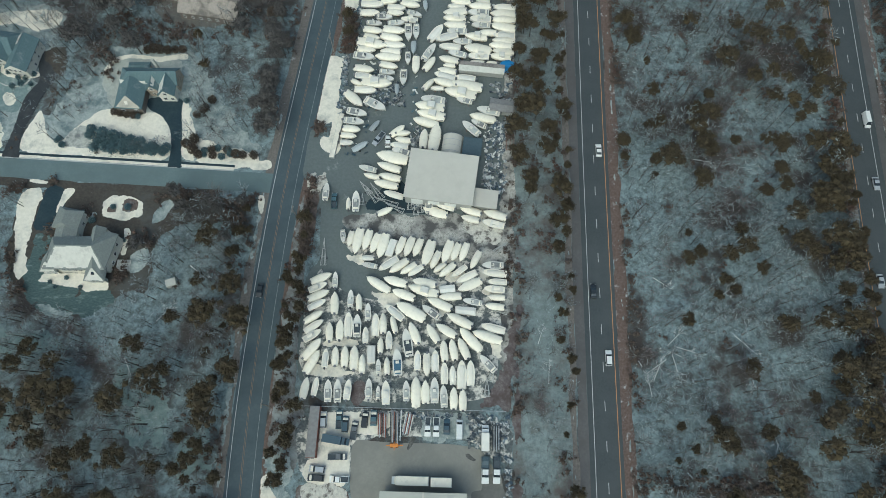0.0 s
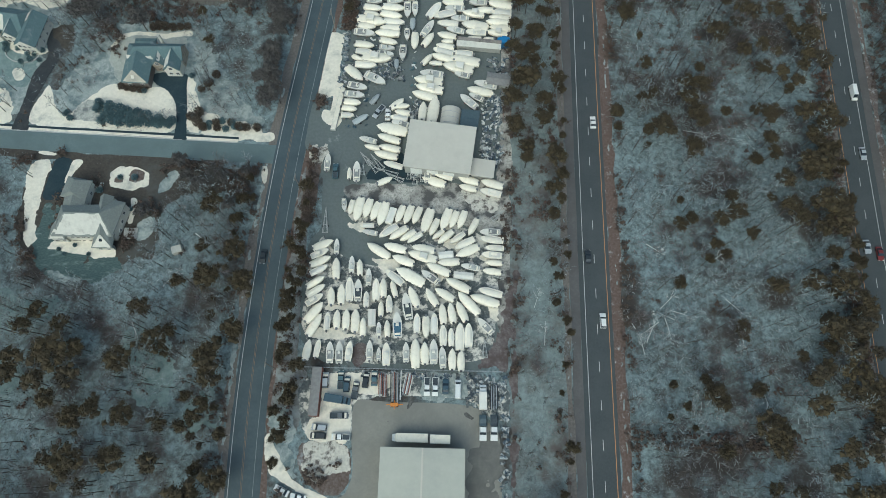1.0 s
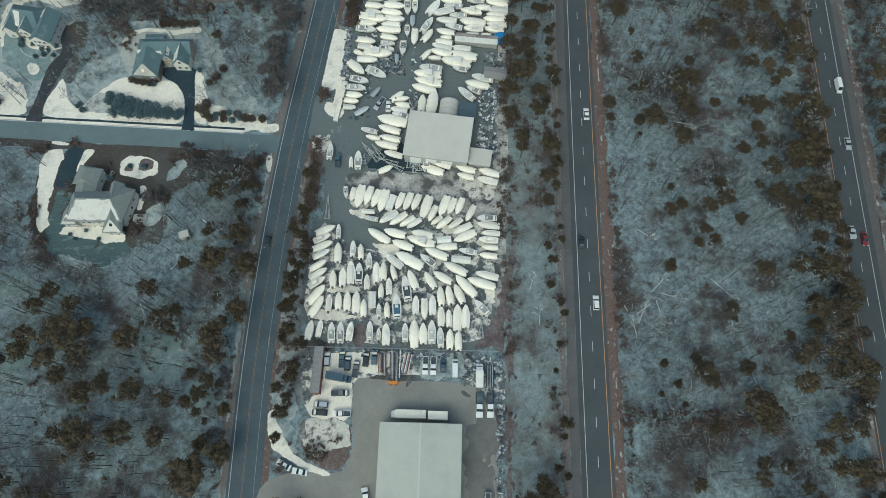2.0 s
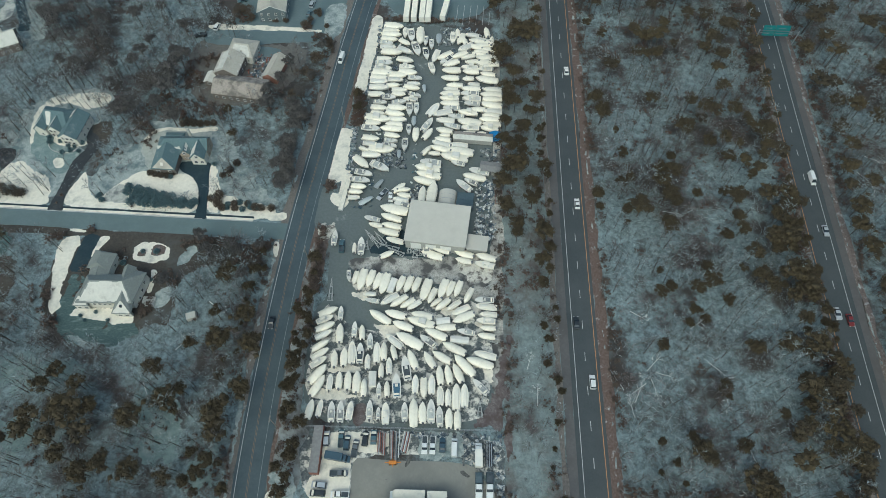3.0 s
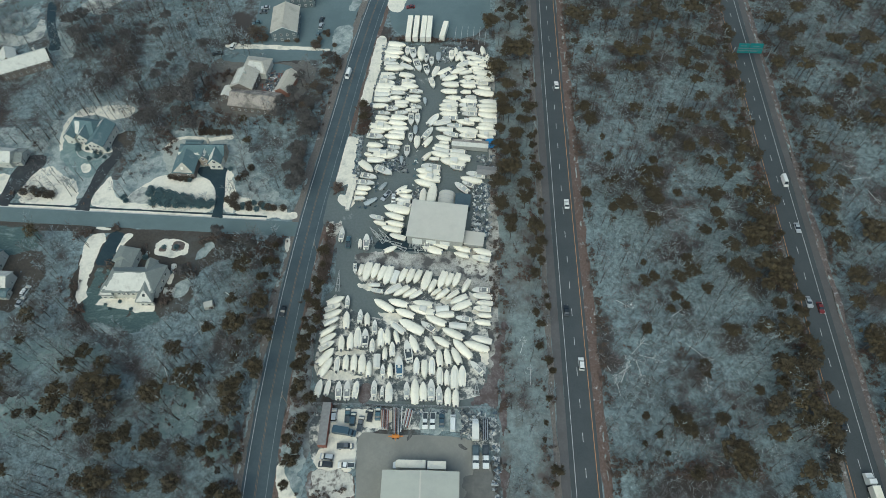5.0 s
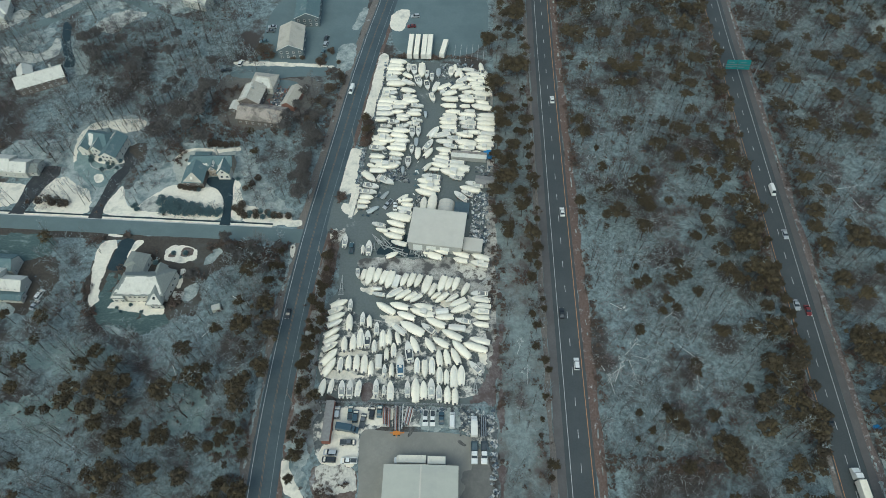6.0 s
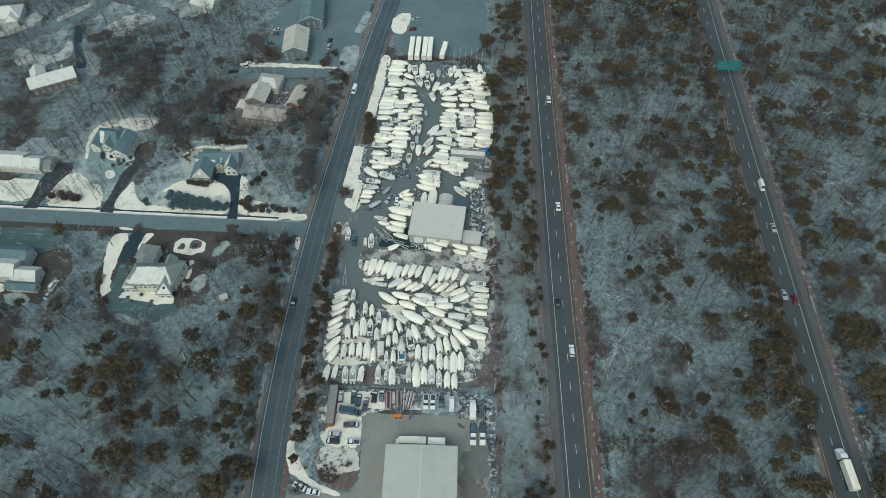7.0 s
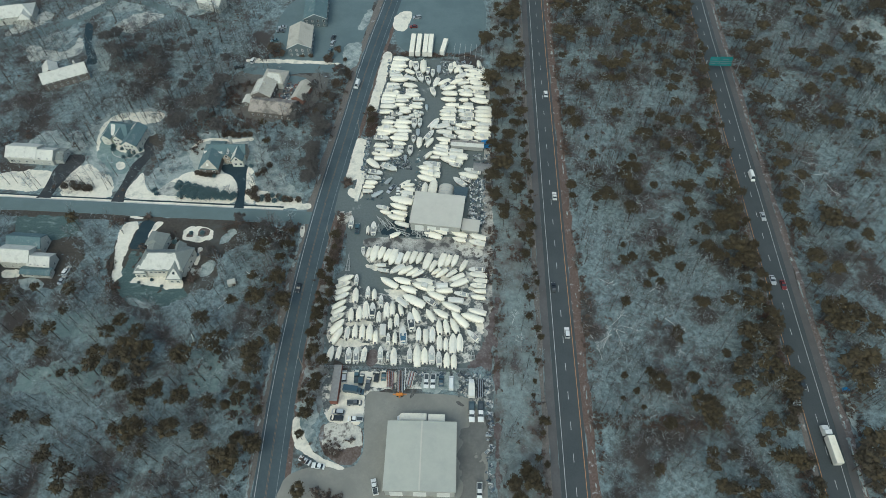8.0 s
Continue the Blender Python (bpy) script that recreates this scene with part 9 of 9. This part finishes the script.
for x, y, size in ((-67.7, 68.2, 0.95), (-68.5, 61.6, 0.70), (-65.0, 68.9, 0.70)):
    pines.append((x, y, size * 9, size))
oaks = [p for p in pines if (-82 < p[0] < -50 and p[1] > 98) or (p[0] < -98 and p[1] > 132)]
pines = [p for p in pines if p not in oaks]
oaks = [(x, y, turn, min(size, 1.15) * 0.9) for x, y, turn, size in oaks if x > -98]
for x, y, size in ((-90.0, 81.1, 0.80), (-83.6, 73.4, 0.75), (-87.1, 76.1, 0.70), (-79.2, 78.0, 0.70), (-75.1, 75.3, 0.60), (-72.1, 66.1, 0.70), (-68.1, 78.9, 0.60), (-99.3, 63.4, 0.80)):
    oaks.append((x, y, size * 9, size))
for x, y, size in ((-182.3, 193.6, 1.10), (-175.7, 188.0, 1.20), (-172.3, 195.3, 0.90), (-157.8, 182.1, 0.95), (-150.7, 176.7, 0.70), (-160.6, 163.9, 0.80), (-167.5, 165.7, 0.60), (-144.6, 163.6, 0.85), (-137.1, 167.6, 0.70), (-134.9, 173.0, 0.70), (-132.9, 179.8, 0.60), (-116.0, 166.8, 1.10), (-118.8, 159.6, 1.10), (-118.8, 152.1, 1.10), (-123.2, 155.7, 0.80), (-121.5, 174.6, 0.50), (-131.7, 140.9, 0.90), (-135.4, 138.4, 0.80), (-143.3, 154.1, 0.60), (-127.6, 151.9, 0.60), (-121.1, 143.5, 0.80), (-113.3, 136.5, 0.90), (-142.3, 194.4, 0.80), (-158.5, 194.1, 0.80), (-169.2, 204.2, 0.90), (-183.8, 206.9, 1.00), (-188.1, 202.3, 1.00), (-141.9, 207.7, 0.70), (-132.4, 200.4, 0.70), (-120.2, 189.1, 0.60)):
    oaks.append((x, y, size * 9, size * 1.25))
oak_models = []
for k, (x, y, turn, size) in enumerate(oaks[:150]):
    m = pose(x, y, 0, 0, 0, math.degrees(turn)) @ Matrix.Diagonal((size, size, 0.55 + 0.45 * size, 1))
    if k < 5:
        wood, crown, _ = pine_shape(9.0 + k * 0.4, 3.6)
        made = root("oak_tree", m, "oak keeping its dull brown winter leaves", "tree", "brown oaks")
        tri_mesh("trunk", wood, M["bark"], "", "", "", made)
        tri_mesh("crown", crown, M["oak_leaves"], "", "", "", made)
        oak_models.append(made)
    else:
        copy_thing(oak_models[k % 5], m)
pine_shapes = [pine_shape(h, s) for h, s in ((10, 3.5), (10.5, 3.7), (9, 3.4), (11, 3.6), (9.5, 3.8), (10, 3.3), (10.5, 3.6), (9.5, 3.5))]
broad_shapes = [pine_shape(h, s, 8, 4) for h, s in ((11.5, 5.6), (12, 6.0), (11, 5.8))]
pines.sort(key=lambda p: abs(p[0]) + abs(p[1] - 70) - (35 if p[3] > 1.25 else -25 if p[1] < -25 else 0))
near, rest = pines[:300], pines[300:]
pine_models = []
for wood, crown, _ in pine_shapes + broad_shapes:
    made = root("pine_tree", pose(0, 0, -50), "pitch pine with brown-olive needles and bare dark trunk", "tree", "pines in the woods")
    tri_mesh("trunk", wood, M["bark"], "", "", "", made)
    tri_mesh("crown", crown, M["needles"], "", "", "", made)
    pine_models.append(made)
placed = set()
for k, (x, y, turn, size) in enumerate(near):
    model = len(pine_shapes) + k % 3 if size > 1.25 else k % len(pine_shapes)
    girth = size / 1.62 if size > 1.25 else size
    m = pose(x, y, 0, 0, 0, math.degrees(turn)) @ Matrix.Diagonal((girth, girth, 0.55 + 0.45 * girth, 1))
    if model in placed:
        copy_thing(pine_models[model], m)
    else:
        pine_models[model].matrix_basis = m
        placed.add(model)
tri_mesh("far_pine_trunks", spread_out([s[0] for s in pine_shapes], rest, 0.55), M["bark"], "trunks of pines deeper in the woods", "trees")
tri_mesh("far_pine_crowns", spread_out([s[2] for s in pine_shapes], rest, 0.55), M["needles"], "brown-olive crowns of pines in the woods", "trees")

bush_shapes = [np.concatenate([np.concatenate([lump_shape(r_ * 0.6, 0.8), clump_shape(r_, 13, 0.36, 0.8)]) + rng.normal(0, 0.55, 3) * (1, 1, 0) + (0, 0, rng.uniform(0.5, 1.3)) for r_ in rng.uniform(0.5, 0.85, 4)]) for _ in range(6)]
tri_mesh("roadside_scrub", spread_out(bush_shapes, bushes), M["scrub"], "rust-brown scrub along roads and fences", "bushes")


def shrub(x, y, size, label, mat="hedge", group=""):
    s = clump_shape(1.0, 760, 0.24, 0.85) * size
    s[:, 2] += 0.8 * size
    ob = tri_mesh("shrub", s, M[mat], label, "shrub", "")
    ob.location = (x, y, 0.05)
    return tagged(ob, group=group)


for k in range(8):
    u = k / 7
    front, back = 97.9 - 1.2 * u, 106.2 - 6.3 * u
    rows = max(1, round((back - front) / 2.5))
    for j in range(rows + 1):
        v = j / rows
        shrub(-122.3 - 3.4 * v * (1 - u) + 23.0 * u + rnd.uniform(-0.35, 0.35) + (j % 2) * 1.2, front + 0.9 + (back - front - 1.8) * v + rnd.uniform(-0.25, 0.25), rnd.uniform(1.55, 1.95), "rounded blue-green shrub in a dense hedge", "hedge", "hedge on the front lawn")
for x, y, r_, n_, label in ((-98, 203, 4.2, 9, "big dark leafless-brown shrub beside the offices"), (-93, 200, 2.2, 4, "dark shrub at the offices' corner"), (-62.1, 204.5, 2.0, 4, "dark brown shrub on the lot's island"), (-66, 197, 2.4, 5, "brown shrubs in the snow beside the lot"),
                            (-55.5, 184, 3.4, 8, "big brown tree crown beside the road"), (-60, 176, 3.6, 8, "big brown tree crown beside the road"), (-63, 165, 3.2, 7, "big brown tree crown beside the road"), (-66, 154, 3.0, 6, "big brown tree crown beside the road"),
                            (-77, 199, 1.6, 3, "dark shrub below the office wall"), (-82, 199, 1.3, 2, "dark shrub below the office wall"), (-58, 196, 1.6, 3, "dark shrub on the snowy island")):
    puffs = [clump_shape(r_ * 0.5, 220, 0.45, 0.85) + rng.normal(0, r_ * 0.42, 3) * (1, 1, 0.35) + (0, 0, r_ * 0.75) for _ in range(n_)]
    ob = tri_mesh("shrub", np.concatenate(puffs), M["scrub_dark"], label, "shrub", "")
    ob.location = (x, y, 0.05)
road_gardens = ((-112.5, 77.5, 0.9), (-107.5, 77.5, 1.1), (-91.6, 100.9, 1.6), (-89.1, 102.8, 1.7), (-89.0, 98.9, 1.8), (-86.9, 96.9, 1.5), (-87.6, 114.3, 1.5), (-89.6, 112.1, 1.3), (-85.0, 98.5, 1.2), (-80.5, 99.6, 1.2), (-77.0, 98.7, 1.2), (-74.2, 97.4, 1.6), (-71.9, 97.2, 1.4), (-68.1, 97.2, 1.5), (-118.3, 112.5, 1.3), (-116.2, 112.0, 1.3), (-113.9, 111.6, 1.3), (-111.4, 111.4, 1.3), (-109.7, 112.7, 1.3), (-98.4, 120.2, 1.2), (-136.1, 101.1, 0.9), (-134.0, 99.9, 0.9), (-135.5, 102.2, 0.9), (-157.0, 127.9, 1.1), (-149.7, 126.9, 1.0), (-165.9, 131.8, 1.3), (-171.7, 102.1, 1.7), (-170.0, 103.2, 1.8), (-167.9, 101.4, 1.4), (-159, 127.5, 0.9), (-155, 125.4, 0.9), (-152.5, 125.2, 0.8), (-164, 129.4, 1.0), (-87, 115, 1.3), (-85, 118, 1.5), (-82.5, 99, 1.4), (-77.5, 99, 1.3), (-116, 115.5, 1.0), (-110, 111, 1.0), (-76, 97.5, 1.2), (-79, 96.5, 1.2), (-73.5, 97.2, 1.0), (-82, 96.8, 1.3), (-85, 97.0, 0.9),
                (-134, 99.5, 1.1), (-166, 102, 1.7), (-174, 104, 1.8), (-178, 103, 1.6), (-94.0, 117.5, 1.0))
house_gardens = ((-128, 51.5, 0.7), (-123, 53, 0.7), (-126, 49.8, 0.7), (-118, 50, 0.7), (-122, 75, 1.0), (-118.5, 72.5, 1.1), (-107.0, 66, 0.8), (-156.5, 122, 1.0), (-153.5, 123.0, 1.1), (-150, 122.8, 0.9), (-163, 127, 1.2),
                (-110.9, 137.6, 1.5), (-108.7, 138.2, 1.7), (-106.3, 137.8, 1.7), (-103.7, 137.6, 1.5), (-101.0, 138, 1.4), (-98.4, 138.2, 1.4))
for x, y, s in road_gardens + house_gardens:
    if s < 1.25:
        shrub(x, y, s, "rounded blue-green evergreen shrub in a snowy garden", "hedge", "garden shrubs")
    else:
        shrub(x, y, s, "dark brown bushy shrub in a snowy garden", "scrub_dark", "garden shrubs")


# dead white trees lying in the woods
def fallen_tree(x, y, heading, height):
    wood, fine = bare_tree_shape(height, 7, 6)
    out = np.concatenate([wood * (1.6, 1.6, 1.0), fine])
    m = np.array((pose(x, y, 0.3, 84, 0, heading)).to_3x3())
    out = out @ m.T
    out[:, 2] = np.maximum(out[:, 2], -0.2) * 0.5
    ob = tri_mesh("fallen_tree", out, M["dead_wood"], "bleached dead tree lying among frosted brush", "tree", "")
    ob.location = (x, y, 0.25)
    return tagged(ob, group="fallen trees")


for x, y, heading, height in ((68, 34, 20, 9), (70, 36, 80, 8), (67, 36.5, 140, 8), (71, 33, 250, 7), (66, 32, 310, 8), (58.5, 30, 200, 7), (62, 26, 160, 8), (61, 21, 190, 7), (88, 40, 50, 9), (92, 30, 350, 7), (84, 52, 120, 7),
                              (96, 12, 10, 7), (64, 58, 60, 7), (80, 100, 70, 8), (160, 120, 30, 8), (165, 128, 60, 9), (170, 118, 100, 8), (163, 108, 160, 8), (175, 112, 20, 8), (30, 24, 190, 7), (27, 36, 170, 6),
                              (-92, 40, 140, 8), (-84, 58, 60, 8), (-100, 28, 30, 8)):
    fallen_tree(x, y, heading, height)


# bleached branches lying about in the frosted brush
litter_twigs = []
for _ in range(15000):
    x, y = (rnd.uniform(54, 128), rnd.uniform(-45, 150)) if rnd.random() < 0.7 else (rnd.uniform(-175, -66), rnd.uniform(-45, 190))
    if open_ground(x, y) or lumps(x, y, 16, 1.4) + 0.5 * lumps(x, y, 6, 2.2) < 0.05:
        continue
    a = rng.uniform(0, 6.283)
    d = np.array((math.cos(a), math.sin(a), rng.uniform(-0.05, 0.35)))
    litter_twigs += twig_tris(np.array((x, y, rng.uniform(0.3, 1.6))), d / np.linalg.norm(d), rng.uniform(0.8, 2.8), rng.uniform(0.03, 0.07))
tri_mesh("bleached_branches", np.array(litter_twigs), M["pale_twig"], "bleached fallen branches among frosted brush", "branches")
